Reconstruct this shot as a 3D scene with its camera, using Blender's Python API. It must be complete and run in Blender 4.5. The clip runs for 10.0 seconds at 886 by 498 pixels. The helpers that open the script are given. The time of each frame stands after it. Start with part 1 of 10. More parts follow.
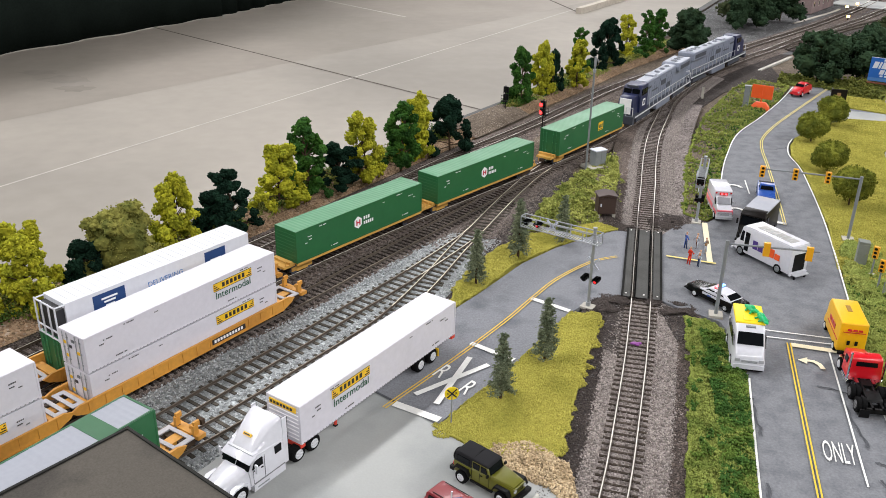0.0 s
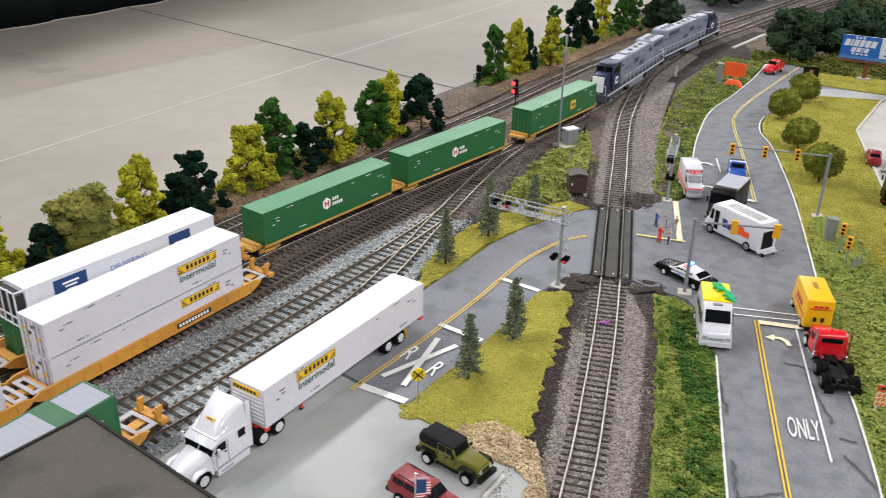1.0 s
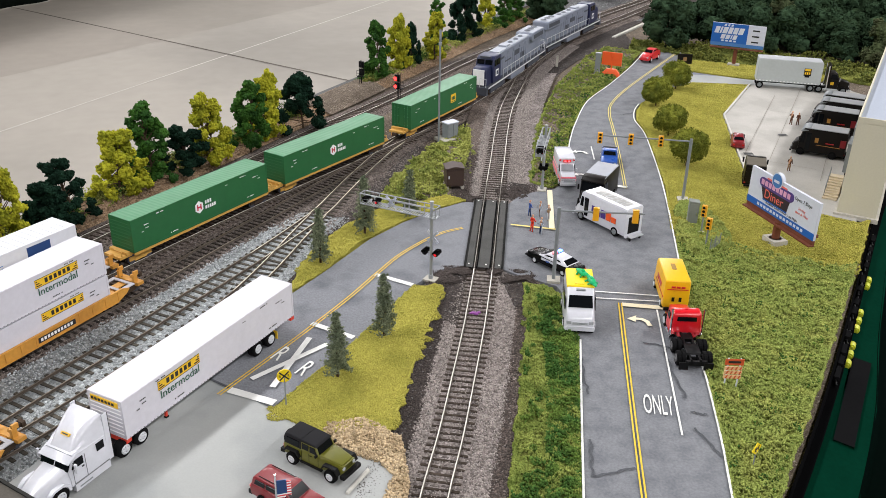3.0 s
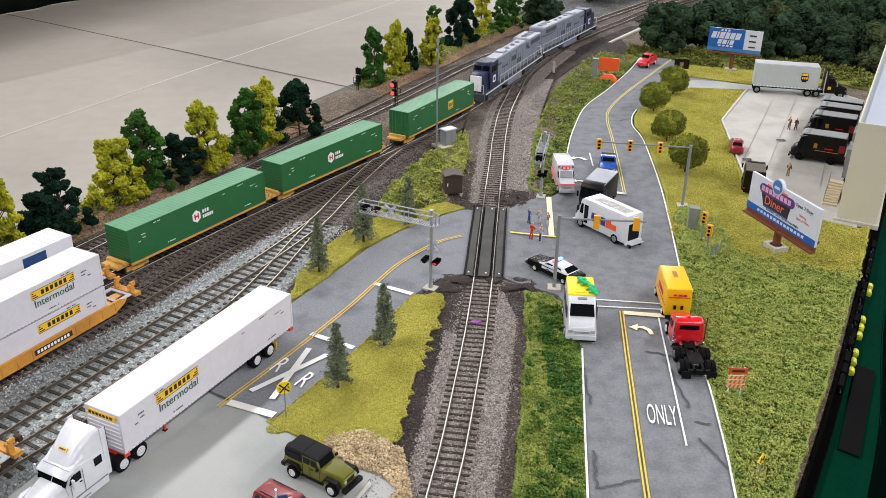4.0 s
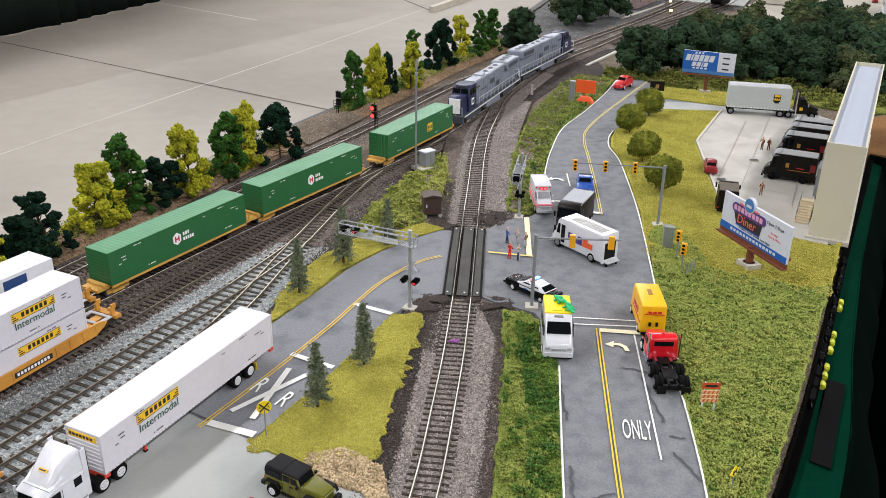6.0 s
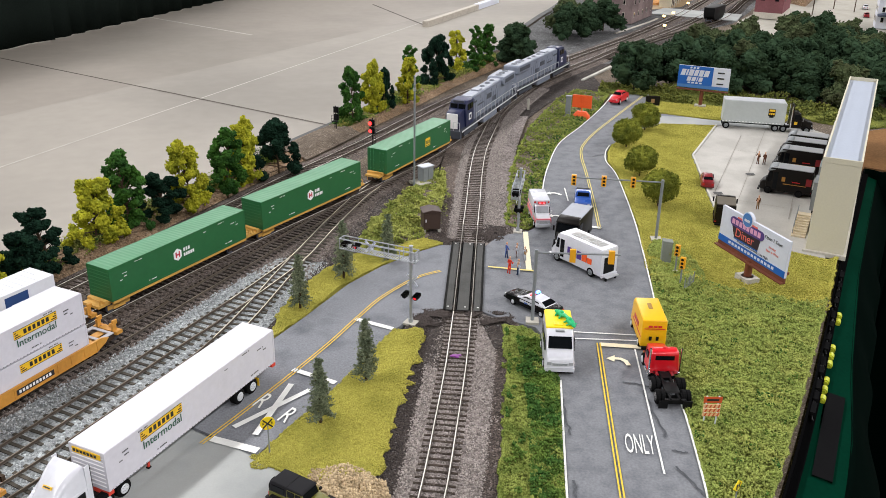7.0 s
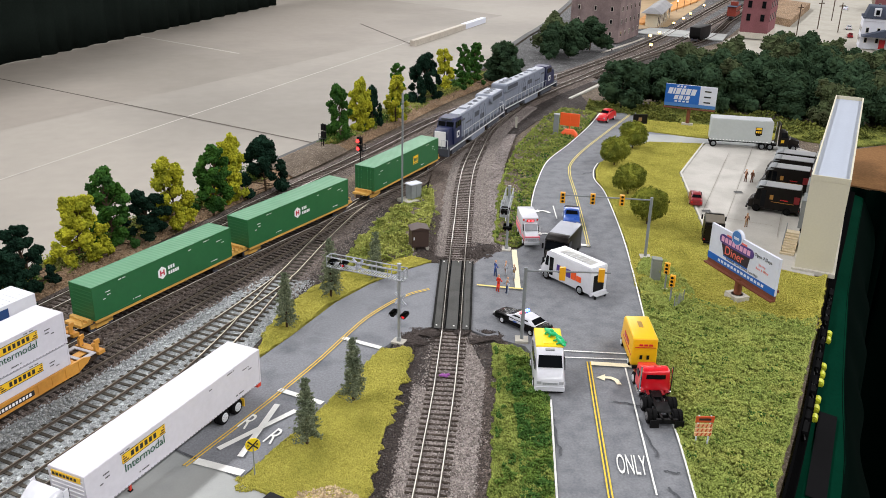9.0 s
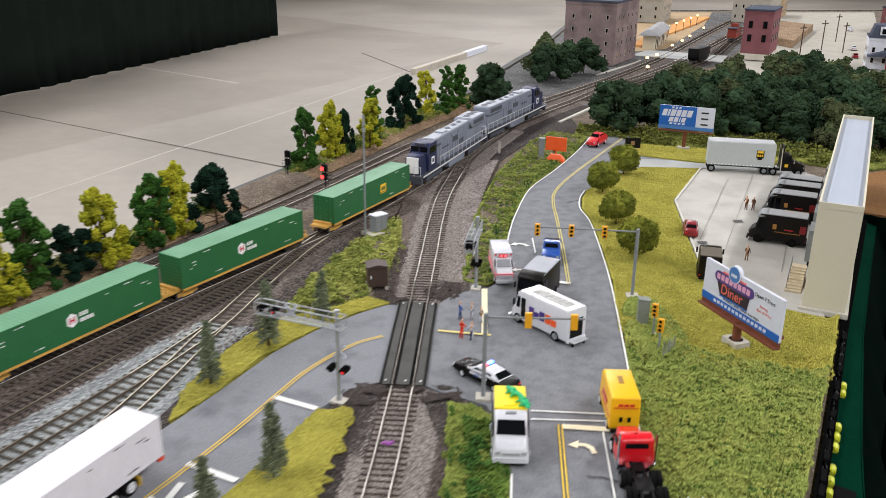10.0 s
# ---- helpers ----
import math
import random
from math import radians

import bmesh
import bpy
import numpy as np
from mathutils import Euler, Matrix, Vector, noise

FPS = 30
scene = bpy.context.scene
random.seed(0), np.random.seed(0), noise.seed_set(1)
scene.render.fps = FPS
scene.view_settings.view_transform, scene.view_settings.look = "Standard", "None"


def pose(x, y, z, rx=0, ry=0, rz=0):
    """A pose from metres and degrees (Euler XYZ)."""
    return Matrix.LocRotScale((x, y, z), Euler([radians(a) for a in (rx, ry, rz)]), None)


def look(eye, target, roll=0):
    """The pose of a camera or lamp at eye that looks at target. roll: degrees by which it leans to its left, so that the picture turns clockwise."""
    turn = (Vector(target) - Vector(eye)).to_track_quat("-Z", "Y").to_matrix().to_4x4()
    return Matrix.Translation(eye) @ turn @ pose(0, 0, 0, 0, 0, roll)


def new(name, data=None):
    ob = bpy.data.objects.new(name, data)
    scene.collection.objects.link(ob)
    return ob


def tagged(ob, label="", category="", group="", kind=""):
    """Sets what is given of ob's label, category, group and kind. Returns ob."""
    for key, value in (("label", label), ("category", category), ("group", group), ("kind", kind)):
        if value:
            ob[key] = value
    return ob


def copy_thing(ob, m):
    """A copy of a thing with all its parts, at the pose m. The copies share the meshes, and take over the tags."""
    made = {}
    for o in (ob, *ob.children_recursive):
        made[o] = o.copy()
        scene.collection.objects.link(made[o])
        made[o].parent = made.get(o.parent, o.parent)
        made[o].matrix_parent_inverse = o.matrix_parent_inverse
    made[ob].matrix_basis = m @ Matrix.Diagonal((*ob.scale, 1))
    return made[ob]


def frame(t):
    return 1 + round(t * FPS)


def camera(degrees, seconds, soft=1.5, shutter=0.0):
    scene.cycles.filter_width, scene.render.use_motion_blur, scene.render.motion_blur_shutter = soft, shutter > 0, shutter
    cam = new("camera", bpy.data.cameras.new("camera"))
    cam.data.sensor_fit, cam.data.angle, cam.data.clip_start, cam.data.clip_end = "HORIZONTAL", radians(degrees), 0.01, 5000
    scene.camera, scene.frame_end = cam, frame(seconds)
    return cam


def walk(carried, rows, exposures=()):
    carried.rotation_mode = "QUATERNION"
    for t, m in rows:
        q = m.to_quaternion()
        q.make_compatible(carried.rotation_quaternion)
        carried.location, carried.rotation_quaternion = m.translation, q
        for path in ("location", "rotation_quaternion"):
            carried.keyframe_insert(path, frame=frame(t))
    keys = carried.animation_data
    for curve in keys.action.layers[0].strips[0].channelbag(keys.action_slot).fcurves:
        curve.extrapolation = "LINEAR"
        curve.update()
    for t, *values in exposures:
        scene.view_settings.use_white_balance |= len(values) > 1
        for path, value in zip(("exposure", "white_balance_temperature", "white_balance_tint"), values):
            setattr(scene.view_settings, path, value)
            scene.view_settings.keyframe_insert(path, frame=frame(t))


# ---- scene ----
cam = camera(54.00, 10.0, soft=0.6, shutter=0.4)
PATH = [
    (0, (-0.2881, -0.6567, 0.3747), (-0.3025, 0.2548, -0.0362), 1.11),
    (0.5, (-0.2871, -0.6511, 0.3704), (-0.2961, 0.2570, -0.0483), 1.02),
    (1, (-0.2769, -0.6516, 0.3728), (-0.2689, 0.2507, -0.0582), 1.18),
    (1.5, (-0.2510, -0.6558, 0.3770), (-0.1984, 0.2411, -0.0620), 1.60),
    (2, (-0.2383, -0.6623, 0.3813), (-0.1482, 0.2308, -0.0594), 1.61),
    (2.5, (-0.2362, -0.6622, 0.3798), (-0.1348, 0.2307, -0.0588), 1.34),
    (4, (-0.2405, -0.6524, 0.3808), (-0.1310, 0.2427, -0.0513), 1.03),
    (4.5, (-0.2392, -0.6535, 0.3817), (-0.1230, 0.2436, -0.0446), 0.87),
    (5, (-0.2356, -0.6558, 0.3833), (-0.1139, 0.2433, -0.0372), 0.85),
    (5.5, (-0.2353, -0.6607, 0.3830), (-0.1089, 0.2401, -0.0325), 1.01),
    (7, (-0.2445, -0.6645, 0.3863), (-0.1070, 0.2440, -0.0084), 1.07),
    (7.5, (-0.2443, -0.6623, 0.3860), (-0.1011, 0.2476, -0.0033), 1.20),
    (8, (-0.2423, -0.6632, 0.3864), (-0.0979, 0.2485, 0.0017), 1.22),
    (8.5, (-0.2415, -0.6620, 0.3849), (-0.0947, 0.2501, 0.0021), 1.24),
    (9, (-0.2446, -0.6572, 0.3827), (-0.0917, 0.2571, 0.0079), 1.39),
    (9.5, (-0.2422, -0.6288, 0.3708), (-0.0849, 0.2904, 0.0098), 1.24),
    (10, (-0.1799, -0.5564, 0.3518), (-0.0333, 0.3707, 0.0070), 0.78),
]
walk(cam, [(t, look(eye, target, roll)) for t, eye, target, roll in PATH])

# ---- world and lamps of the hall ----
MM = 0.001
FLOOR = -1.1
world = bpy.data.worlds.new("hall_world")
scene.world = world
world.use_nodes = True
world.node_tree.nodes["Background"].inputs[0].default_value = (0.75, 0.85, 1.0, 1)
world.node_tree.nodes["Background"].inputs[1].default_value = 0.015
scene.view_settings.exposure = 0.0


def lamp_row(off, along, length, power):
    """A continuous row of fluorescent tubes under the hall ceiling."""
    d = bpy.data.lights.new("lamp_row", "AREA")
    d.shape, d.size, d.size_y, d.energy, d.color = "RECTANGLE", 0.35, length, power, (1.0, 0.985, 1.0)
    ob = new("lamp_row", d)
    ob.matrix_world = pose(0.82 * off + 0.57 * along, -0.57 * off + 0.82 * along, 3.27, 0, 0, -34.8)
    return ob


for off, watts in ((-7.6, 990), (-2.7, 1020), (2.7, 915), (7.6, 890)):
    lamp_row(off, 7.5, 30, watts)


# ---- materials ----
def srgb(r, g, b):
    return tuple(((c / 255 + 0.055) / 1.055) ** 2.4 if c > 10 else c / 255 / 12.92 for c in (r, g, b))


def material(name, colour, rough=0.6, metal=0.0, vary=0.12, grain=400.0, big=25.0, bump=0.0, bump_scale=None, island=0.0, each=0.0, second=None, mix=(0.45, 0.62), emit=0.0, coat=0.0):
    """Base colour with variation at two scales, fine relief, and change from island to island or from piece to piece."""
    m = bpy.data.materials.new(name)
    m.use_nodes = True
    nt = m.node_tree
    n, l = nt.nodes, nt.links
    b = n["Principled BSDF"]
    b.inputs["Roughness"].default_value, b.inputs["Metallic"].default_value = rough, metal
    b.inputs["Coat Weight"].default_value = coat
    b.inputs["Specular IOR Level"].default_value = 0.5 if rough < 0.7 else 0.10 if rough < 0.93 else 0.01
    geo = n.new("ShaderNodeTexCoord")
    fine, wide = n.new("ShaderNodeTexNoise"), n.new("ShaderNodeTexNoise")
    for t, s, d in ((fine, grain, 3), (wide, big, 4)):
        t.inputs["Scale"].default_value, t.inputs["Detail"].default_value = s, d
        l.new(geo.outputs["Object"], t.inputs["Vector"])
    base = n.new("ShaderNodeMix")
    base.data_type = "RGBA"
    base.inputs["A"].default_value = (*colour, 1)
    base.inputs["B"].default_value = (*(second or tuple(c * (1 - vary) for c in colour)), 1)
    ramp = n.new("ShaderNodeMapRange")
    ramp.inputs["From Min"].default_value, ramp.inputs["From Max"].default_value = mix
    l.new(wide.outputs["Fac"], ramp.inputs["Value"])
    l.new(ramp.outputs["Result"], base.inputs["Factor"])
    hsv = n.new("ShaderNodeHueSaturation")
    l.new(base.outputs["Result"], hsv.inputs["Color"])
    val = n.new("ShaderNodeMapRange")
    val.inputs["From Min"].default_value, val.inputs["From Max"].default_value = 0.25, 0.75
    val.inputs["To Min"].default_value, val.inputs["To Max"].default_value = 1 - vary, 1 + vary
    l.new(fine.outputs["Fac"], val.inputs["Value"])
    last = val.outputs["Result"]
    for amount, node, out in ((island, "ShaderNodeNewGeometry", "Random Per Island"), (each, "ShaderNodeObjectInfo", "Random")):
        if amount:
            r = n.new(node)
            k = n.new("ShaderNodeMapRange")
            k.inputs["To Min"].default_value, k.inputs["To Max"].default_value = 1 - amount, 1 + amount
            l.new(r.outputs[out], k.inputs["Value"])
            mul = n.new("ShaderNodeMath")
            mul.operation = "MULTIPLY"
            l.new(last, mul.inputs[0])
            l.new(k.outputs["Result"], mul.inputs[1])
            last = mul.outputs[0]
    l.new(last, hsv.inputs["Value"])
    l.new(hsv.outputs["Color"], b.inputs["Base Color"])
    rr = n.new("ShaderNodeMapRange")
    rr.inputs["To Min"].default_value, rr.inputs["To Max"].default_value = max(rough - 0.12, 0.03), min(rough + 0.12, 1.0)
    l.new(wide.outputs["Fac"], rr.inputs["Value"])
    l.new(rr.outputs["Result"], b.inputs["Roughness"])
    if bump:
        bn = n.new("ShaderNodeBump")
        bn.inputs["Strength"].default_value, bn.inputs["Distance"].default_value = 0.8, bump
        src = fine
        if bump_scale:
            src = n.new("ShaderNodeTexNoise")
            src.inputs["Scale"].default_value, src.inputs["Detail"].default_value = bump_scale, 4
            l.new(geo.outputs["Object"], src.inputs["Vector"])
        l.new(src.outputs["Fac"], bn.inputs["Height"])
        l.new(bn.outputs["Normal"], b.inputs["Normal"])
    if emit:
        b.inputs["Emission Color"].default_value, b.inputs["Emission Strength"].default_value = (*colour, 1), emit
    return m


def gravel_material(name, colours, scale, bump, rough=0.9):
    """Crushed stone: a cell pattern with a colour of its own for each stone and deep joints."""
    m = bpy.data.materials.new(name)
    m.use_nodes = True
    nt = m.node_tree
    n, l = nt.nodes, nt.links
    b = n["Principled BSDF"]
    b.inputs["Roughness"].default_value = rough
    b.inputs["Specular IOR Level"].default_value = 0.12
    geo = n.new("ShaderNodeTexCoord")
    v = n.new("ShaderNodeTexVoronoi")
    v.inputs["Scale"].default_value = scale
    l.new(geo.outputs["Object"], v.inputs["Vector"])
    sep = n.new("ShaderNodeSeparateColor")
    l.new(v.outputs["Color"], sep.inputs[0])
    ramp = n.new("ShaderNodeValToRGB")
    for i, c in enumerate(colours):
        e = ramp.color_ramp.elements[i] if i < 2 else ramp.color_ramp.elements.new(i / (len(colours) - 1))
        e.position, e.color = i / (len(colours) - 1) * 0.92, (*c, 1)
    top = ramp.color_ramp.elements.new(0.96)
    top.color = (*(min(1.0, v * 2.1 + 0.12) for v in colours[-1]), 1)
    l.new(sep.outputs[0], ramp.inputs[0])
    wide = n.new("ShaderNodeTexNoise")
    wide.inputs["Scale"].default_value, wide.inputs["Detail"].default_value = 22, 5
    l.new(geo.outputs["Object"], wide.inputs["Vector"])
    k = n.new("ShaderNodeMapRange")
    k.inputs["From Min"].default_value, k.inputs["From Max"].default_value = 0.3, 0.7
    k.inputs["To Min"].default_value, k.inputs["To Max"].default_value = 0.72, 1.2
    l.new(wide.outputs["Fac"], k.inputs["Value"])
    hsv = n.new("ShaderNodeHueSaturation")
    l.new(ramp.outputs[0], hsv.inputs["Color"])
    l.new(k.outputs["Result"], hsv.inputs["Value"])
    l.new(hsv.outputs[0], b.inputs["Base Color"])
    bn = n.new("ShaderNodeBump")
    bn.invert = True
    bn.inputs["Strength"].default_value, bn.inputs["Distance"].default_value = 1.0, bump
    l.new(v.outputs["Distance"], bn.inputs["Height"])
    l.new(bn.outputs["Normal"], b.inputs["Normal"])
    return m


M = {}
M["asphalt"] = material("asphalt", srgb(124, 126, 130), 0.85, vary=0.17, grain=520, big=70, bump=0.0003, bump_scale=1300, second=srgb(110, 112, 117), mix=(0.42, 0.66))
M["lot"] = material("lot_concrete", srgb(166, 168, 166), 0.75, vary=0.03, grain=700, big=14, bump=0.0001, second=srgb(152, 155, 154))
M["yard"] = material("yard_concrete", srgb(182, 179, 173), 0.8, vary=0.06, grain=600, big=16, bump=0.0001, second=srgb(168, 165, 159))
M["hall_floor"] = material("hall_concrete", srgb(144, 138, 129), 0.6, vary=0.06, grain=9, big=0.32, second=srgb(124, 119, 111), mix=(0.4, 0.6))
M["white_line"] = material("white_road_paint", srgb(232, 232, 228), 0.7, vary=0.05, grain=500, big=60)
M["yellow_line"] = material("yellow_road_paint", srgb(226, 190, 70), 0.7, vary=0.06, grain=500, big=60)
M["pale_yellow_line"] = material("faded_yellow_paint", srgb(222, 205, 128), 0.75, vary=0.06, grain=500, big=60)
M["cream_line"] = material("cream_paint", srgb(236, 226, 196), 0.7, vary=0.05)
M["tar"] = material("tar_crack", srgb(84, 86, 90), 0.8, vary=0.2, grain=300)
M["ballast_grey"] = gravel_material("grey_ballast", [srgb(106, 110, 110), srgb(144, 149, 150), srgb(170, 174, 174), srgb(124, 129, 130)], 480, 0.0012)
M["ballast_dark"] = gravel_material("dark_brown_ballast", [srgb(54, 48, 45), srgb(98, 88, 83), srgb(126, 115, 108), srgb(74, 66, 62)], 560, 0.0012)
M["ballast_brown"] = gravel_material("brown_ballast", [srgb(78, 71, 69), srgb(126, 117, 113), srgb(154, 145, 141), srgb(100, 92, 89)], 560, 0.0012)
M["cinder"] = gravel_material("dark_cinders", [srgb(38, 35, 34), srgb(66, 60, 58), srgb(84, 76, 72), srgb(48, 44, 42)], 800, 0.0008)
M["brown_cinder"] = gravel_material("brown_cinders", [srgb(66, 58, 54), srgb(100, 89, 83), srgb(120, 108, 101), srgb(80, 71, 66)], 800, 0.0008)
M["earth"] = gravel_material("brown_earth", [srgb(80, 71, 62), srgb(106, 95, 84), srgb(120, 109, 96), srgb(90, 79, 68)], 700, 0.0009)
M["clay"] = gravel_material("brown_clay", [srgb(110, 88, 68), srgb(148, 122, 98), srgb(164, 140, 114), srgb(96, 80, 62)], 500, 0.0010)
M["soil"] = material("bare_brown_soil", srgb(128, 96, 66), 0.95, vary=0.18, grain=260, big=9, bump=0.0006, second=srgb(104, 78, 54))
M["turf"] = material("yellow_green_turf", srgb(160, 155, 74), 0.95, vary=0.2, grain=1300, big=24, bump=0.0010, bump_scale=900, second=srgb(146, 143, 68))
M["turf_bits"] = material("yellow_turf_flock", srgb(174, 167, 82), 0.95, vary=0.14, grain=300, big=30, island=0.2, second=srgb(156, 152, 72))
M["green_turf"] = material("green_turf", srgb(116, 121, 63), 0.95, vary=0.25, grain=1200, big=60, bump=0.0014, bump_scale=700, second=srgb(116, 120, 60))
M["green_bits"] = material("green_turf_flock", srgb(134, 146, 77), 0.95, vary=0.15, grain=200, big=34, island=0.3, second=srgb(148, 154, 83))
M["weed_bits"] = material("weed_foliage", srgb(152, 156, 84), 0.95, vary=0.2, grain=200, big=40, island=0.32, second=srgb(120, 130, 66))
M["dark_bits"] = material("dark_green_foliage", srgb(64, 95, 46), 0.95, vary=0.2, grain=200, big=40, island=0.4, second=srgb(96, 118, 54))
M["lime_leaf"] = material("lime_foliage", srgb(164, 162, 48), 0.95, vary=0.2, grain=260, big=60, island=0.3, second=srgb(132, 136, 42))
M["mid_leaf"] = material("green_foliage", srgb(58, 92, 38), 0.95, vary=0.2, grain=260, big=60, island=0.35, second=srgb(44, 74, 36))
M["dark_leaf"] = material("dark_foliage", srgb(26, 46, 35), 0.95, vary=0.2, grain=260, big=60, island=0.4, second=srgb(20, 36, 28))
M["olive_leaf"] = material("olive_foliage", srgb(122, 120, 62), 0.95, vary=0.2, grain=400, big=60, island=0.3, second=srgb(96, 100, 52))
M["forest_leaf"] = material("forest_foliage", srgb(50, 68, 50), 0.95, vary=0.2, grain=300, big=40, island=0.3, second=srgb(42, 56, 38))
M["forest_olive"] = material("forest_olive_foliage", srgb(72, 82, 56), 0.95, vary=0.2, grain=300, big=40, island=0.3, second=srgb(64, 68, 48))
M["pine_leaf"] = material("pine_needles", srgb(122, 130, 104), 0.95, vary=0.2, grain=500, big=60, island=0.35, second=srgb(92, 102, 82))
M["bark"] = material("bark", srgb(84, 70, 58), 0.95, vary=0.25, grain=600)
M["rock"] = material("tan_rock", srgb(192, 172, 140), 0.9, vary=0.15, grain=500, big=90, island=0.28, second=srgb(170, 150, 120))
M["tie"] = material("weathered_tie", srgb(66, 58, 51), 0.9, vary=0.2, grain=900, big=90, each=0.25, bump=0.0002)
M["yard_tie"] = material("dusty_yard_tie", srgb(78, 74, 67), 0.9, vary=0.2, grain=900, big=90, each=0.25, bump=0.0002)
M["dark_tie"] = material("creosoted_tie", srgb(50, 45, 41), 0.9, vary=0.2, grain=900, big=90, each=0.25, bump=0.0002)
M["rail"] = material("rusty_rail_side", srgb(76, 66, 56), 0.6, vary=0.2, grain=500)
M["worn_rail_top"] = material("dull_rail_head", srgb(112, 101, 88), 0.5, metal=0.4, vary=0.2, grain=60)
M["rail_top"] = material("polished_rail_head", srgb(214, 208, 200), 0.45, metal=0.4, vary=0.08)
M["black_rubber"] = material("black_rubber", srgb(20, 20, 21), 0.95, vary=0.1)
M["edge_rubber"] = material("worn_edge_rubber", srgb(34, 34, 33), 0.9, vary=0.2, grain=400, big=60)
M["panel"] = material("rubber_crossing_panel", srgb(80, 80, 78), 0.75, vary=0.15, grain=600, big=50, bump=0.0001)


from mathutils.geometry import tessellate_polygon


# ---- mesh helpers: lengths in millimetres of the model ----
def part(name, bm, mat, parent=None, label="", smooth=False):
    me = bpy.data.meshes.new(name)
    bm.normal_update()
    bm.to_mesh(me)
    bm.free()
    if smooth:
        for p in me.polygons:
            p.use_smooth = True
    me.shade_smooth()
    me.set_sharp_from_angle(angle=0.65)
    me.materials.append(mat)
    ob = new(name, me)
    if parent:
        ob.parent = parent
    if label:
        ob["label"] = label
    return ob


def shared(name, me, parent, x=0, y=0, z=0, rz=0, rx=0, ry=0):
    ob = new(name, me)
    ob.parent = parent
    ob.matrix_basis = pose(x * MM, y * MM, z * MM, rx, ry, rz)
    return ob


def from_lists(name, verts, faces, mat, smooth=False):
    me = bpy.data.meshes.new(name)
    me.from_pydata([tuple(v) for v in verts], [], [tuple(f) for f in faces])
    me.materials.append(mat)
    if smooth:
        for p in me.polygons:
            p.use_smooth = True
    return me


def thing(name, label, category, x=0.0, y=0.0, z=0.0, rz=0.0, group="", rx=0.0, ry=0.0):
    ob = new(name)
    ob.empty_display_size = 0.01
    ob.matrix_basis = pose(x, y, z, rx, ry, rz)
    return tagged(ob, label, category, group)


def setting(name, label, category, mesh=None, kind="structure"):
    return tagged(new(name, mesh), label, category, "", kind)


def box(bm, x0, x1, y0, y1, z0, z1, m=None):
    p = [(x, y, z) for z in (z0, z1) for y in (y0, y1) for x in (x0, x1)]
    v = [bm.verts.new(Vector(c) * MM) for c in p]
    if m is not None:
        for q in v:
            q.co = m @ q.co
    for f in ((0, 2, 3, 1), (4, 5, 7, 6), (0, 1, 5, 4), (2, 6, 7, 3), (0, 4, 6, 2), (1, 3, 7, 5)):
        bm.faces.new([v[i] for i in f])
    return v


def bevelled(bm, width, segments=1):
    if width > 0:
        bmesh.ops.bevel(bm, geom=[e for e in bm.edges if e.is_manifold and e.calc_face_angle(0) > 0.5], offset=width * MM, segments=segments, affect="EDGES", profile=0.5)
    return bm


def boxes(*rows, bevel=0.0):
    bm = bmesh.new()
    for r in rows:
        box(bm, *r)
    return bevelled(bm, bevel)


def prism(bm, profile, half, top=None, low=None, high=None):
    """A side profile of (x, z), drawn out to both sides; with top, its half width goes from half at height low to top at height high."""
    zs = [p[1] for p in profile]
    low, high = min(zs) if low is None else low, max(zs) if high is None else high
    def w(z):
        if top is None:
            return half
        k = min(max((z - low) / max(high - low, 1e-6), 0), 1)
        return half + (top - half) * k
    a = [bm.verts.new(Vector((x, w(z), z)) * MM) for x, z in profile]
    b = [bm.verts.new(Vector((x, -w(z), z)) * MM) for x, z in profile]
    area = sum(profile[i][0] * profile[(i + 1) % len(profile)][1] - profile[(i + 1) % len(profile)][0] * profile[i][1] for i in range(len(profile)))
    n = len(profile)
    fs = [bm.faces.new(a), bm.faces.new(list(reversed(b)))]
    for i in range(n):
        j = (i + 1) % n
        fs.append(bm.faces.new((a[j], a[i], b[i], b[j])))
    if area > 0:
        bmesh.ops.reverse_faces(bm, faces=fs)
    return bm


def rod(bm, a, b, r, seg=8, r2=None):
    """A round bar from a to b."""
    a, b = Vector(a) * MM, Vector(b) * MM
    d = b - a
    m = Matrix.Translation((a + b) / 2) @ d.to_track_quat("Z", "Y").to_matrix().to_4x4()
    bmesh.ops.create_cone(bm, cap_ends=True, segments=seg, radius1=r * MM, radius2=(r if r2 is None else r2) * MM, depth=d.length, matrix=m)
    return bm


def rods(*rows, seg=8):
    bm = bmesh.new()
    for a, b, r in rows:
        rod(bm, a, b, r, seg)
    return bm


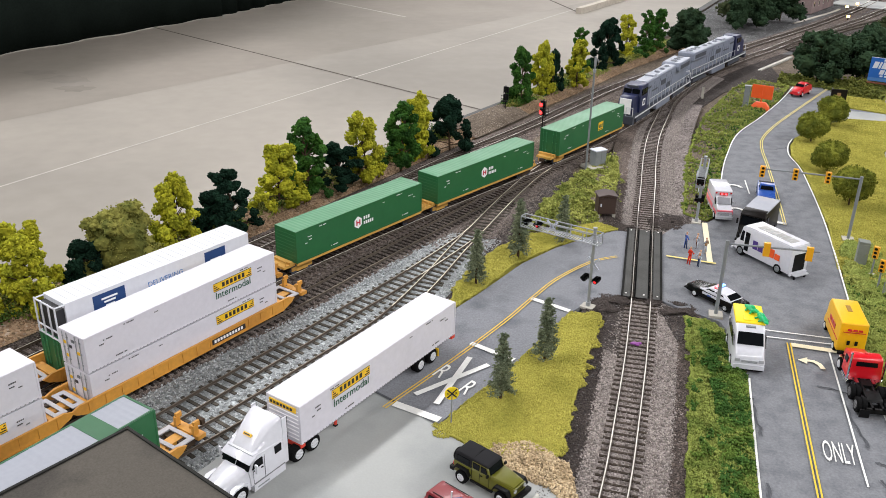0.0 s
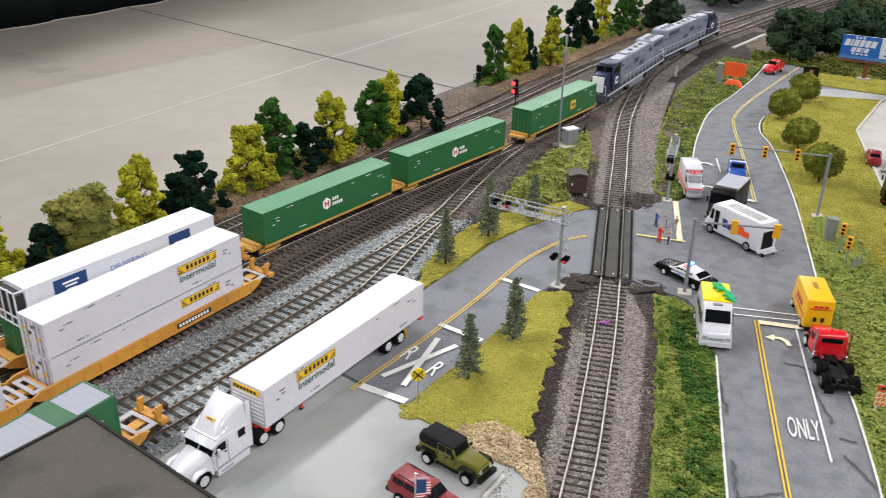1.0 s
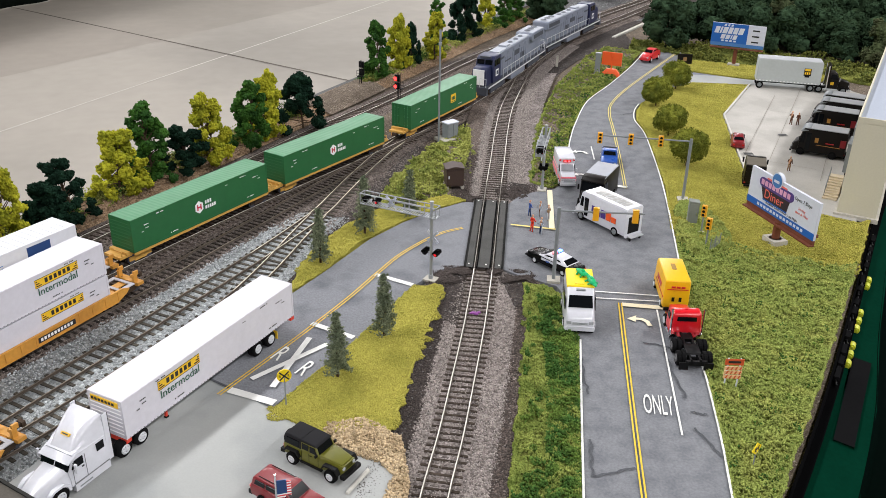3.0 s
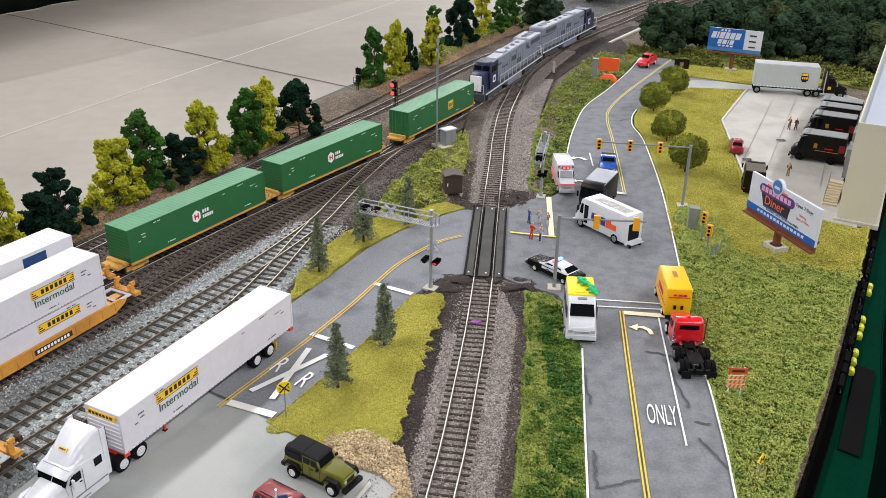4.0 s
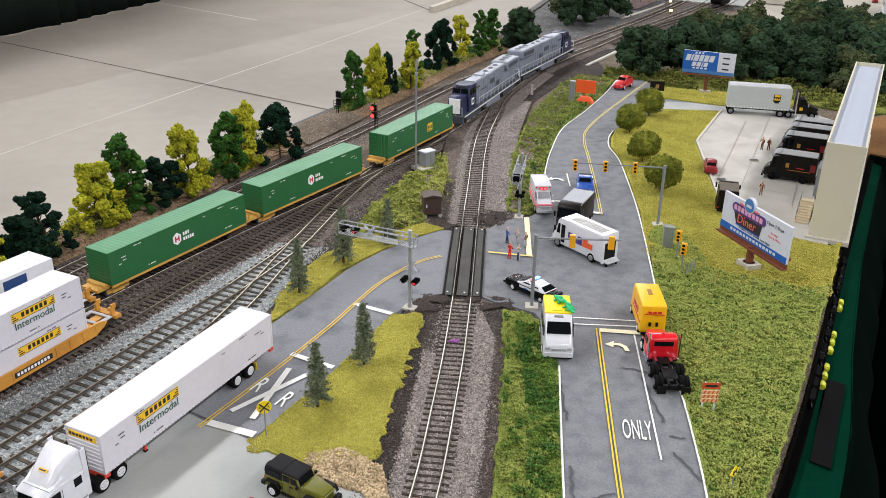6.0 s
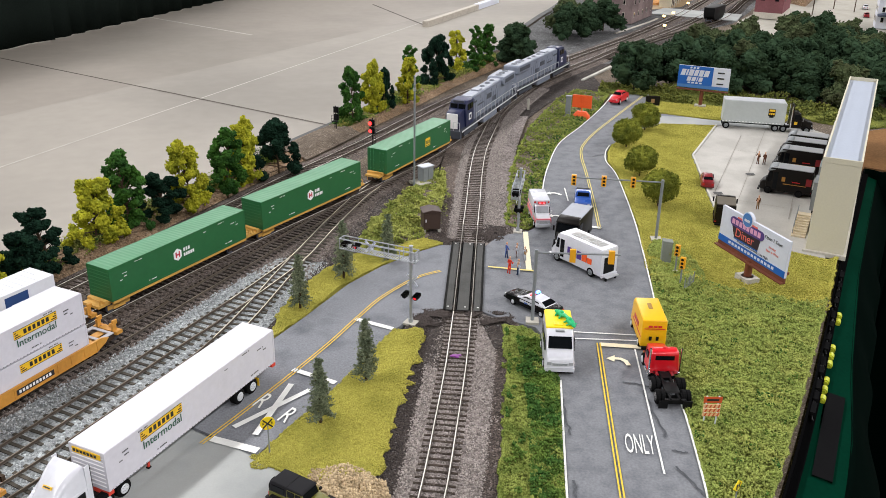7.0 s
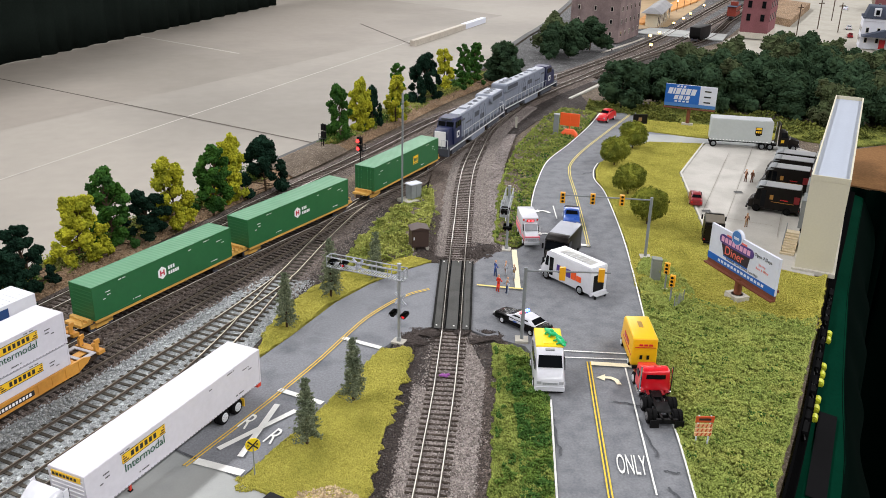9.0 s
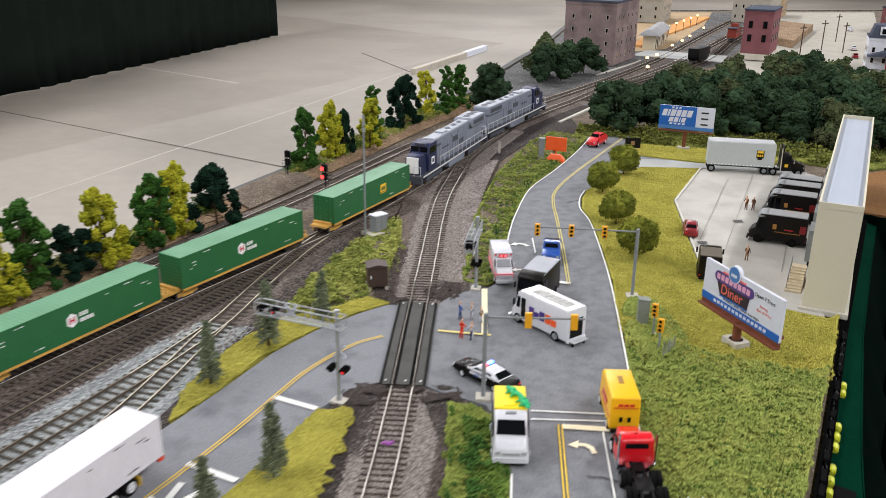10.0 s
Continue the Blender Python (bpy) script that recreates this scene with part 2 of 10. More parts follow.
def polygon(name, pts, z, thick, mat, drop=True):
    """A flat slab with the given outline, its upper side at z."""
    area = sum(pts[i][0] * pts[(i + 1) % len(pts)][1] - pts[(i + 1) % len(pts)][0] * pts[i][1] for i in range(len(pts)))
    if area < 0:
        pts = list(reversed(pts))
    n = len(pts)
    verts = [(x, y, z) for x, y in pts]
    faces = []
    for a, b, c in tessellate_polygon([[Vector((x, y, 0)) for x, y in pts]]):
        up = (pts[b][0] - pts[a][0]) * (pts[c][1] - pts[a][1]) - (pts[b][1] - pts[a][1]) * (pts[c][0] - pts[a][0]) > 0
        faces.append((a, b, c) if up else (a, c, b))
    if thick:
        verts += [(x, y, z - thick) for x, y in pts]
        faces += [(i, n + i, n + (i + 1) % n, (i + 1) % n) for i in range(n)]
    me = bpy.data.meshes.new(name)
    me.from_pydata(verts, [], faces)
    me.materials.append(mat)
    return me


def smooth_path(pts, step):
    """A curve through the points (Catmull-Rom), cut into even steps: points and directions."""
    p = [np.array(q, float) for q in pts]
    p = [2 * p[0] - p[1]] + p + [2 * p[-1] - p[-2]]
    out = []
    for i in range(1, len(p) - 2):
        for t in np.linspace(0, 1, 40, endpoint=False):
            a, b, c, d = p[i - 1 : i + 3]
            out.append(0.5 * (2 * b + (c - a) * t + (2 * a - 5 * b + 4 * c - d) * t * t + (3 * b - a - 3 * c + d) * t**3))
    out.append(p[-2])
    out = np.array(out)
    s = np.r_[0, np.cumsum(np.linalg.norm(np.diff(out, axis=0), axis=1))]
    at = np.arange(0, s[-1], step)
    xy = np.stack([np.interp(at, s, out[:, 0]), np.interp(at, s, out[:, 1])], 1)
    d = np.gradient(xy, axis=0)
    return xy, d / np.linalg.norm(d, axis=1)[:, None]


def strip(name, pts, offsets, mat, step=0.006):
    """A band along a path with a cross-section of (offset to the left, z)."""
    xy, d = smooth_path(pts, step)
    n = np.stack([-d[:, 1], d[:, 0]], 1)
    verts, faces, k = [], [], len(offsets)
    for p, q in zip(xy, n):
        verts += [(p[0] + q[0] * o, p[1] + q[1] * o, z) for o, z in offsets]
    for i in range(len(xy) - 1):
        faces += [(i * k + j, i * k + j + 1, (i + 1) * k + j + 1, (i + 1) * k + j) for j in range(k - 1)]
    if offsets[0][0] < offsets[-1][0]:
        faces = [tuple(reversed(f)) for f in faces]
    return from_lists(name, verts, faces, mat)


def inside(pts, x, y):
    x, y = np.asarray(x), np.asarray(y)
    hit = np.zeros(x.shape, bool)
    for (x0, y0), (x1, y1) in zip(pts, pts[1:] + pts[:1]):
        if y0 != y1:
            hit ^= ((y0 > y) != (y1 > y)) & (x < (x1 - x0) * (y - y0) / (y1 - y0) + x0)
    return hit


def scatter(pts, count, rng, keep=None):
    a = np.array(pts)
    xy = rng.uniform(a.min(0), a.max(0), (count, 2))
    xy = xy[inside(pts, xy[:, 0], xy[:, 1])]
    return xy if keep is None else xy[keep(xy)]


TETRA = np.array([(1, 1, 1), (-1, -1, 1), (-1, 1, -1), (1, -1, -1)], float) / 1.7
TETRA_F = np.array([(0, 2, 1), (0, 1, 3), (0, 3, 2), (1, 2, 3)])
OCTA = np.array([(1, 0, 0), (-1, 0, 0), (0, 1, 0), (0, -1, 0), (0, 0, 1), (0, 0, -1)], float)
OCTA_F = np.array([(0, 2, 4), (2, 1, 4), (1, 3, 4), (3, 0, 4), (2, 0, 5), (1, 2, 5), (3, 1, 5), (0, 3, 5)])


def lumps(name, xyz, size, mat, rng, shape="octa", stretch=(1, 1, 1), rough=0.35):
    """Many small uneven lumps in one mesh. size: one for each, in metres."""
    base, f = (TETRA, TETRA_F) if shape == "tetra" else (OCTA, OCTA_F)
    n, k = len(xyz), len(base)
    v = base[None] * (1 + rng.uniform(-rough, rough, (n, k, 1))) + rng.uniform(-rough, rough, (n, k, 3)) * 0.6
    q = rng.normal(size=(n, 4))
    q /= np.linalg.norm(q, axis=1)[:, None]
    w, x, y, z = q.T
    rot = np.stack([1 - 2 * (y * y + z * z), 2 * (x * y - z * w), 2 * (x * z + y * w), 2 * (x * y + z * w), 1 - 2 * (x * x + z * z), 2 * (y * z - x * w), 2 * (x * z - y * w), 2 * (y * z + x * w), 1 - 2 * (x * x + y * y)], 1).reshape(n, 3, 3)
    v = np.einsum("nij,nkj->nki", rot, v) * np.asarray(size)[:, None, None] * np.array(stretch) + np.asarray(xyz)[:, None]
    faces = (f[None] + (np.arange(n) * k)[:, None, None]).reshape(-1, 3)
    me = bpy.data.meshes.new(name)
    v = v.reshape(-1, 3)
    me.vertices.add(len(v))
    me.vertices.foreach_set("co", v.ravel())
    me.loops.add(faces.size)
    me.loops.foreach_set("vertex_index", faces.ravel().astype(np.int32))
    me.polygons.add(len(faces))
    me.polygons.foreach_set("loop_start", np.arange(0, faces.size, 3, dtype=np.int32))
    me.update(calc_edges=True)
    me.validate()
    me.materials.append(mat)
    return me


def lettering(name, text, height, mat, parent, m, label=""):
    """Raised letters with the built-in font, capital height in millimetres, set by the matrix m (x along the line, z out of the face)."""
    c = bpy.data.curves.new(name, "FONT")
    c.body, c.size, c.align_x, c.align_y, c.extrude = text, height * MM * 1.38, "CENTER", "CENTER", 0.00008
    c.resolution_u = 3
    tmp = bpy.data.objects.new(name, c)
    me = bpy.data.meshes.new_from_object(tmp)
    bpy.data.objects.remove(tmp)
    me.materials.clear()
    me.materials.append(mat)
    ob = new(name, me)
    ob.parent = parent
    ob.matrix_basis = m
    if label:
        ob["label"] = label
    return ob


# ---- the hall ----
def hall():
    me = from_lists("hall_floor", [(-18, -12, FLOOR), (25, -12, FLOOR), (25, 30, FLOOR), (-18, 30, FLOOR)], [(0, 1, 2, 3)], M["hall_floor"])
    setting("floor", "worn grey concrete floor of an exhibition hall", "floor", me)
    wall = material("hall_wall_paint", srgb(120, 116, 110), 0.8, vary=0.04, grain=3, big=0.6)
    for nm, (x0, x1, y0, y1) in {"wall_west": (-18.2, -18, -12, 30), "wall_east": (25, 25.2, -12, 30), "wall_south": (-18, 25, -12.2, -12), "wall_north": (-18, 25, 30, 30.2)}.items():
        bm = bmesh.new()
        box(bm, x0 / MM, x1 / MM, y0 / MM, y1 / MM, FLOOR / MM, 3300)
        tagged(part(nm, bm, wall), "plain painted hall wall", "wall", "", "structure")
    bm = bmesh.new()
    box(bm, -18200, 25200, -12200, 30200, 3300, 3500)
    tagged(part("ceiling", bm, material("hall_ceiling_paint", srgb(104, 104, 104), 0.9)), "grey ceiling of the exhibition hall", "ceiling", "", "structure")
    # floor strip along the drapes, its shade put into the colour, and old stains
    slab = material("shaded_hall_concrete", srgb(136, 129, 120), 0.55, vary=0.06, grain=9, big=0.5, second=srgb(122, 116, 107), mix=(0.4, 0.6))
    setting("floor_shade", "darker strip of the concrete floor, its shade put into the colour", "floor", polygon("floor_shade", [(-5.5, 1.1), (2.5, 11.3), (-1.0, 16.0), (-9.0, 9.0), (-9.0, 1.0)], FLOOR + 0.0006, 0, slab))
    stain = material("floor_stain", srgb(122, 116, 108), 0.6, vary=0.1, grain=9, big=2.0)
    rng = np.random.default_rng(71)
    for x, y, r in ((-3.35, 5.55, 0.10), (-3.05, 5.35, 0.13), (-2.9, 5.1, 0.09)):
        rim = [(x + math.cos(a) * r * k * 1.5, y + math.sin(a) * r * k) for a, k in zip(np.linspace(0, 2 * math.pi, 18, endpoint=False), rng.uniform(0.6, 1.15, 18))]
        setting("floor_stain", "faint old stain on the concrete floor", "floor", polygon("floor_stain", rim, FLOOR + 0.0012, 0, stain))
    # saw cuts and a painted line in the concrete
    dark = material("floor_joint", srgb(96, 90, 84), 0.9, vary=0.2, grain=30)
    pale = material("floor_line", srgb(182, 177, 170), 0.7, vary=0.1, grain=20)
    def line(nm, a, b, w, mat, lab):
        a, b = np.array(a), np.array(b)
        d = (b - a) / np.linalg.norm(b - a)
        q = np.array((-d[1], d[0])) * w / 2
        setting(nm, lab, "floor marking", polygon(nm, [tuple(a + q), tuple(a - q), tuple(b - q), tuple(b + q)], FLOOR + 0.0018, 0, mat))
    line("floor_joint", (-4.2, 8.355), (0.55, 4.19), 0.019, dark, "dark dirt-filled joint in the concrete floor")
    line("floor_line", (-3.3, 1.79), (1.3, 9.63), 0.012, pale, "pale worn line across the concrete floor")
    line("floor_joint", (0.5, 10.45), (0.96, 8.75), 0.025, dark, "dark dirt-filled joint in the concrete floor")
    line("floor_line", (-2.3, 9.75), (-0.85, 8.27), 0.03, pale, "pale worn line across the concrete floor")


hall()


def curtain(name, a, b, z0, z1, folds, depth, mat, label, category="curtain"):
    """Hanging cloth with soft folds from a to b."""
    a, b = np.array(a, float), np.array(b, float)
    d = b - a
    n = np.array((-d[1], d[0])) / np.linalg.norm(d)
    cols, rows = max(folds, 2) * 10, 7
    rng = np.random.default_rng(folds)
    wob = np.cumsum(rng.normal(0, 0.25, cols + 1))
    verts, faces = [], []
    for j in range(rows + 1):
        k = j / rows
        for i in range(cols + 1):
            o = depth * math.sin(2 * math.pi * i / 10 + wob[i]) * (0.45 + 0.55 * (1 - k))
            p = a + d * i / cols + n * o
            verts.append((p[0], p[1], z0 + (z1 - z0) * k))
    for j in range(rows):
        for i in range(cols):
            q = j * (cols + 1) + i
            faces.append((q, q + 1, q + cols + 2, q + cols + 1))
    me = from_lists(name, verts, faces, mat, smooth=True)
    ob = setting(name, label, category, me)
    s = ob.modifiers.new("thickness", "SOLIDIFY")
    s.thickness = 0.003
    return ob


M["black_cloth"] = material("black_drape_cloth", srgb(26, 32, 29), 0.95, vary=0.15, grain=60, big=3, bump=0.001)
# shelf and skirt are one green cloth; the skirt's shade is in its colour
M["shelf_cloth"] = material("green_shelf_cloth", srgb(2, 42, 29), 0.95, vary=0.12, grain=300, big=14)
M["shaded_cloth"] = material("shaded_green_cloth", srgb(1, 9, 6), 0.95, vary=0.15, grain=300, big=12)
for ca, cb in (((-5.4, 3.6), (-2.66, 8.05)), ((-2.68, 8.02), (-1.66, 10.15)), ((-1.68, 10.12), (-0.58, 12.3))):
    curtain("black_drape", ca, cb, FLOOR + 0.01, FLOOR + 2.4, 9, 0.022, M["black_cloth"], "black pipe-and-drape curtain standing on the concrete floor")


# ---- the module tops ----
OUTLINE = [(-1.05, -0.455), (-0.12, -0.455), (0.0515, -0.235), (0.1290, -0.132), (0.2060, -0.024), (0.331, 0.154), (0.45, 0.318), (0.562, 0.474), (0.61, 0.434), (0.86, 0.22), (1.45, 0.55), (2.3, 1.3), (2.9, 3.6), (1.15, 3.6),
           (0.62, 2.36), (0.43, 1.965), (0.295, 1.68), (0.20, 1.46), (0.05, 1.235), (-0.09, 0.995), (-0.19, 0.825), (-0.30, 0.655), (-0.575, 0.215), (-0.70, 0.015), (-0.82, -0.18), (-1.05, -0.43)]
setting("ground", "brown earth scenery base of a model railroad", "ground", polygon("ground", OUTLINE, -0.0055, 0.05, M["earth"]))


def skirt():
    """Fascia boards and the green cloth that hangs from them, down to the floor."""
    black = material("black_fascia", srgb(8, 8, 9), 0.95, vary=0.1)
    grey = material("grey_edge_board", srgb(92, 92, 92), 0.7, vary=0.12, grain=200, big=20)
    right = [(-0.12, -0.455), (0.0515, -0.235), (0.1290, -0.132), (0.2060, -0.024), (0.331, 0.154), (0.45, 0.318), (0.555, 0.464)]
    setting("fascia", "black fascia board along the edge of the layout", "fascia", strip("fascia", right, [(0.0005, -0.003), (-0.0015, -0.003), (-0.0015, -0.009), (-0.0075, -0.009), (-0.0075, -0.03), (0.0005, -0.03)], black))
    left = [(1.15, 3.6), (0.62, 2.36), (0.43, 1.965), (0.295, 1.68), (0.20, 1.46), (0.05, 1.235), (-0.09, 0.995), (-0.19, 0.825), (-0.30, 0.655), (-0.575, 0.215), (-0.70, 0.015), (-0.82, -0.18)]
    setting("edge_board", "dark grey board along the back edge of the layout", "fascia", strip("edge_board", left, [(0.012, -0.001), (-0.006, -0.001), (-0.006, -0.06), (0.012, -0.06)], grey))
    wide = [0.042, 0.040, 0.037, 0.028, 0.022, 0.020, 0.020]
    r = np.array(right)
    d = np.gradient(r, axis=0)
    n = np.stack([d[:, 1], -d[:, 0]], 1) / np.linalg.norm(d, axis=1)[:, None]
    lines = [r + n * 0.007, r + n * np.array(wide)[:, None]]
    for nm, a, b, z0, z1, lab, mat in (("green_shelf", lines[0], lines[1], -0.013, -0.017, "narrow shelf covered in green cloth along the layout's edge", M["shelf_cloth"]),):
        v = [(*p, z0) for p in a] + [(*p, z1) for p in b] + [(*p, z0 - 0.01) for p in a] + [(*p, z1 - 0.01) for p in b]
        k = len(a)
        f = []
        for i in range(k - 1):
            f += [(i, k + i, k + i + 1, i + 1), (k + i, 3 * k + i, 3 * k + i + 1, k + i + 1), (2 * k + i, 2 * k + i + 1, 3 * k + i + 1, 3 * k + i)]
        setting(nm, lab, "shelf", from_lists(nm, v, f, mat))
    # cloth that falls from the shelf in wide soft folds
    out = lines[1]
    xy, dd = smooth_path([tuple(p) for p in out], 0.008)
    nn = np.stack([dd[:, 1], -dd[:, 0]], 1)
    levels = [(-0.0165, -0.001, 0.0), (-0.022, 0.004, 0.05), (-0.06, 0.024, 0.4), (-0.13, 0.027, 0.5), (-0.4, 0.028, 0.6), (-1.09, 0.030, 0.8)]
    verts, faces = [], []
    s = np.arange(len(xy)) * 0.008
    fold = np.sin(s * 38 + 1.6 * np.sin(s * 9)) * 0.6 + np.sin(s * 17 + 1.0) * 0.4
    for z, o, a in levels:
        verts += [(*(p + q * (o + 0.012 * a * w)), z) for p, q, w in zip(xy, nn, fold)]
    k = len(xy)
    for m in range(len(levels) - 1):
        faces += [(m * k + i, (m + 1) * k + i, (m + 1) * k + i + 1, m * k + i + 1) for i in range(k - 1)]
    ob = setting("green_skirt", "green cloth skirt hanging from the layout's edge, its shade put into the colour", "curtain", from_lists("green_skirt", verts, faces, M["shaded_cloth"], smooth=True))
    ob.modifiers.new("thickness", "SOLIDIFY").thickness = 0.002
    for a, b in zip(left, left[1:]):
        d = np.array(b) - np.array(a)
        n = np.array((d[1], -d[0])) / np.linalg.norm(d)
        curtain("green_skirt", np.array(a) + n * 0.0, np.array(b) + n * 0.0, FLOOR + 0.01, -0.06, max(2, int(np.linalg.norm(d) / 0.09)), 0.01, M["shaded_cloth"], "green cloth skirt hanging from the layout's edge, its shade put into the colour")

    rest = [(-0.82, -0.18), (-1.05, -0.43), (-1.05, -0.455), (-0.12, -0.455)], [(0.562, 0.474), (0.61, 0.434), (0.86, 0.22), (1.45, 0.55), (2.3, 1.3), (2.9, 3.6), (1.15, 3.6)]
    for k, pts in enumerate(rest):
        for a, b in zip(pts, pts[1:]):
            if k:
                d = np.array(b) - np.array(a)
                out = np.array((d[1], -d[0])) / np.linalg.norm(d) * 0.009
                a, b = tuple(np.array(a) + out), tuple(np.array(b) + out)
            curtain("green_skirt", a, b, FLOOR + 0.01, -0.004 if k else -0.055, max(2, int(math.dist(a, b) / 0.1)), 0.006, M["shaded_cloth"], "green cloth skirt hanging from the layout's edge, its shade put into the colour")


skirt()

# ---- tracks ----
TRACK = {
    "crossing": [(-0.245, -0.40), (-0.208, -0.30), (-0.187, -0.225), (-0.173, -0.177), (-0.156, -0.111), (-0.136, -0.031), (-0.113, 0.071), (-0.092, 0.173), (-0.067, 0.292), (-0.048, 0.379), (-0.024, 0.492), (0.004, 0.605), (0.045, 0.733), (0.075, 0.82), (0.12, 0.91), (0.188, 1.03)],
    "train": [(-0.83, -0.37), (-0.70, -0.225), (-0.471, 0.084), (-0.339, 0.255), (-0.208, 0.413), (-0.161, 0.471), (-0.091, 0.562), (-0.005, 0.70), (0.092, 0.87), (0.188, 1.035), (0.296, 1.175), (0.389, 1.285), (0.505, 1.43), (0.645, 1.585), (0.80, 1.765), (0.97, 1.98), (1.16, 2.24), (1.55, 2.78), (1.75, 3.05)],
    "siding": [(-0.78, -0.455), (-0.70, -0.335), (-0.60, -0.188), (-0.5076, -0.0505), (-0.470, 0.0), (-0.434, 0.048), (-0.406, 0.090), (-0.383, 0.127), (-0.357, 0.166), (-0.329, 0.208), (-0.300, 0.252), (-0.268, 0.300), (-0.246, 0.334), (-0.220, 0.373), (-0.190, 0.419), (-0.160, 0.467), (-0.091, 0.562)],
    "yard": [(-0.667, -0.40), (-0.589, -0.28), (-0.510, -0.16), (-0.447, -0.065), (-0.415, -0.017), (-0.383, 0.033), (-0.356, 0.073), (-0.329, 0.115), (-0.300, 0.164), (-0.271, 0.217), (-0.253, 0.262), (-0.237, 0.304), (-0.217, 0.353), (-0.193, 0.408), (-0.170, 0.451)],
    "spur": [(-0.65, -0.45), (-0.545, -0.277), (-0.49, -0.190), (-0.446, -0.132), (-0.396, -0.058), (-0.357, 0.001), (-0.337, 0.040), (-0.322, 0.076), (-0.308, 0.113), (-0.288, 0.170), (-0.271, 0.215)],
    "main": [(-0.84, -0.34), (-0.72, -0.18), (-0.63, -0.041), (-0.532, 0.118), (-0.42, 0.29), (-0.353, 0.39), (-0.304, 0.468), (-0.245, 0.552), (-0.177, 0.65), (-0.09, 0.785), (0.0, 0.92), (0.115, 1.06), (0.238, 1.185), (0.305, 1.265), (0.403, 1.38), (0.52, 1.515), (0.62, 1.635), (0.75, 1.80), (0.90, 2.0), (1.09, 2.28), (1.45, 2.80), (1.65, 3.08)],
    "team": [(0.43, 1.31), (0.50, 1.395), (0.62, 1.525), (0.745, 1.65), (0.88, 1.785), (1.0, 1.92), (1.12, 2.09), (1.27, 2.32), (1.62, 2.80)],
}
RAIL = 0.001


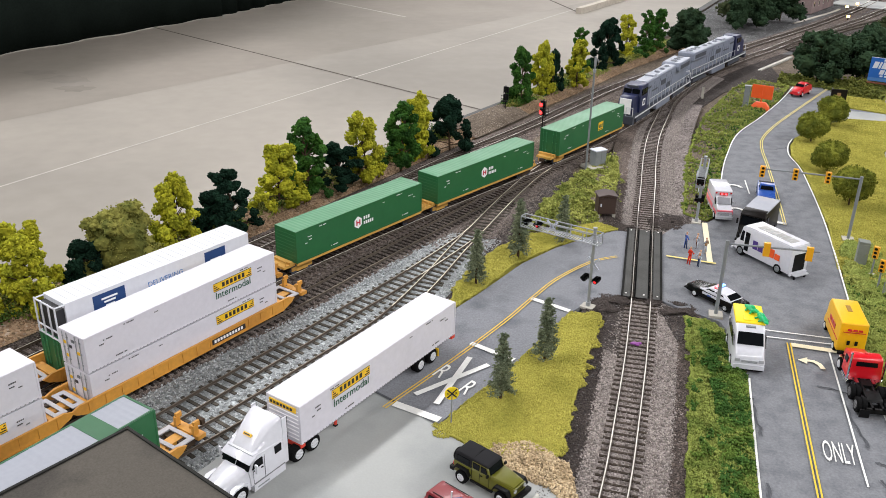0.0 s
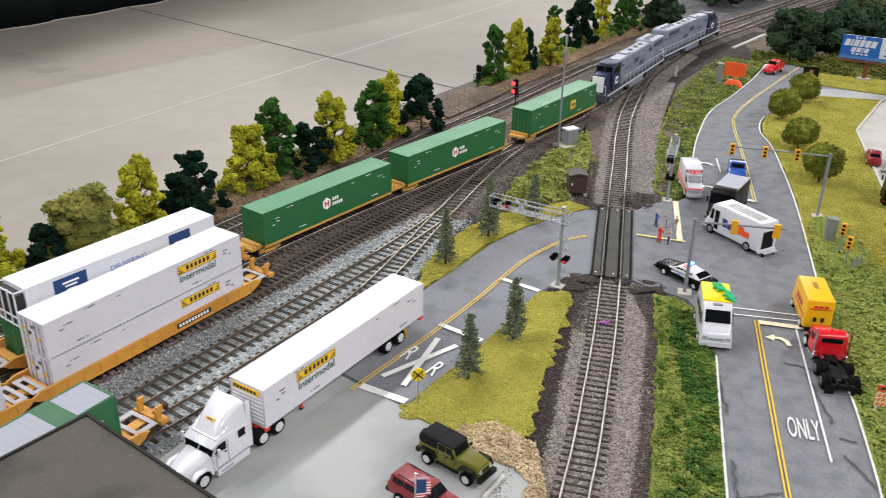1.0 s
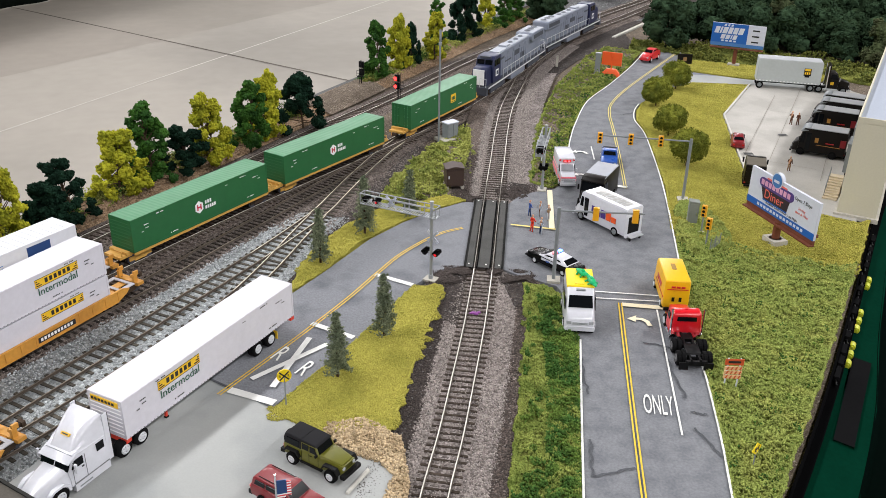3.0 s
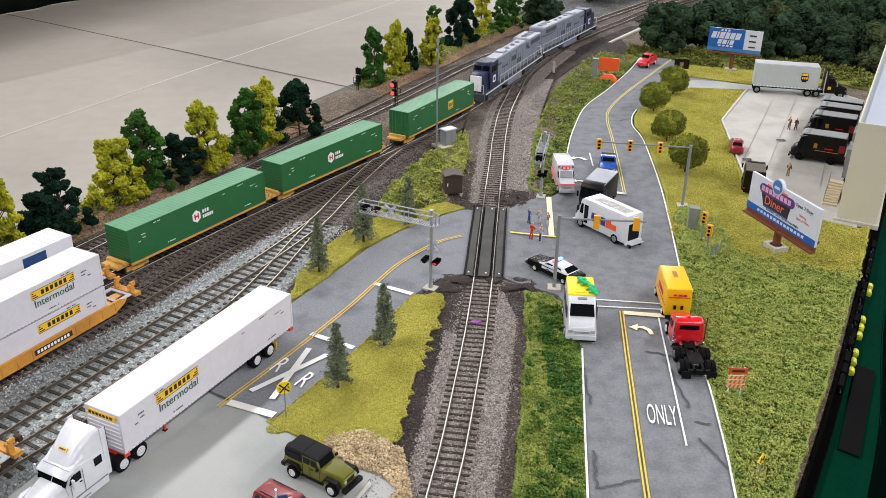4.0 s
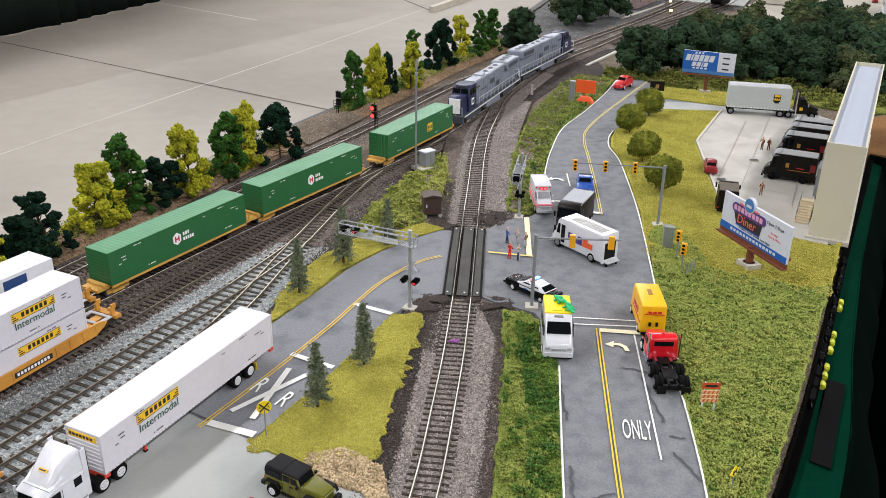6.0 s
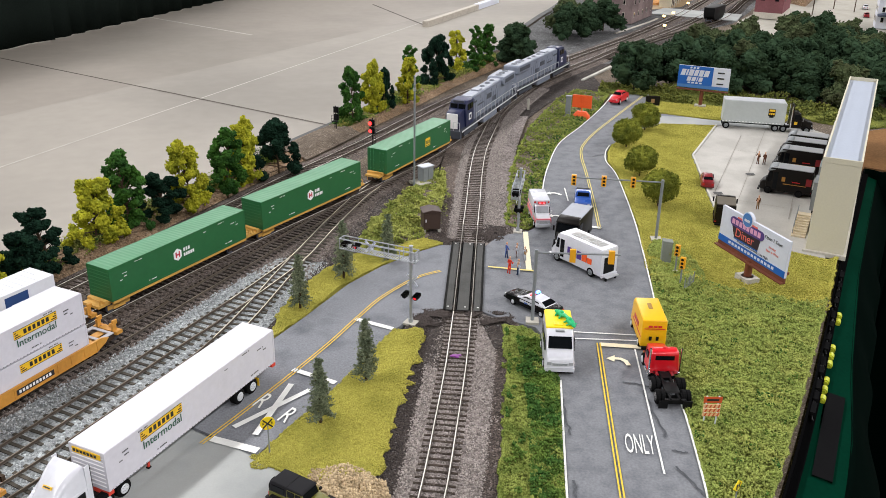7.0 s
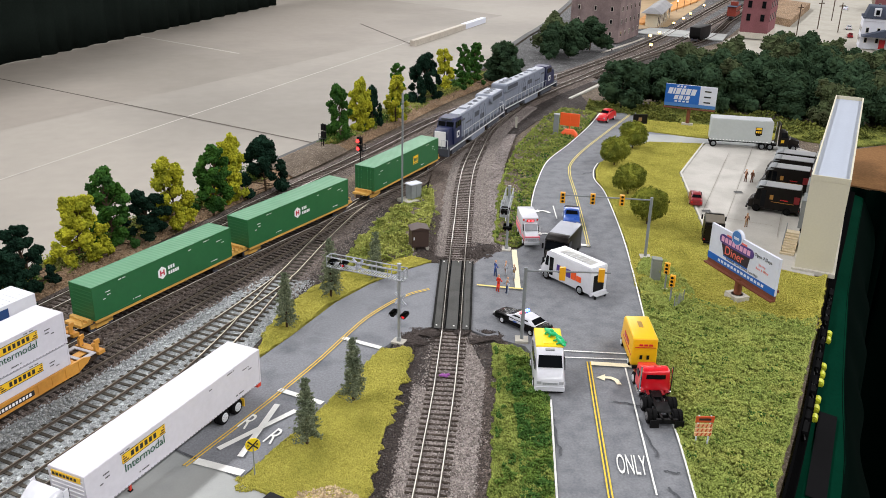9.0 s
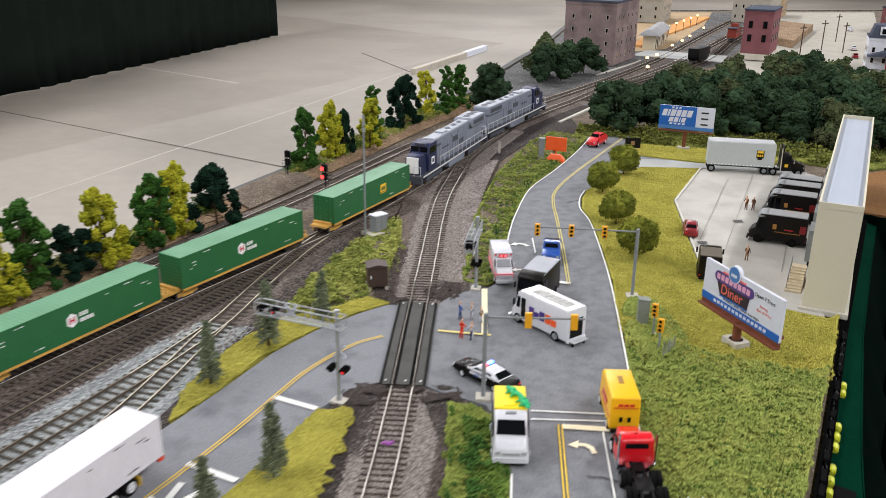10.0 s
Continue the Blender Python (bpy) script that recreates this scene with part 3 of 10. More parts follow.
def build_tracks():
    rng = np.random.default_rng(3)
    tie = bmesh.new()
    box(tie, -0.95, 0.95, -15, 15, -2.2, 0)
    bevelled(tie, 0.15)
    tie_me = bpy.data.meshes.new("tie")
    tie.to_mesh(tie_me)
    tie_me.materials.append(M["tie"])
    dark_me = tie_me.copy()
    dark_me.materials[0] = M["dark_tie"]
    looks = {"crossing": "ballast_brown", "train": "ballast_dark", "siding": "ballast_dark", "yard": "ballast_grey", "spur": "ballast_grey", "main": "ballast_dark", "team": "cinder"}
    lift = {"crossing": 0.0, "train": 0.0002, "siding": -0.0002, "yard": -0.0004, "spur": -0.0006, "main": 0.0, "team": -0.0004}
    wide_me = bpy.data.meshes.new("tie")
    tie = bmesh.new()
    box(tie, -1.4, 1.4, -15, 15, -2.2, 0)
    bevelled(tie, 0.15)
    tie.to_mesh(wide_me)
    wide_me.materials.append(M["yard_tie"])
    # where two tracks run together, the ties of the first named carry both
    shares = {"yard": ("spur",), "siding": ("yard",), "train": ("siding", "crossing", "yard")}
    lines = {key: smooth_path(pts, 0.001)[0] for key, pts in TRACK.items()}
    for key, pts in TRACK.items():
        up = lift[key]
        left, right = {"crossing": (0.0262, 0.0335), "siding": (0.022, 0.0155), "yard": (0.022, 0.024), "spur": (0.018, 0.026)}.get(key, (0.022, 0.022))
        slope = 0.003 if key == "crossing" else 0.010
        foot = -0.0042 if key == "crossing" else -0.0056
        for some, look_of in [(pts[:10], "ballast_grey"), (pts[9:], "ballast_dark")] if key == "yard" else [(pts, looks[key])]:
            setting("roadbed", "crushed stone ballast under the track", "ballast", strip("roadbed", some, [(left + slope, foot), (left, -0.0026 + up), (0.015, -0.0018 + up), (0, -0.0016 + up), (-0.015, -0.0018 + up), (-right, -0.0026 + up), (-right - slope, foot)], M[look_of]))
        track = tagged(new("track"), "model railway track with dark ties and worn steel rails", "railway track", "", "structure")
        xy, d = smooth_path(pts, 0.0092 if key in ("yard", "spur") else 0.0072)
        hosts = [k for k, v in shares.items() if key in v]
        for i, (p, q) in enumerate(zip(xy, d)):
            if key == "crossing" and 0.074 < p[1] < 0.235:
                continue
            if any(np.min(((lines[h] - p) ** 2).sum(1)) < 0.0215**2 for h in hosts):
                continue
            shift, long = 0.0, 1.0
            for other in shares.get(key, ()):
                near = lines[other][np.argmin(((lines[other] - p) ** 2).sum(1))] - p
                side = float(near @ np.array((-q[1], q[0])))
                if np.linalg.norm(near) < 0.0215 and abs(side) / 0.030 + 1 > long:
                    shift, long = side / 2, 1 + abs(side) / 0.030
            o = new("tie", wide_me if key in ("yard", "spur") else dark_me if key == "siding" else tie_me)
            o.parent = track
            o.matrix_basis = pose(p[0] - q[1] * shift + rng.normal(0, 0.0001), p[1] + q[0] * shift, -0.0011 + up * 0.5, 0, 0, math.degrees(math.atan2(q[1], q[0])) + rng.normal(0, 0.7)) @ Matrix.Diagonal((1, long, 1, 1))
        for side in (0.0087, -0.0087):
            w = 0.00055 if key in ("yard", "spur", "siding") else 0.00045
            me = strip("rail", pts, [(side + 0.001, -0.0011), (side + w, -0.0006), (side + w, RAIL - 0.00012), (side - w, RAIL - 0.00012), (side - w, -0.0006), (side - 0.001, -0.0011)], M["rail"], 0.004)
            rail = new("rail", me)
            rail.parent = track
            shine = M["rail_top"] if key in ("crossing", "train", "main") else M["worn_rail_top"]
            runs = [(pts, shine)]
            if key == "crossing":
                runs = [(pts[:7], shine), (pts[6:9], M["worn_crossing_rail"]), (pts[8:13], shine), (pts[12:], M["worn_crossing_rail"])]
            if key in ("yard", "spur"):
                cut = 7 if key == "yard" else 6
                runs = [(pts[: cut + 1], shine), (pts[cut:], M["cream_rail"])]
            for some, look_of in runs:
                head = new("rail_head", strip("rail_head", some, [(side + w, RAIL - 0.00012), (side + w * 0.8, RAIL), (side - w * 0.8, RAIL), (side - w, RAIL - 0.00012)], look_of, 0.004))
                head.parent = rail
        if key == "team":
            continue
        # loose ballast
        n = {"crossing": 30000, "yard": 20000, "siding": 20000, "spur": 16000}.get(key, 16000)
        at = rng.integers(0, len(xy), n)
        off = rng.uniform(-right - 0.6 * slope, left + 0.6 * slope, n)
        along = rng.uniform(-0.004, 0.004, n)
        x = xy[at, 0] - d[at, 1] * off + d[at, 0] * along
        y = xy[at, 1] + d[at, 0] * off + d[at, 1] * along
        z = np.interp(off, [-right - slope, -right, -0.015, 0, 0.015, left, left + slope], [foot, -0.0025, -0.0016, -0.0014, -0.0016, -0.0025, foot]) - (0.0009 if key in ("yard", "spur") else 0.0003 if key == "siding" else 0.0)
        ok = y < 1.0
        if key == "crossing":
            ok &= ~((y > 0.07) & (y < 0.232))
        size = rng.uniform(0.0004, 0.0009, n)
        turn = y + 0.03 * np.sin(x * 160) > 0.20
        for look_of, ok in (("ballast_grey", ok & ~turn), ("ballast_dark", ok & turn)) if key == "yard" else ((looks[key], ok),):
            me = lumps("ballast", np.stack([x, y, z], 1)[ok], size[ok], M["stone_" + look_of], rng, "tetra")
            setting("ballast", "loose ballast stones", "ballast", me, "stuff")


M["cream_rail"] = material("pale_cream_rail", srgb(200, 192, 174), 0.5, metal=0.2, vary=0.15, grain=80)
M["worn_crossing_rail"] = material("grimy_rail_head", srgb(128, 122, 114), 0.5, metal=0.4, vary=0.2, grain=60)
M["stone_cinder"] = material("dark_cinder_grains", srgb(88, 81, 78), 0.95, vary=0.1, island=0.3)
M["stone_ballast_dark"] = material("dark_brown_stones", srgb(126, 117, 112), 0.9, vary=0.1, island=0.45)
M["stone_ballast_grey"] = material("grey_stones", srgb(170, 173, 175), 0.9, vary=0.1, island=0.36)
M["stone_ballast_brown"] = material("brown_stones", srgb(148, 140, 135), 0.9, vary=0.1, island=0.55)

# ---- roads and paved ground ----
ROAD_L = [(-0.135, -0.40), (-0.118, -0.33), (-0.094, -0.231), (-0.083, -0.185), (-0.067, -0.119), (-0.052, -0.058)]
ROAD_L_UP = [(0.047, 0.395), (0.061, 0.443), (0.086, 0.514), (0.132, 0.623), (0.197, 0.722), (0.268, 0.837), (0.325, 0.942)]
ROAD_R = [(-0.045, -0.40), (-0.022, -0.33), (0.003, -0.241), (0.014, -0.202), (0.032, -0.129), (0.044, -0.07), (0.084, 0.078), (0.132, 0.262), (0.162, 0.40), (0.175, 0.472), (0.179, 0.525), (0.193, 0.57), (0.211, 0.605)]
MAIN_ROAD = ROAD_L + [(-0.045, 0.0), (-0.05, 0.032), (-0.083, 0.058), (-0.098, 0.074), (-0.092, 0.10), (-0.062, 0.226), (-0.04, 0.256), (0.0, 0.268), (0.028, 0.30), (0.04, 0.36)] + ROAD_L_UP + [(0.40, 0.945), (0.38, 0.86), (0.363, 0.798), (0.450, 0.738), (0.60, 0.705), (0.59, 0.66), (0.432, 0.708), (0.34, 0.725), (0.262, 0.672)] + list(reversed(ROAD_R))
SIDE_ROAD = [(-0.335, -0.115), (-0.298, -0.135), (-0.240, -0.054), (-0.215, -0.012), (-0.184, 0.040), (-0.155, 0.072), (-0.131, 0.078), (-0.090, 0.236), (-0.112, 0.236), (-0.142, 0.217), (-0.182, 0.185), (-0.219, 0.145), (-0.264, 0.076), (-0.291, 0.037), (-0.372, -0.075)]
LOT = [(-0.372, -0.0755), (-0.298, -0.1355), (-0.282, -0.154), (-0.256, -0.182), (-0.214, -0.206), (-0.212, -0.232), (-0.232, -0.40), (-0.575, -0.40), (-0.498, -0.27), (-0.443, -0.176), (-0.40, -0.10)]
YARD = [(0.433, 0.707), (0.321, 0.543), (0.249, 0.296), (0.227, 0.225), (0.311, 0.153), (0.60, 0.63), (0.59, 0.66)]
road = setting("road", "grey asphalt model road with worn surface", "road", polygon("road", MAIN_ROAD, 0.0, 0.006, M["asphalt"]))
M["worn_asphalt"] = material("blotched_asphalt", srgb(128, 130, 135), 0.85, vary=0.2, grain=620, big=26, bump=0.0003, bump_scale=1300, second=srgb(100, 103, 109), mix=(0.50, 0.72))
setting("side_road", "grey asphalt side road with darker blotches, leading to the railway crossing", "road", polygon("side_road", SIDE_ROAD, 0.0002, 0.006, M["worn_asphalt"]))
setting("parking_lot", "smooth light grey concrete parking lot", "pavement", polygon("parking_lot", LOT, 0.0004, 0.006, M["lot"]))
setting("loading_yard", "pale concrete loading yard with joints and stains", "pavement", polygon("loading_yard", YARD, 0.0006, 0.006, M["yard"]))
YARD_BALLAST = [(-0.74, -0.455), (-0.585, -0.20), (-0.44, 0.02), (-0.31, 0.215), (-0.16, 0.42), (-0.12, 0.49), (-0.15, 0.40), (-0.255, 0.16), (-0.30, 0.06), (-0.40, -0.10), (-0.50, -0.26), (-0.62, -0.455)]
setting("yard_ballast", "grey crushed stone between the yard tracks", "ballast", polygon("yard_ballast", YARD_BALLAST[:4] + [(-0.232, 0.215)] + YARD_BALLAST[7:], -0.0036, 0.001, M["ballast_grey"]))
setting("yard_ballast", "brown crushed stone round the turnout", "ballast", polygon("yard_ballast", [(-0.31, 0.215), (-0.16, 0.42), (-0.12, 0.49), (-0.15, 0.40), (-0.232, 0.215)], -0.0036, 0.001, M["ballast_dark"]))
build_tracks()


def clear_of_tracks(xy, gap):
    ok = np.ones(len(xy), bool)
    for pts in TRACK.values():
        q, _ = smooth_path(pts, 0.01)
        q = q[(q[:, 1] < 1.1)]
        if not len(q):
            continue
        d = np.min((xy[:, None, 0] - q[None, :, 0]) ** 2 + (xy[:, None, 1] - q[None, :, 1]) ** 2, 1)
        ok &= d > gap**2
    return ok


def stones():
    """Single ballast stones that lie between and beside the tracks."""
    rng = np.random.default_rng(17)
    xy = scatter(YARD_BALLAST, 100000, rng)
    xy = xy[clear_of_tracks(xy, 0.0165)]
    turn = xy[:, 1] + 0.03 * np.sin(xy[:, 0] * 160) > 0.185
    for on, look_of in ((~turn, "stone_ballast_grey"), (turn, "stone_ballast_dark")):
        k = int(on.sum())
        setting("ballast", "crushed stones between the yard tracks", "ballast", lumps("ballast", np.stack([xy[on, 0], xy[on, 1], rng.uniform(-0.0030, -0.0020, k)], 1), rng.uniform(0.0006, 0.0013, k), M[look_of], rng, "octa"), "stuff")
    q, d = smooth_path(TRACK["crossing"], 0.002)
    n = 26000
    at = rng.integers(0, len(q), n)
    side = rng.choice((-1, 1), n)
    off = np.where(side > 0, rng.uniform(0.0165, 0.0285, n), -rng.uniform(0.0165, 0.036, n))
    xy = np.stack([q[at, 0] - d[at, 1] * off, q[at, 1] + d[at, 0] * off], 1) + rng.normal(0, 0.001, (n, 2))
    rag = np.array([noise.noise((x * 70, y * 70, 8.1)) for x, y in xy]) * 0.0035
    ok = ~((xy[:, 1] > 0.066) & (xy[:, 1] < 0.236)) & (xy[:, 1] < 0.80) & (np.abs(off) < np.where(side > 0, 0.0272, 0.0345) + rag)
    z = np.interp(np.abs(off), [0.015, 0.026, 0.037], [-0.0018, -0.0024, -0.0027])
    setting("ballast", "brown crushed stones beside the crossing track", "ballast", lumps("ballast", np.stack([xy[:, 0], xy[:, 1], z], 1)[ok], rng.uniform(0.0005, 0.0011, n)[ok], M["stone_ballast_brown"], rng, "octa"), "stuff")
    # dark cinders that have spilled over the edges of the ballast
    n = 60000
    at = rng.integers(0, len(q), n)
    side = rng.choice((-1, 1), n)
    off = np.where(side > 0, rng.uniform(0.021, 0.048, n), rng.uniform(0.028, 0.050, n))
    xy = np.stack([q[at, 0] - d[at, 1] * off * side, q[at, 1] + d[at, 0] * off * side], 1) + rng.normal(0, 0.001, (n, 2))
    edge = np.array([noise.noise((x * 45, y * 45, 5.1)) for x, y in xy]) * 0.006
    ok = ~((xy[:, 1] > 0.072) & (xy[:, 1] < 0.230)) & (xy[:, 1] < np.where(side > 0, 0.40, 0.29)) & (off > np.where(side > 0, 0.0255, 0.0330) + edge * 0.6)
    z = np.where(side > 0, np.interp(off, [0.024, 0.036, 0.052], [-0.0026, -0.0002, 0.0003]), np.interp(off, [0.031, 0.043, 0.054], [-0.0028, -0.0014, -0.0008])) + 0.0001
    setting("cinders", "dark spilled cinders along the ballast", "cinders", lumps("cinders", np.stack([xy[:, 0], xy[:, 1], z], 1)[ok], rng.uniform(0.0004, 0.0009, n)[ok], M["stone_cinder"], rng, "tetra"), "stuff")
    # black dirt round the ends of the crossing panels
    for (cx, cy), r, k in (((-0.148, 0.062), 0.020, 3600), ((-0.083, 0.050), 0.020, 3600), ((-0.100, 0.068), 0.012, 1600), ((-0.128, 0.072), 0.012, 1600), ((-0.05, 0.262), 0.022, 3600), ((-0.10, 0.246), 0.014, 1800)):
        a, rr = rng.uniform(0, 6.283, k), r * np.sqrt(rng.uniform(0, 1, k)) * rng.uniform(0.6, 1.0, k)
        xy = np.stack([cx + np.cos(a) * rr, cy + np.sin(a) * rr], 1)
        on = np.array([noise.noise((x * 90, y * 90, 2.2)) for x, y in xy]) > -0.12
        setting("cinders", "black dirt round the crossing panels", "cinders", lumps("cinders", np.stack([xy[:, 0], xy[:, 1], rng.uniform(-0.0002, 0.0007, k)], 1)[on], rng.uniform(0.0004, 0.0009, k)[on], M["stone_cinder"], rng, "tetra"), "stuff")


stones()


# ---- crossing panels, road paint, cracks, kerbs ----
def stripe(name, a, b, width, mat, label, z=0.0012):
    a, b = np.array(a, float), np.array(b, float)
    d = (b - a) / np.linalg.norm(b - a)
    q = np.array((-d[1], d[0])) * width / 2
    return setting(name, label, "road marking", polygon(name, [tuple(a + q), tuple(a - q), tuple(b - q), tuple(b + q)], z, 0, mat))


def ribbon(name, pts, width, mat, label, off=0.0, z=0.0012):
    return setting(name, label, "road marking", strip(name, pts, [(off + width / 2, z), (off - width / 2, z)], mat))


def road_paint():
    white, yellow = "worn white edge line", "double yellow centre line"
    ribbon("edge_line", ROAD_L, 0.0016, M["white_line"], white, -0.0012)
    ribbon("edge_line", [(0.046, 0.385)] + ROAD_L_UP, 0.0016, M["white_line"], white, -0.0012)
    ribbon("edge_line", ROAD_R, 0.0016, M["white_line"], white, 0.0012)
    for o in (0.0012, -0.0012):
        ribbon("centre_line", [(-0.096, -0.42), (-0.055, -0.235), (-0.026, -0.11), (0.0, 0.0)], 0.0012, M["yellow_line"], yellow, o * 1.1)
        ribbon("centre_line", [(0.085, 0.263), (0.109, 0.368), (0.132, 0.475), (0.148, 0.552), (0.167, 0.607), (0.213, 0.685), (0.30, 0.81), (0.391, 0.938)], 0.0011, M["pale_yellow_line"], yellow, o * 1.1)
        ribbon("centre_line", [(-0.338, -0.117), (-0.29, -0.05), (-0.243, 0.02), (-0.213, 0.07), (-0.187, 0.110), (-0.149, 0.150), (-0.118, 0.166)], 0.0010, M["yellow_line"], yellow, o * 1.1)
    stripe("stop_line", (-0.331, -0.1115), (-0.2965, -0.1305), 0.007, M["white_line"], "thick white stop line")
    stripe("stop_line", (-0.273, -0.0195), (-0.238, -0.045), 0.0055, M["white_line"], "thick white stop line")
    stripe("stop_line", (-0.216, 0.0655), (-0.183, 0.0425), 0.0055, M["white_line"], "thick white stop line")
    stripe("stop_line", (0.0, -0.0075), (0.035, -0.0165), 0.0065, M["cream_line"], "cream white stop line")
    stripe("crosswalk_line", (-0.018, 0.018), (0.067, -0.001), 0.0016, M["white_line"], "thin white crosswalk line")
    stripe("crosswalk_line", (-0.021, 0.006), (0.052, -0.008), 0.0016, M["white_line"], "thin white crosswalk line")
    stripe("lane_line", (0.028, -0.019), (-0.012, -0.192), 0.0014, M["white_line"], "thin white lane line")
    stripe("stop_line", (-0.006, 0.263), (-0.027, 0.157), 0.006, M["cream_line"], "thick white stop line")
    stripe("centre_line", (-0.069, 0.169), (-0.022, 0.153), 0.003, M["pale_yellow_line"], "faded yellow centre line", 0.0016)
    stripe("stop_line", (0.058, 0.281), (0.088, 0.266), 0.006, M["white_line"], "thick white stop line")
    stripe("lane_line", (0.083, 0.412), (0.074, 0.362), 0.0016, M["white_line"], "thin white lane line")
    stripe("crossing_mark", (-0.316, -0.0985), (-0.259, -0.053), 0.0048, M["white_line"], "white railway crossing mark")
    stripe("crossing_mark", (-0.2995, -0.111), (-0.274, -0.043), 0.0048, M["white_line"], "white railway crossing mark", 0.0016)
    ang = 54
    for x, y in ((-0.2965, -0.0655), (-0.2765, -0.0880)):
        o = lettering("crossing_letter", "R", 17, M["white_line"], None, pose(x, y, 0.0012, 0, 0, ang - 90) @ Matrix.Diagonal((0.62, 1.25, 1, 1)))
        tagged(o, "white painted letter on the asphalt", "road marking", "", "structure")
    o = lettering("lane_word", "ONLY", 25, M["white_line"], None, pose(-0.0175, -0.157, 0.0012, 0, 0, -14) @ Matrix.Diagonal((0.235, 1.0, 1, 1)))
    tagged(o, "white painted word on the traffic lane", "road marking", "", "structure")

    def arrow(x, y, rz, s, mat):
        pts = [(0, 0), (0.0085, 0.0062), (0.0078, 0.0026), (0.0135, 0.0022), (0.0185, -0.002), (0.0205, -0.010), (0.0165, -0.0105), (0.0150, -0.0045), (0.0120, -0.0015), (0.0074, -0.0010), (0.0068, -0.0050)]
        c, q = math.cos(radians(rz)) * s, math.sin(radians(rz)) * s
        setting("turn_arrow", "white painted turn arrow", "road marking", polygon("turn_arrow", [(x + c * a - q * b, y + q * a + c * b) for a, b in pts], 0.0012, 0, mat))
    arrow(-0.003, -0.032, -12, 1.0, M["cream_line"])
    arrow(0.051, 0.392, 8, 1.0, M["white_line"])
    arrow(0.033, 0.311, 4, 0.9, M["white_line"])
    # tar-filled cracks
    rng = np.random.default_rng(8)
    for a, b in (((0.0, -0.07), (0.02, -0.082)), ((0.012, -0.085), (0.006, -0.15)), ((-0.058, -0.09), (-0.066, -0.14)), ((-0.078, -0.19), (-0.086, -0.228)), ((-0.086, -0.228), (-0.055, -0.222)), ((0.003, -0.165), (0.014, -0.17)), ((0.0, -0.185), (0.008, -0.22)), ((0.165, 0.55), (0.19, 0.56))):
        n = 9
        pts = [tuple(np.array(a) + (np.array(b) - np.array(a)) * i / n + rng.normal(0, 0.0007, 2)) for i in range(n + 1)]
        setting("crack", "dark tar-sealed crack in the asphalt", "crack", strip("crack", pts, [(0.0008, 0.0010), (-0.0008, 0.0010)], M["tar"], 0.002))
    # joints, kerb and drains of the loading yard
    joint = material("yard_joint", srgb(146, 142, 134), 0.9)
    for a, b in (((0.446, 0.640), (0.262, 0.345)), ((0.51, 0.68), (0.30, 0.345)), ((0.55, 0.62), (0.33, 0.27)), ((0.27, 0.36), (0.345, 0.31)), ((0.40, 0.56), (0.46, 0.52))):
        stripe("yard_joint", a, b, 0.0006, joint, "dark joint in the concrete yard", 0.0016)
    kerb = material("kerb_concrete", srgb(198, 196, 188), 0.85, vary=0.08, grain=500)
    for a, b in (((0.433, 0.707), (0.321, 0.543)), ((0.321, 0.543), (0.249, 0.296)), ((0.249, 0.296), (0.227, 0.225))):
        d = np.array(b) - np.array(a)
        d = d / np.linalg.norm(d)
        q = np.array((-d[1], d[0])) * 0.0013
        a, b = np.array(a) - d * 0.0006, np.array(b) + d * 0.0006
        setting("kerb", "pale concrete kerb round the loading yard", "kerb", polygon("kerb", [tuple(a + q), tuple(a - q), tuple(b - q), tuple(b + q)], 0.0024, 0.006, kerb))
    setting("driveway", "pale grey concrete driveway to the loading yard", "road", polygon("driveway", [(0.352, 0.778), (0.40, 0.766), (0.450, 0.7375), (0.599, 0.7045), (0.589, 0.6605), (0.434, 0.709), (0.345, 0.7255), (0.325, 0.72)], 0.0006, 0.002, M["lot"]))
    drain = material("iron_drain", srgb(70, 70, 70), 0.6)
    for x, y, r in ((0.365, 0.445, 20), (0.262, 0.318, 10), (0.283, 0.372, 10)):
        setting("drain", "dark iron drain cover in the yard", "drain", polygon("drain", [(x - 0.006, y - 0.004), (x + 0.006, y - 0.005), (x + 0.007, y + 0.003), (x - 0.005, y + 0.004)], 0.0018, 0, drain))
    # lot edge: a dark gap between road and lot, parking lines
    stripe("lot_joint", (-0.372, -0.0755), (-0.297, -0.1365), 0.0022, M["tar"], "dark gap between road and parking lot", 0.0010)


road_paint()


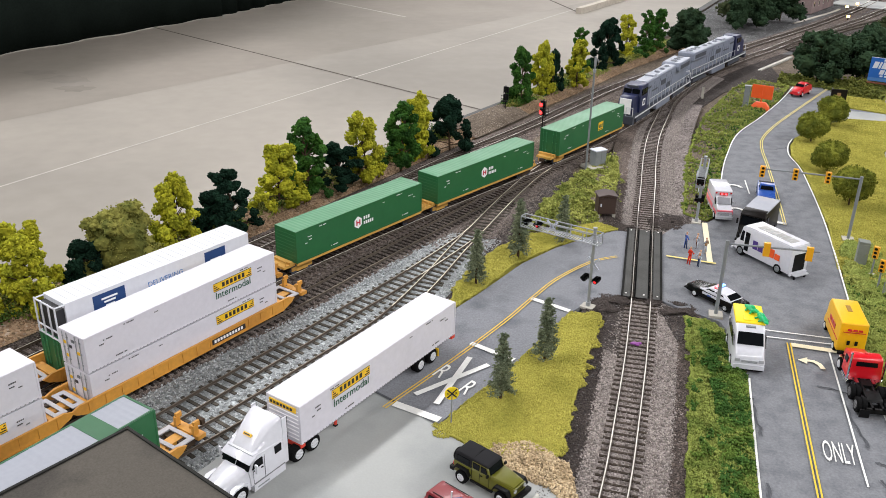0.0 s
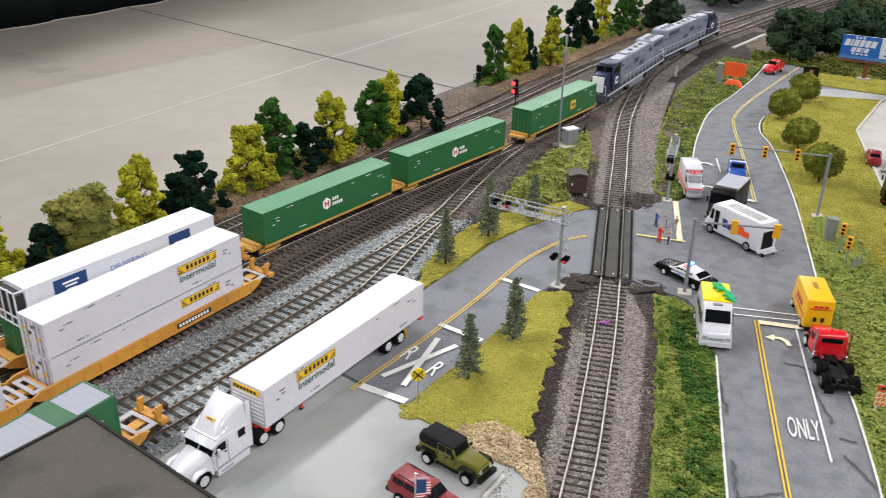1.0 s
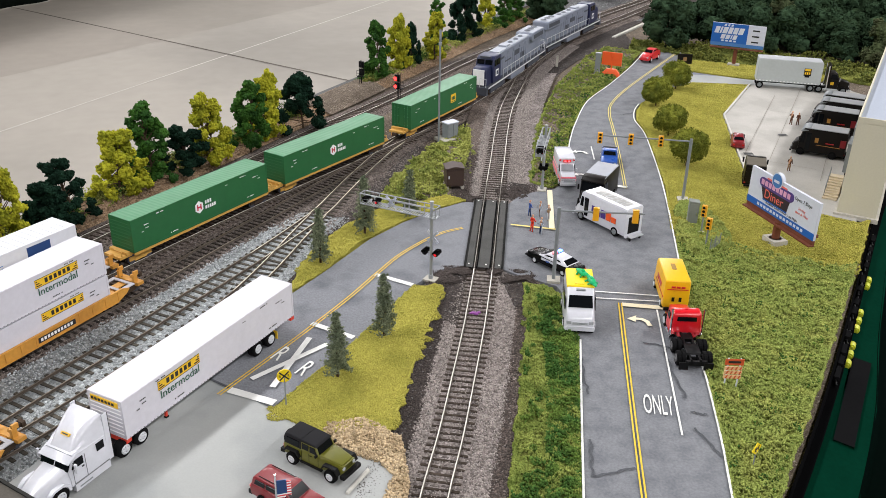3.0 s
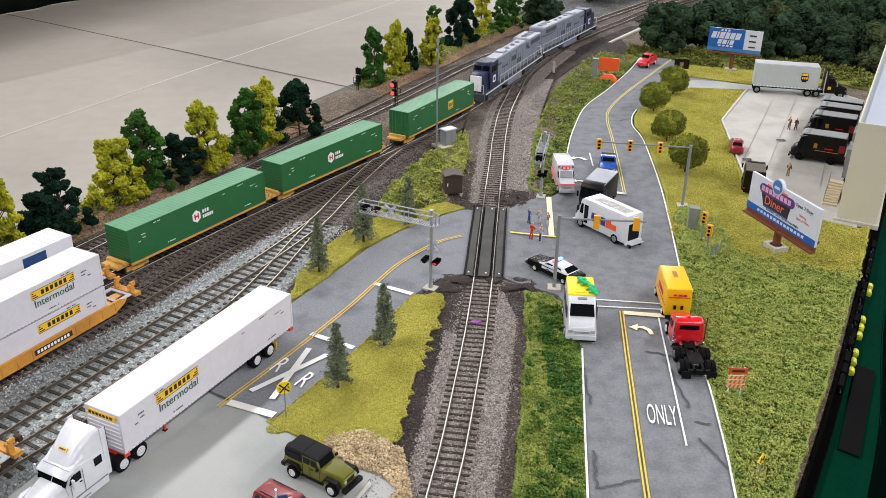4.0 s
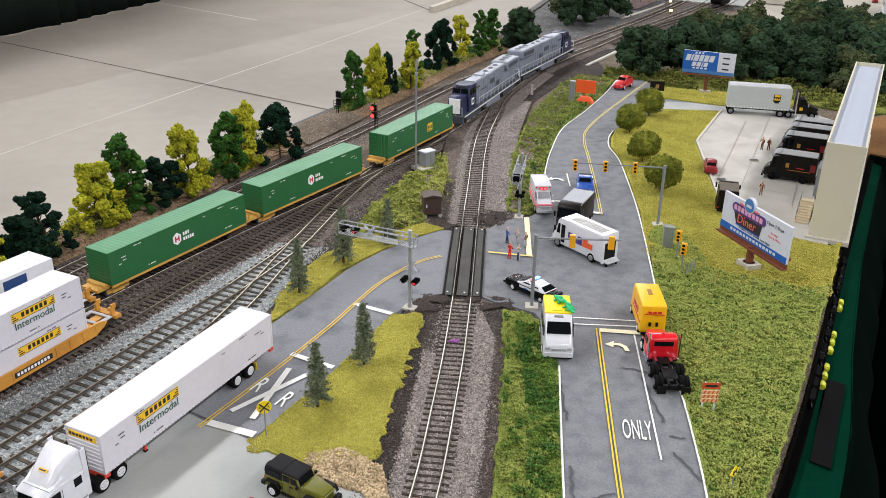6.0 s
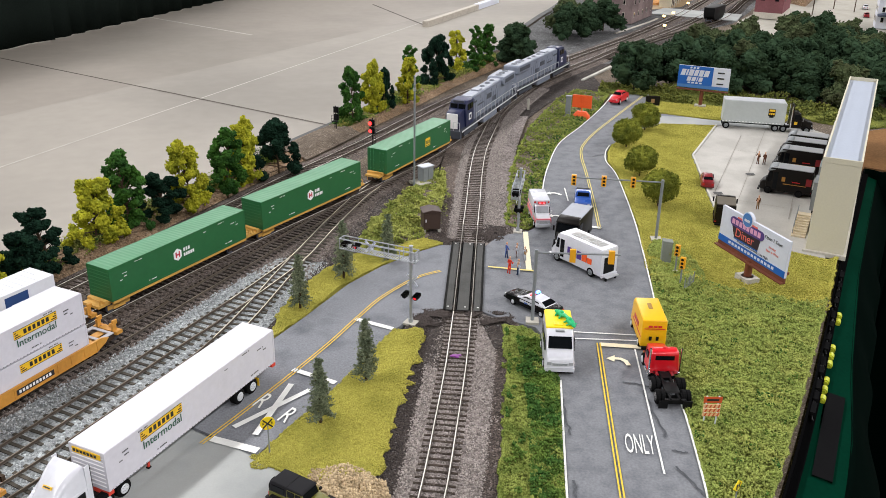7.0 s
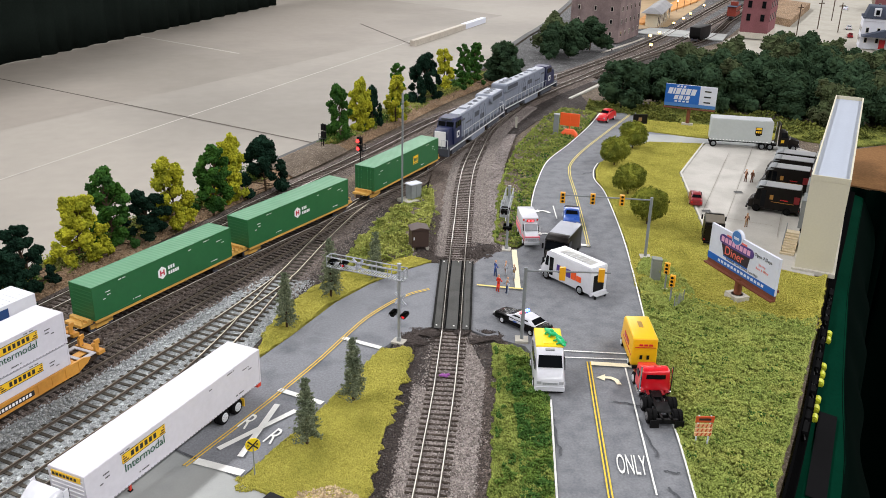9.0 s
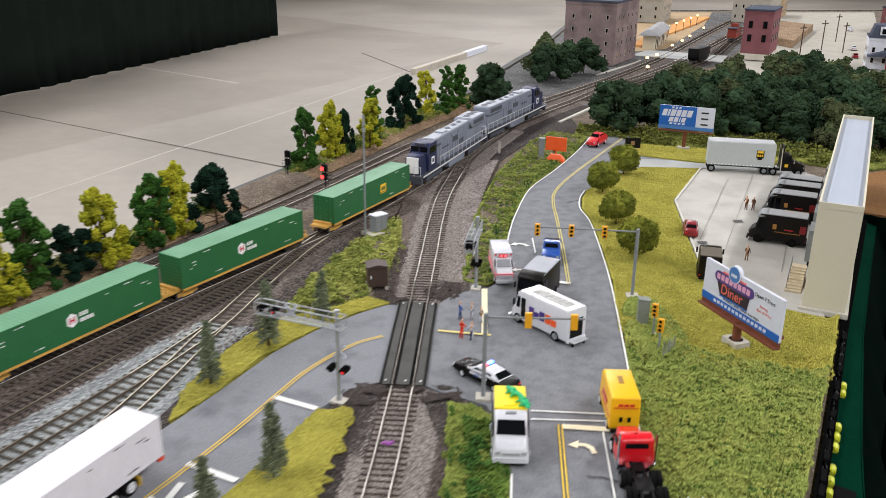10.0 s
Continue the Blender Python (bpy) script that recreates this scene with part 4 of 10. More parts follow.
def crossing():
    """Rubber panels at track level, between and beside the rails."""
    ob = tagged(new("grade_crossing"), "dark grey rubber grade crossing panels between the rails", "railway crossing", "", "structure")
    xy, d = smooth_path(TRACK["crossing"], 0.002)
    pts = [tuple(p) for p in xy if 0.071 <= p[1] <= 0.238]
    for lo, hi in ((-0.0067, 0.0067), (0.0105, 0.0168), (-0.0168, -0.0105)):
        me = strip("panel", pts, [(hi, -0.003), (hi, 0.0016), (lo, 0.0016), (lo, -0.003)], M["panel"], 0.004)
        o = new("panel", me)
        o.parent = ob
    for lo, hi in ((0.0170, 0.0190), (-0.0190, -0.0170)):
        o = new("edge_panel", strip("edge_panel", pts, [(hi, -0.003), (hi, 0.0021), (lo, 0.0021), (lo, -0.003)], M["edge_rubber"], 0.004))
        o.parent = ob
    for lo, hi in ((0.0056, 0.0067), (-0.0067, -0.0056)):
        o = new("flange_seal", strip("flange_seal", pts, [(hi, 0.0), (hi, 0.0021), (lo, 0.0021), (lo, 0.0)], M["black_rubber"], 0.004))
        o.parent = ob
    bolt = rods(((0, 0, 0), (0, 0, 0.5), 0.9))
    me = bpy.data.meshes.new("bolt")
    bolt.to_mesh(me)
    bolt.free()
    me.materials.append(M["white_line"])
    q = np.array(pts)
    for i in (3, -4):
        t = q[min(i + 1, -1) if i < 0 else i + 1] - q[i]
        t /= np.linalg.norm(t)
        for off in (-0.0145, -0.002, 0.0145):
            p = q[i] + np.array((-t[1], t[0])) * off
            o = new("bolt", me)
            o.parent = ob
            o.matrix_basis = pose(p[0], p[1], 0.0017)


crossing()

# ---- grass, weeds, cinders, rocks ----
GRASS_WEST = [(-0.298, -0.141), (-0.240, -0.056), (-0.184, 0.036), (-0.160, 0.040), (-0.161, 0.025), (-0.173, -0.02), (-0.184, -0.056), (-0.195, -0.097), (-0.205, -0.133), (-0.214, -0.168), (-0.233, -0.160), (-0.262, -0.168)]
GRASS_SIDE = [(-0.293, 0.040), (-0.264, 0.080), (-0.226, 0.145), (-0.182, 0.188), (-0.142, 0.220), (-0.109, 0.238), (-0.128, 0.256), (-0.17, 0.228), (-0.214, 0.216), (-0.258, 0.155), (-0.285, 0.092)]
WEEDS = [(-0.208, 0.235), (-0.185, 0.31), (-0.135, 0.41), (-0.085, 0.50), (-0.068, 0.50), (-0.078, 0.42), (-0.098, 0.335), (-0.13, 0.262), (-0.17, 0.238)]
GRASS_STRIP = [(-0.079, 0.040), (-0.056, 0.028), (-0.050, 0.0), (-0.0525, -0.058), (-0.0675, -0.119), (-0.0835, -0.185), (-0.1255, -0.36), (-0.167, -0.36), (-0.139, -0.227), (-0.130, -0.19), (-0.116, -0.138), (-0.101, -0.077), (-0.088, -0.024)]
GRASS_NORTH = [(0.0, 0.275), (0.026, 0.305), (0.04, 0.37), (0.058, 0.445), (0.083, 0.517), (0.128, 0.626), (0.193, 0.725), (0.264, 0.84), (0.32, 0.95), (0.27, 0.99), (0.21, 0.915), (0.15, 0.80), (0.108, 0.718), (0.069, 0.617), (0.031, 0.505), (0.003, 0.392), (-0.022, 0.295)]
FIELD_SOUTH = [(-0.0245, -0.34), (0.0032, -0.241), (0.0142, -0.202), (0.0322, -0.129), (0.0442, -0.07), (0.0842, 0.078), (0.108, 0.155), (0.17, 0.09), (0.235, 0.05), (0.2563, 0.0558), (0.2008, -0.0202), (0.1238, -0.1282), (0.0468, -0.2312), (-0.032, -0.34)]
FIELD_NORTH = [(0.100, 0.150), (0.135, 0.262), (0.165, 0.40), (0.178, 0.472), (0.182, 0.525), (0.196, 0.568), (0.214, 0.603), (0.262, 0.668), (0.34, 0.722), (0.430, 0.703), (0.317, 0.545), (0.245, 0.298), (0.222, 0.225), (0.311, 0.146), (0.3263, 0.1548), (0.2593, 0.0578), (0.235, 0.05), (0.17, 0.09)]
GRASS_FAR = [(0.365, 0.803), (0.45, 0.745), (0.56, 0.722), (0.60, 0.76), (0.55, 0.80), (0.502, 0.834), (0.45, 0.855), (0.395, 0.881), (0.38, 0.86)]


STRIP_DARK = [(-0.072, 0.02), (-0.050, 0.0), (-0.0525, -0.058), (-0.0675, -0.119), (-0.0835, -0.185), (-0.1255, -0.36), (-0.146, -0.36), (-0.113, -0.21), (-0.092, -0.115), (-0.078, -0.03)]
NORTH_DARK = [(0.0, 0.275), (0.026, 0.305), (0.04, 0.37), (0.060, 0.445), (0.085, 0.517), (0.130, 0.626), (0.195, 0.725), (0.266, 0.84), (0.30, 0.90), (0.255, 0.86), (0.18, 0.75), (0.11, 0.63), (0.06, 0.50), (0.025, 0.40), (0.0, 0.32)]
SEAM = [(0.095, 0.13), (0.112, 0.17), (0.175, 0.115), (0.24, 0.075), (0.272, 0.075), (0.245, 0.03), (0.17, 0.07)]


def field_noise(xy, f, seed):
    return np.array([noise.noise((x * f, y * f, seed)) + 0.5 * noise.noise((x * f * 2.6, y * f * 2.6, seed + 4)) for x, y in xy])


def turf(pts, z, base, bits, count, size, rng, label, tall=1.0, clump=0.0, rise=0.0, floor=-0.8):
    """A bed of turf with flock on it; clump: tufts for each metre, rise: their height."""
    setting("grass", label, "grass", polygon("grass", pts, z, 0.005, M[base]))
    flock(pts, z, bits, count, size, rng, label, tall, clump, rise, floor)


def flock(pts, z, bits, count, size, rng, label, tall=1.0, clump=0.0, rise=0.0, floor=-0.8, nm="grass_flock", cat="grass"):
    xy = scatter(pts, count, rng)
    h = np.zeros(len(xy))
    s = rng.uniform(0.6, 1.3, len(xy)) * size
    if clump:
        c = field_noise(xy, clump, 0.3)
        keep = c > floor
        xy, c, s = xy[keep], c[keep], s[keep]
        h = np.clip(c + 0.15, 0, 0.8) * rise
    zz = z + s * 0.35 + h * np.sqrt(rng.uniform(0.05, 1.0, len(xy)))
    setting(nm, label, cat, lumps(nm, np.stack([xy[:, 0], xy[:, 1], zz], 1), s, M[bits], rng, "tetra", (1, 1, tall)), "stuff")


def fringe(pts, z, bits, reach, size, rng, label, per=2600):
    """Loose flock that breaks up the edge of a bed of turf."""
    p = np.array(pts + pts[:1])
    seg = np.linalg.norm(np.diff(p, axis=0), axis=1)
    n = int(seg.sum() * per * 10)
    i = rng.choice(len(seg), n, p=seg / seg.sum())
    k = rng.uniform(0, 1, n)[:, None]
    xy = p[i] * (1 - k) + p[i + 1] * k
    nz = np.array([noise.noise((x * 110, y * 110, 7.7)) for x, y in xy])
    way = np.stack([p[i + 1][:, 1] - p[i][:, 1], p[i][:, 0] - p[i + 1][:, 0]], 1) / seg[i][:, None]
    o = rng.uniform(-1, 1, n) * reach * np.clip(0.35 + nz * 1.6, 0.05, 1.4)
    xy = xy + way * o[:, None] + rng.normal(0, 0.0003, (n, 2))
    ok = ~inside(MAIN_ROAD, xy[:, 0], xy[:, 1]) & ~inside(SIDE_ROAD, xy[:, 0], xy[:, 1])
    xy, n = xy[ok], int(ok.sum())
    zz = z + rng.uniform(0, 0.0012, n)
    setting("grass_flock", label, "grass", lumps("grass_flock", np.stack([xy[:, 0], xy[:, 1], zz], 1), rng.uniform(0.6, 1.3, n) * size, M[bits], rng, "tetra"), "stuff")


def greenery():
    rng = np.random.default_rng(12)
    turf(GRASS_WEST, 0.0004, "turf", "turf_bits", 150000, 0.00065, rng, "yellow-green foam turf beside the tracks", 1.0, 170, 0.0009)
    turf(GRASS_SIDE, 0.0004, "turf", "turf_bits", 90000, 0.0007, rng, "yellow-green foam turf beside the side road", 1.0, 170, 0.0016)
    turf(FIELD_NORTH, 0.0002, "turf", "turf_bits", 170000, 0.0010, rng, "yellow-green static grass field", 1.0, 60, 0.0011)
    turf(GRASS_FAR, 0.0002, "turf", "turf_bits", 22000, 0.0011, rng, "yellow-green static grass beside the driveway")
    turf(FIELD_SOUTH, 0.0003, "green_turf", "green_bits", 150000, 0.0011, rng, "shaggy green static grass field", 1.2, 170, 0.0050)
    turf(GRASS_STRIP, -0.0005, "green_turf", "strip_bits", 60000, 0.0010, rng, "patchy green grass strip beside the road", 1.2, 110, 0.005)
    turf(GRASS_NORTH, -0.0005, "earth", "strip_bits", 60000, 0.0013, rng, "rough weedy grass bank", 1.2, 48, 0.012, -0.10)
    turf(WEEDS, -0.0008, "earth", "weed_bits", 36000, 0.0012, rng, "rough weeds beside the track", 1.2, 55, 0.013, -0.32)
    flock(GRASS_STRIP, 0.0002, "dark_bits", 40000, 0.0011, rng, "green tufts scattered over the strip", 1.2, 60, 0.005, 0.28)
    flock(STRIP_DARK, 0.0005, "dark_bits", 36000, 0.0011, rng, "dense dark green clump foliage along the road", 1.2, 100, 0.006, -0.5)
    flock(NORTH_DARK, 0.0005, "dark_bits", 26000, 0.0012, rng, "dense green clump foliage along the road", 1.2, 70, 0.006, -0.1)
    flock(FIELD_SOUTH, 0.0006, "dark_bits", 30000, 0.0010, rng, "dark green tufts in the field", 1.2, 90, 0.003, 0.36)
    flock(SEAM, 0.0006, "turf_bits", 9000, 0.0009, rng, "yellow tufts between the two fields", 1.2, 130, 0.003, 0.0)
    flock([(0.104, 0.125), (0.119, 0.196), (0.140, 0.225), (0.160, 0.212), (0.158, 0.169), (0.156, 0.118), (0.13, 0.09), (0.098, 0.09)], 0.0006, "green_bits", 26000, 0.0011, rng, "green tufts round the control cabinet", 1.2, 80, 0.006, -0.25)
    for pts, z, bits, reach, size in ((GRASS_WEST, 0.0003, "turf_bits", 0.0075, 0.0008), (GRASS_SIDE, 0.0003, "turf_bits", 0.0035, 0.0008), (FIELD_NORTH, 0.0003, "turf_bits", 0.0022, 0.0009), (GRASS_STRIP, -0.0006, "strip_bits", 0.0045, 0.0010), (GRASS_NORTH, -0.0008, "strip_bits", 0.004, 0.0010), (FIELD_SOUTH, 0.0002, "green_bits", 0.0022, 0.0010), (WEEDS, -0.0022, "weed_bits", 0.009, 0.0012)):
        fringe(pts, z, bits, reach, size, rng, "loose flock at the ragged edge of the grass", 1300 if pts is not GRASS_WEST else 2600)
    # taller tangles
    for pts, n, mat, hh in ((WEEDS, 5200, "weed_bits", 0.012), (GRASS_NORTH, 6200, "weed_bits", 0.010), (GRASS_NORTH, 3000, "dark_bits", 0.008)):
        xy = scatter(pts, n * 2, rng)
        c = field_noise(xy, 34, 1.7 if mat == "weed_bits" else 6.3)
        xy, c = xy[c > 0.02], c[c > 0.02]
        z = rng.uniform(0.0, 1.0, len(xy)) * np.clip(c * 2.2, 0.1, 1) * hh
        me = lumps("weed", np.stack([xy[:, 0], xy[:, 1], z], 1), rng.uniform(0.0009, 0.0022, len(xy)), M[mat], rng, "tetra")
        setting("weed", "bushy weeds of clumped foliage", "weeds", me, "stuff")
    # cinders along the crossing track
    xs = TRACK["crossing"]
    for lo, hi, mat in ((0.0235, 0.052, "cinder"), (-0.054, -0.0305, "brown_cinder")):
        for a, b in ((0, 7), (7, 13)):
            setting("cinder_path", "dark cinder strip beside the track", "cinders", strip("cinder_path", xs[a : b + 1], [(hi, -0.0006), (0.036, -0.0008), (lo, -0.0028)] if lo > 0 else [(hi, -0.0030), (lo + 0.011, -0.0014), (lo, -0.0008)], M[mat if a == 0 else "brown_cinder" if lo > 0 else "ballast_brown"]))
    setting("cinder_path", "dark cinder strip between yard track and grass", "cinders", strip("cinder_path", TRACK["spur"][6:] + TRACK["yard"][10:], [(-0.027, -0.0026), (-0.036, -0.0020), (-0.050, -0.0030)], M["cinder"]))
    setting("cinder_patch", "dark cinder ground round the crossing signal", "cinders", polygon("cinder_patch", [(-0.185, 0.02), (-0.15, 0.074), (-0.128, 0.07), (-0.15, -0.03)], -0.0015, 0.003, M["cinder"]))
    setting("cinder_patch", "dark cinder ground beside the road", "cinders", polygon("cinder_patch", [(-0.10, 0.07), (-0.082, 0.055), (-0.058, 0.035), (-0.066, 0.005), (-0.095, 0.0)], -0.0016, 0.003, M["cinder"]))
    setting("cinder_patch", "dark cinder ground beside the track", "cinders", polygon("cinder_patch", [(-0.05, 0.30), (0.002, 0.272), (-0.03, 0.25), (-0.07, 0.25)], -0.0016, 0.003, M["cinder"]))
    setting("cinder_patch", "dark cinder ground between the tracks", "cinders", polygon("cinder_patch", [(-0.225, 0.235), (-0.19, 0.32), (-0.10, 0.50), (-0.02, 0.64), (0.0, 0.62), (-0.06, 0.50), (-0.075, 0.40), (-0.10, 0.26), (-0.15, 0.255)], -0.0042, 0.002, M["cinder"]))
    setting("cinder_patch", "dark cinder ground between track and weedy bank", "cinders", polygon("cinder_patch", [(0.06, 0.72), (0.17, 1.0), (0.29, 1.165), (0.38, 1.27), (0.43, 1.262), (0.35, 1.155), (0.335, 1.03), (0.31, 0.955), (0.27, 0.985), (0.19, 0.905), (0.12, 0.79), (0.08, 0.69)], -0.0045, 0.001, M["cinder"]))
    setting("dirt_patch", "bare brown dirt beyond the depot", "dirt", polygon("dirt_patch", [(0.55, 0.46), (0.562, 0.474), (0.61, 0.434), (0.86, 0.22), (1.2, 0.45), (1.0, 0.74), (0.86, 0.715), (0.72, 0.672), (0.66, 0.655), (0.60, 0.60)], -0.0030, 0.004, M["soil"]))
    setting("path_edge", "pale weathered board lying between the track and the wood", "edging", polygon("path_edge", [(0.308, 1.093), (0.313, 1.089), (0.423, 1.227), (0.417, 1.231)], -0.0018, 0.005, M["pale_board"]))
    setting("dirt_patch", "dark grey dirt below the back signal", "dirt", strip("dirt_patch", [(-0.29, 0.60), (-0.25, 0.66), (-0.20, 0.74)], [(0.022, 0.0062), (0.008, 0.0066), (-0.015, 0.0046), (-0.034, -0.0024)], M["earth"]))
    setting("dirt_patch", "brown dirt bank between main track and layout edge", "dirt", strip("dirt_patch", [(-0.75, -0.10), (-0.60, 0.12), (-0.45, 0.36), (-0.33, 0.55), (-0.22, 0.72), (-0.10, 0.905), (0.03, 1.11), (0.19, 1.33)], [(0.024, 0.002), (0.010, 0.005), (-0.015, 0.003), (-0.036, -0.004)], M["clay"]))
    xy, d = smooth_path([(-0.75, -0.10), (-0.60, 0.12), (-0.45, 0.36), (-0.33, 0.55), (-0.22, 0.72), (-0.10, 0.905), (0.03, 1.11), (0.19, 1.33)], 0.002)
    for mat, n, o0, o1, nm in (("clay_bits", 14000, -0.036, 0.02, "clod"), ("weed_bits", 16000, -0.020, 0.022, "weed"), ("dark_bits", 34000, -0.014, 0.024, "weed"), ("olive_leaf", 30000, -0.012, 0.024, "weed")):
        at = rng.integers(0, len(xy), n)
        o = rng.uniform(o0, o1, n)
        x, y = xy[at, 0] - d[at, 1] * o, xy[at, 1] + d[at, 0] * o
        c = np.array([noise.noise((a * 24, b * 24, {"dark_bits": 1.3, "olive_leaf": 5.6}.get(mat, 9.0))) for a, b in zip(x, y)])
        ok = (c > (0.0 if nm == "weed" else -0.3)) & ~((nm == "weed") & (y > 0.57) & (y < 0.73))
        z = np.interp(o, [-0.036, -0.015, 0.010, 0.024], [-0.004, 0.003, 0.005, 0.002]) + (rng.uniform(0, 0.014, n) * np.clip(c, 0, 0.6) * 2 if nm == "weed" else 0)
        setting(nm, "dry brush and clods on the bank below the trees", "weeds", lumps(nm, np.stack([x, y, z], 1)[ok], rng.uniform(0.0007, 0.0020, n)[ok], M[mat], rng, "tetra"), "stuff")
    # tan rubble between lot, turf and track
    pile = [(-0.258, -0.158), (-0.232, -0.153), (-0.207, -0.178), (-0.205, -0.225), (-0.213, -0.26), (-0.230, -0.26), (-0.2155, -0.216), (-0.2225, -0.204), (-0.242, -0.192), (-0.267, -0.184)]
    setting("rubble_bed", "bed of tan rubble at the edge of the lot", "rubble", polygon("rubble_bed", pile, -0.0008, 0.004, M["rock"]))
    xy = scatter(pile, 11000, rng)
    me = lumps("rubble", np.stack([xy[:, 0], xy[:, 1], rng.uniform(-0.001, 0.0022, len(xy))], 1), rng.uniform(0.0006, 0.0014, len(xy)), M["rock"], rng, "octa")
    setting("rubble", "loose tan rubble stones", "rubble", me, "stuff")


M["pale_board"] = material("pale_weathered_board", srgb(186, 184, 176), 0.85, vary=0.12, grain=300, big=30)
M["strip_bits"] = material("dry_strip_foliage", srgb(136, 146, 76), 0.95, vary=0.2, grain=200, big=50, island=0.25, second=srgb(108, 122, 60))
M["clay_bits"] = material("clay_clods", srgb(154, 130, 106), 0.95, vary=0.2, island=0.4)
greenery()


# ---- trees ----
def ico(level):
    bm = bmesh.new()
    bmesh.ops.create_icosphere(bm, subdivisions=level, radius=1.0)
    v = np.array([tuple(p.co) for p in bm.verts])
    f = np.array([[p.index for p in q.verts] for q in bm.faces])
    bm.free()
    return v, f


ICO = ico(3)


def crown_mesh(name, blobs, mat, seed, count, size, fleck=1.0):
    """A crown of clumped foliage: uneven lobed masses (x, y, z, r in millimetres) covered with small lumps."""
    rng = np.random.default_rng(seed)
    b = np.array(blobs, float)
    verts, faces = [], []
    base, tri = ICO
    for k, (x, y, z, r) in enumerate(b):
        f = rng.normal(0, 4.2, (5, 3))
        ph = rng.uniform(0, 6.28, 5)
        d = 0.80 + 0.085 * np.sin(base @ f.T + ph).sum(1) + rng.normal(0, 0.05, len(base))
        verts += [tuple(q) for q in (base * d[:, None] * r * np.array((1, 1, 0.88)) + (x, y, z)) * MM]
        faces += [tuple(q) for q in tri + k * len(base)]
    core = from_lists(name, verts, faces, mat)
    w = b[:, 3] ** 2
    which = rng.choice(len(b), count, p=w / w.sum())
    v = rng.normal(size=(count, 3))
    v /= np.linalg.norm(v, axis=1)[:, None]
    p = b[which, :3] + v * (b[which, 3] * rng.uniform(0.72, 1.06, count))[:, None] * np.array((1, 1, 0.88))
    skin = lumps("skin", p * MM, rng.uniform(0.5, 1.2, count) * size * MM, mat, rng, "octa", (1, 1, 1), 0.45)
    bm = bmesh.new()
    bm.from_mesh(core)
    bm.from_mesh(skin)
    bm.to_mesh(core)
    bm.free()
    bpy.data.meshes.remove(skin)
    return core


def leafy_tree(label, height, spread, mat, seed, count=900, size=1.9, group="trees along the back edge", lobe=0.21, tiers=None, low=0.10):
    """Trunk, limbs and a crown of clumps with gaps, reaching down close to the ground."""
    rng = np.random.default_rng(seed)
    t = thing("tree", label, "tree", group=group)
    bm = bmesh.new()
    h = height
    lean = rng.normal(0, spread * 0.08, 2)
    rod(bm, (0, 0, -3), (lean[0], lean[1], h * 0.8), 1.5, 7, 0.7)
    blobs = []
    n = tiers or (28 if lobe < 0.13 else 20)
    for i in range(n):
        k = i / (n - 1)
        z = h * (low + (0.94 - low) * k) - spread * lobe * 0.4 * k
        reach = spread * (0.42 - 0.27 * k**1.3) * rng.uniform(0.35, 1.25)
        a = i * 2.4 + rng.uniform(-0.6, 0.6)
        x, y = lean[0] * k + math.cos(a) * reach, lean[1] * k + math.sin(a) * reach
        rod(bm, (lean[0] * k, lean[1] * k, max(z * 0.7, 2)), (x, y, z), 0.7, 5, 0.3)
        r = spread * lobe * rng.uniform(0.75, 1.15)
        blobs.append((x, y, z, r))
        for _ in range(2):
            q = rng.normal(0, 1, 3)
            q /= np.linalg.norm(q)
            blobs.append((x + q[0] * r * 0.95, y + q[1] * r * 0.95, max(z + q[2] * r * 0.9, h * 0.08), r * rng.uniform(0.45, 0.7)))
    part("trunk", bm, M["bark"], t)
    c = new("crown", crown_mesh("crown", blobs, mat, seed + 5, count, size))
    c.parent = t
    return t


def pine(seed, height=58, spread=22):
    """A small conifer: ragged drooping boughs of needle sprays round a trunk."""
    rng = np.random.default_rng(seed)
    t = thing("pine_tree", "dusty grey-green model pine tree on a dark trunk", "pine tree", group="pine trees beside the side road")
    bm = bmesh.new()
    rod(bm, (0, 0, -2), (0, 0, height * 0.92), 1.3, 7, 0.3)
    pts, sizes = [], []
    for i in range(120):
        k = 0.13 + 0.85 * (i / 119) ** 0.9
        a = i * 2.4 + rng.uniform(-0.5, 0.5)
        reach = spread / 2 * (1.06 - k) ** 0.62 * rng.uniform(0.55, 1.15)
        n = max(10, int(46 * reach / (spread / 2)))
        u = np.sqrt(rng.uniform(0.02, 1, n))
        droop = reach * 0.42 * u**1.6
        p = np.stack([np.cos(a) * reach * u, np.sin(a) * reach * u, height * k + reach * 0.12 * u - droop], 1)
        p += rng.normal(0, 1, (n, 3)) * np.array((0.85, 0.85, 0.6)) * (0.5 + u[:, None])
        pts.append(p)
        sizes.append(rng.uniform(0.55, 1.25, n) * (1.15 - 0.35 * u))
        if i % 5 == 0:
            rod(bm, (0, 0, height * k), (math.cos(a) * reach * 0.8, math.sin(a) * reach * 0.8, height * k - reach * 0.12), 0.35, 5, 0.15)
    part("trunk", bm, M["bark"], t)
    me = lumps("crown", np.concatenate(pts) * MM, np.concatenate(sizes) * MM, M["pine_leaf"], rng, "tetra", (1.15, 1.15, 0.8), 0.5)
    c = new("crown", me)
    c.parent = t
    return t


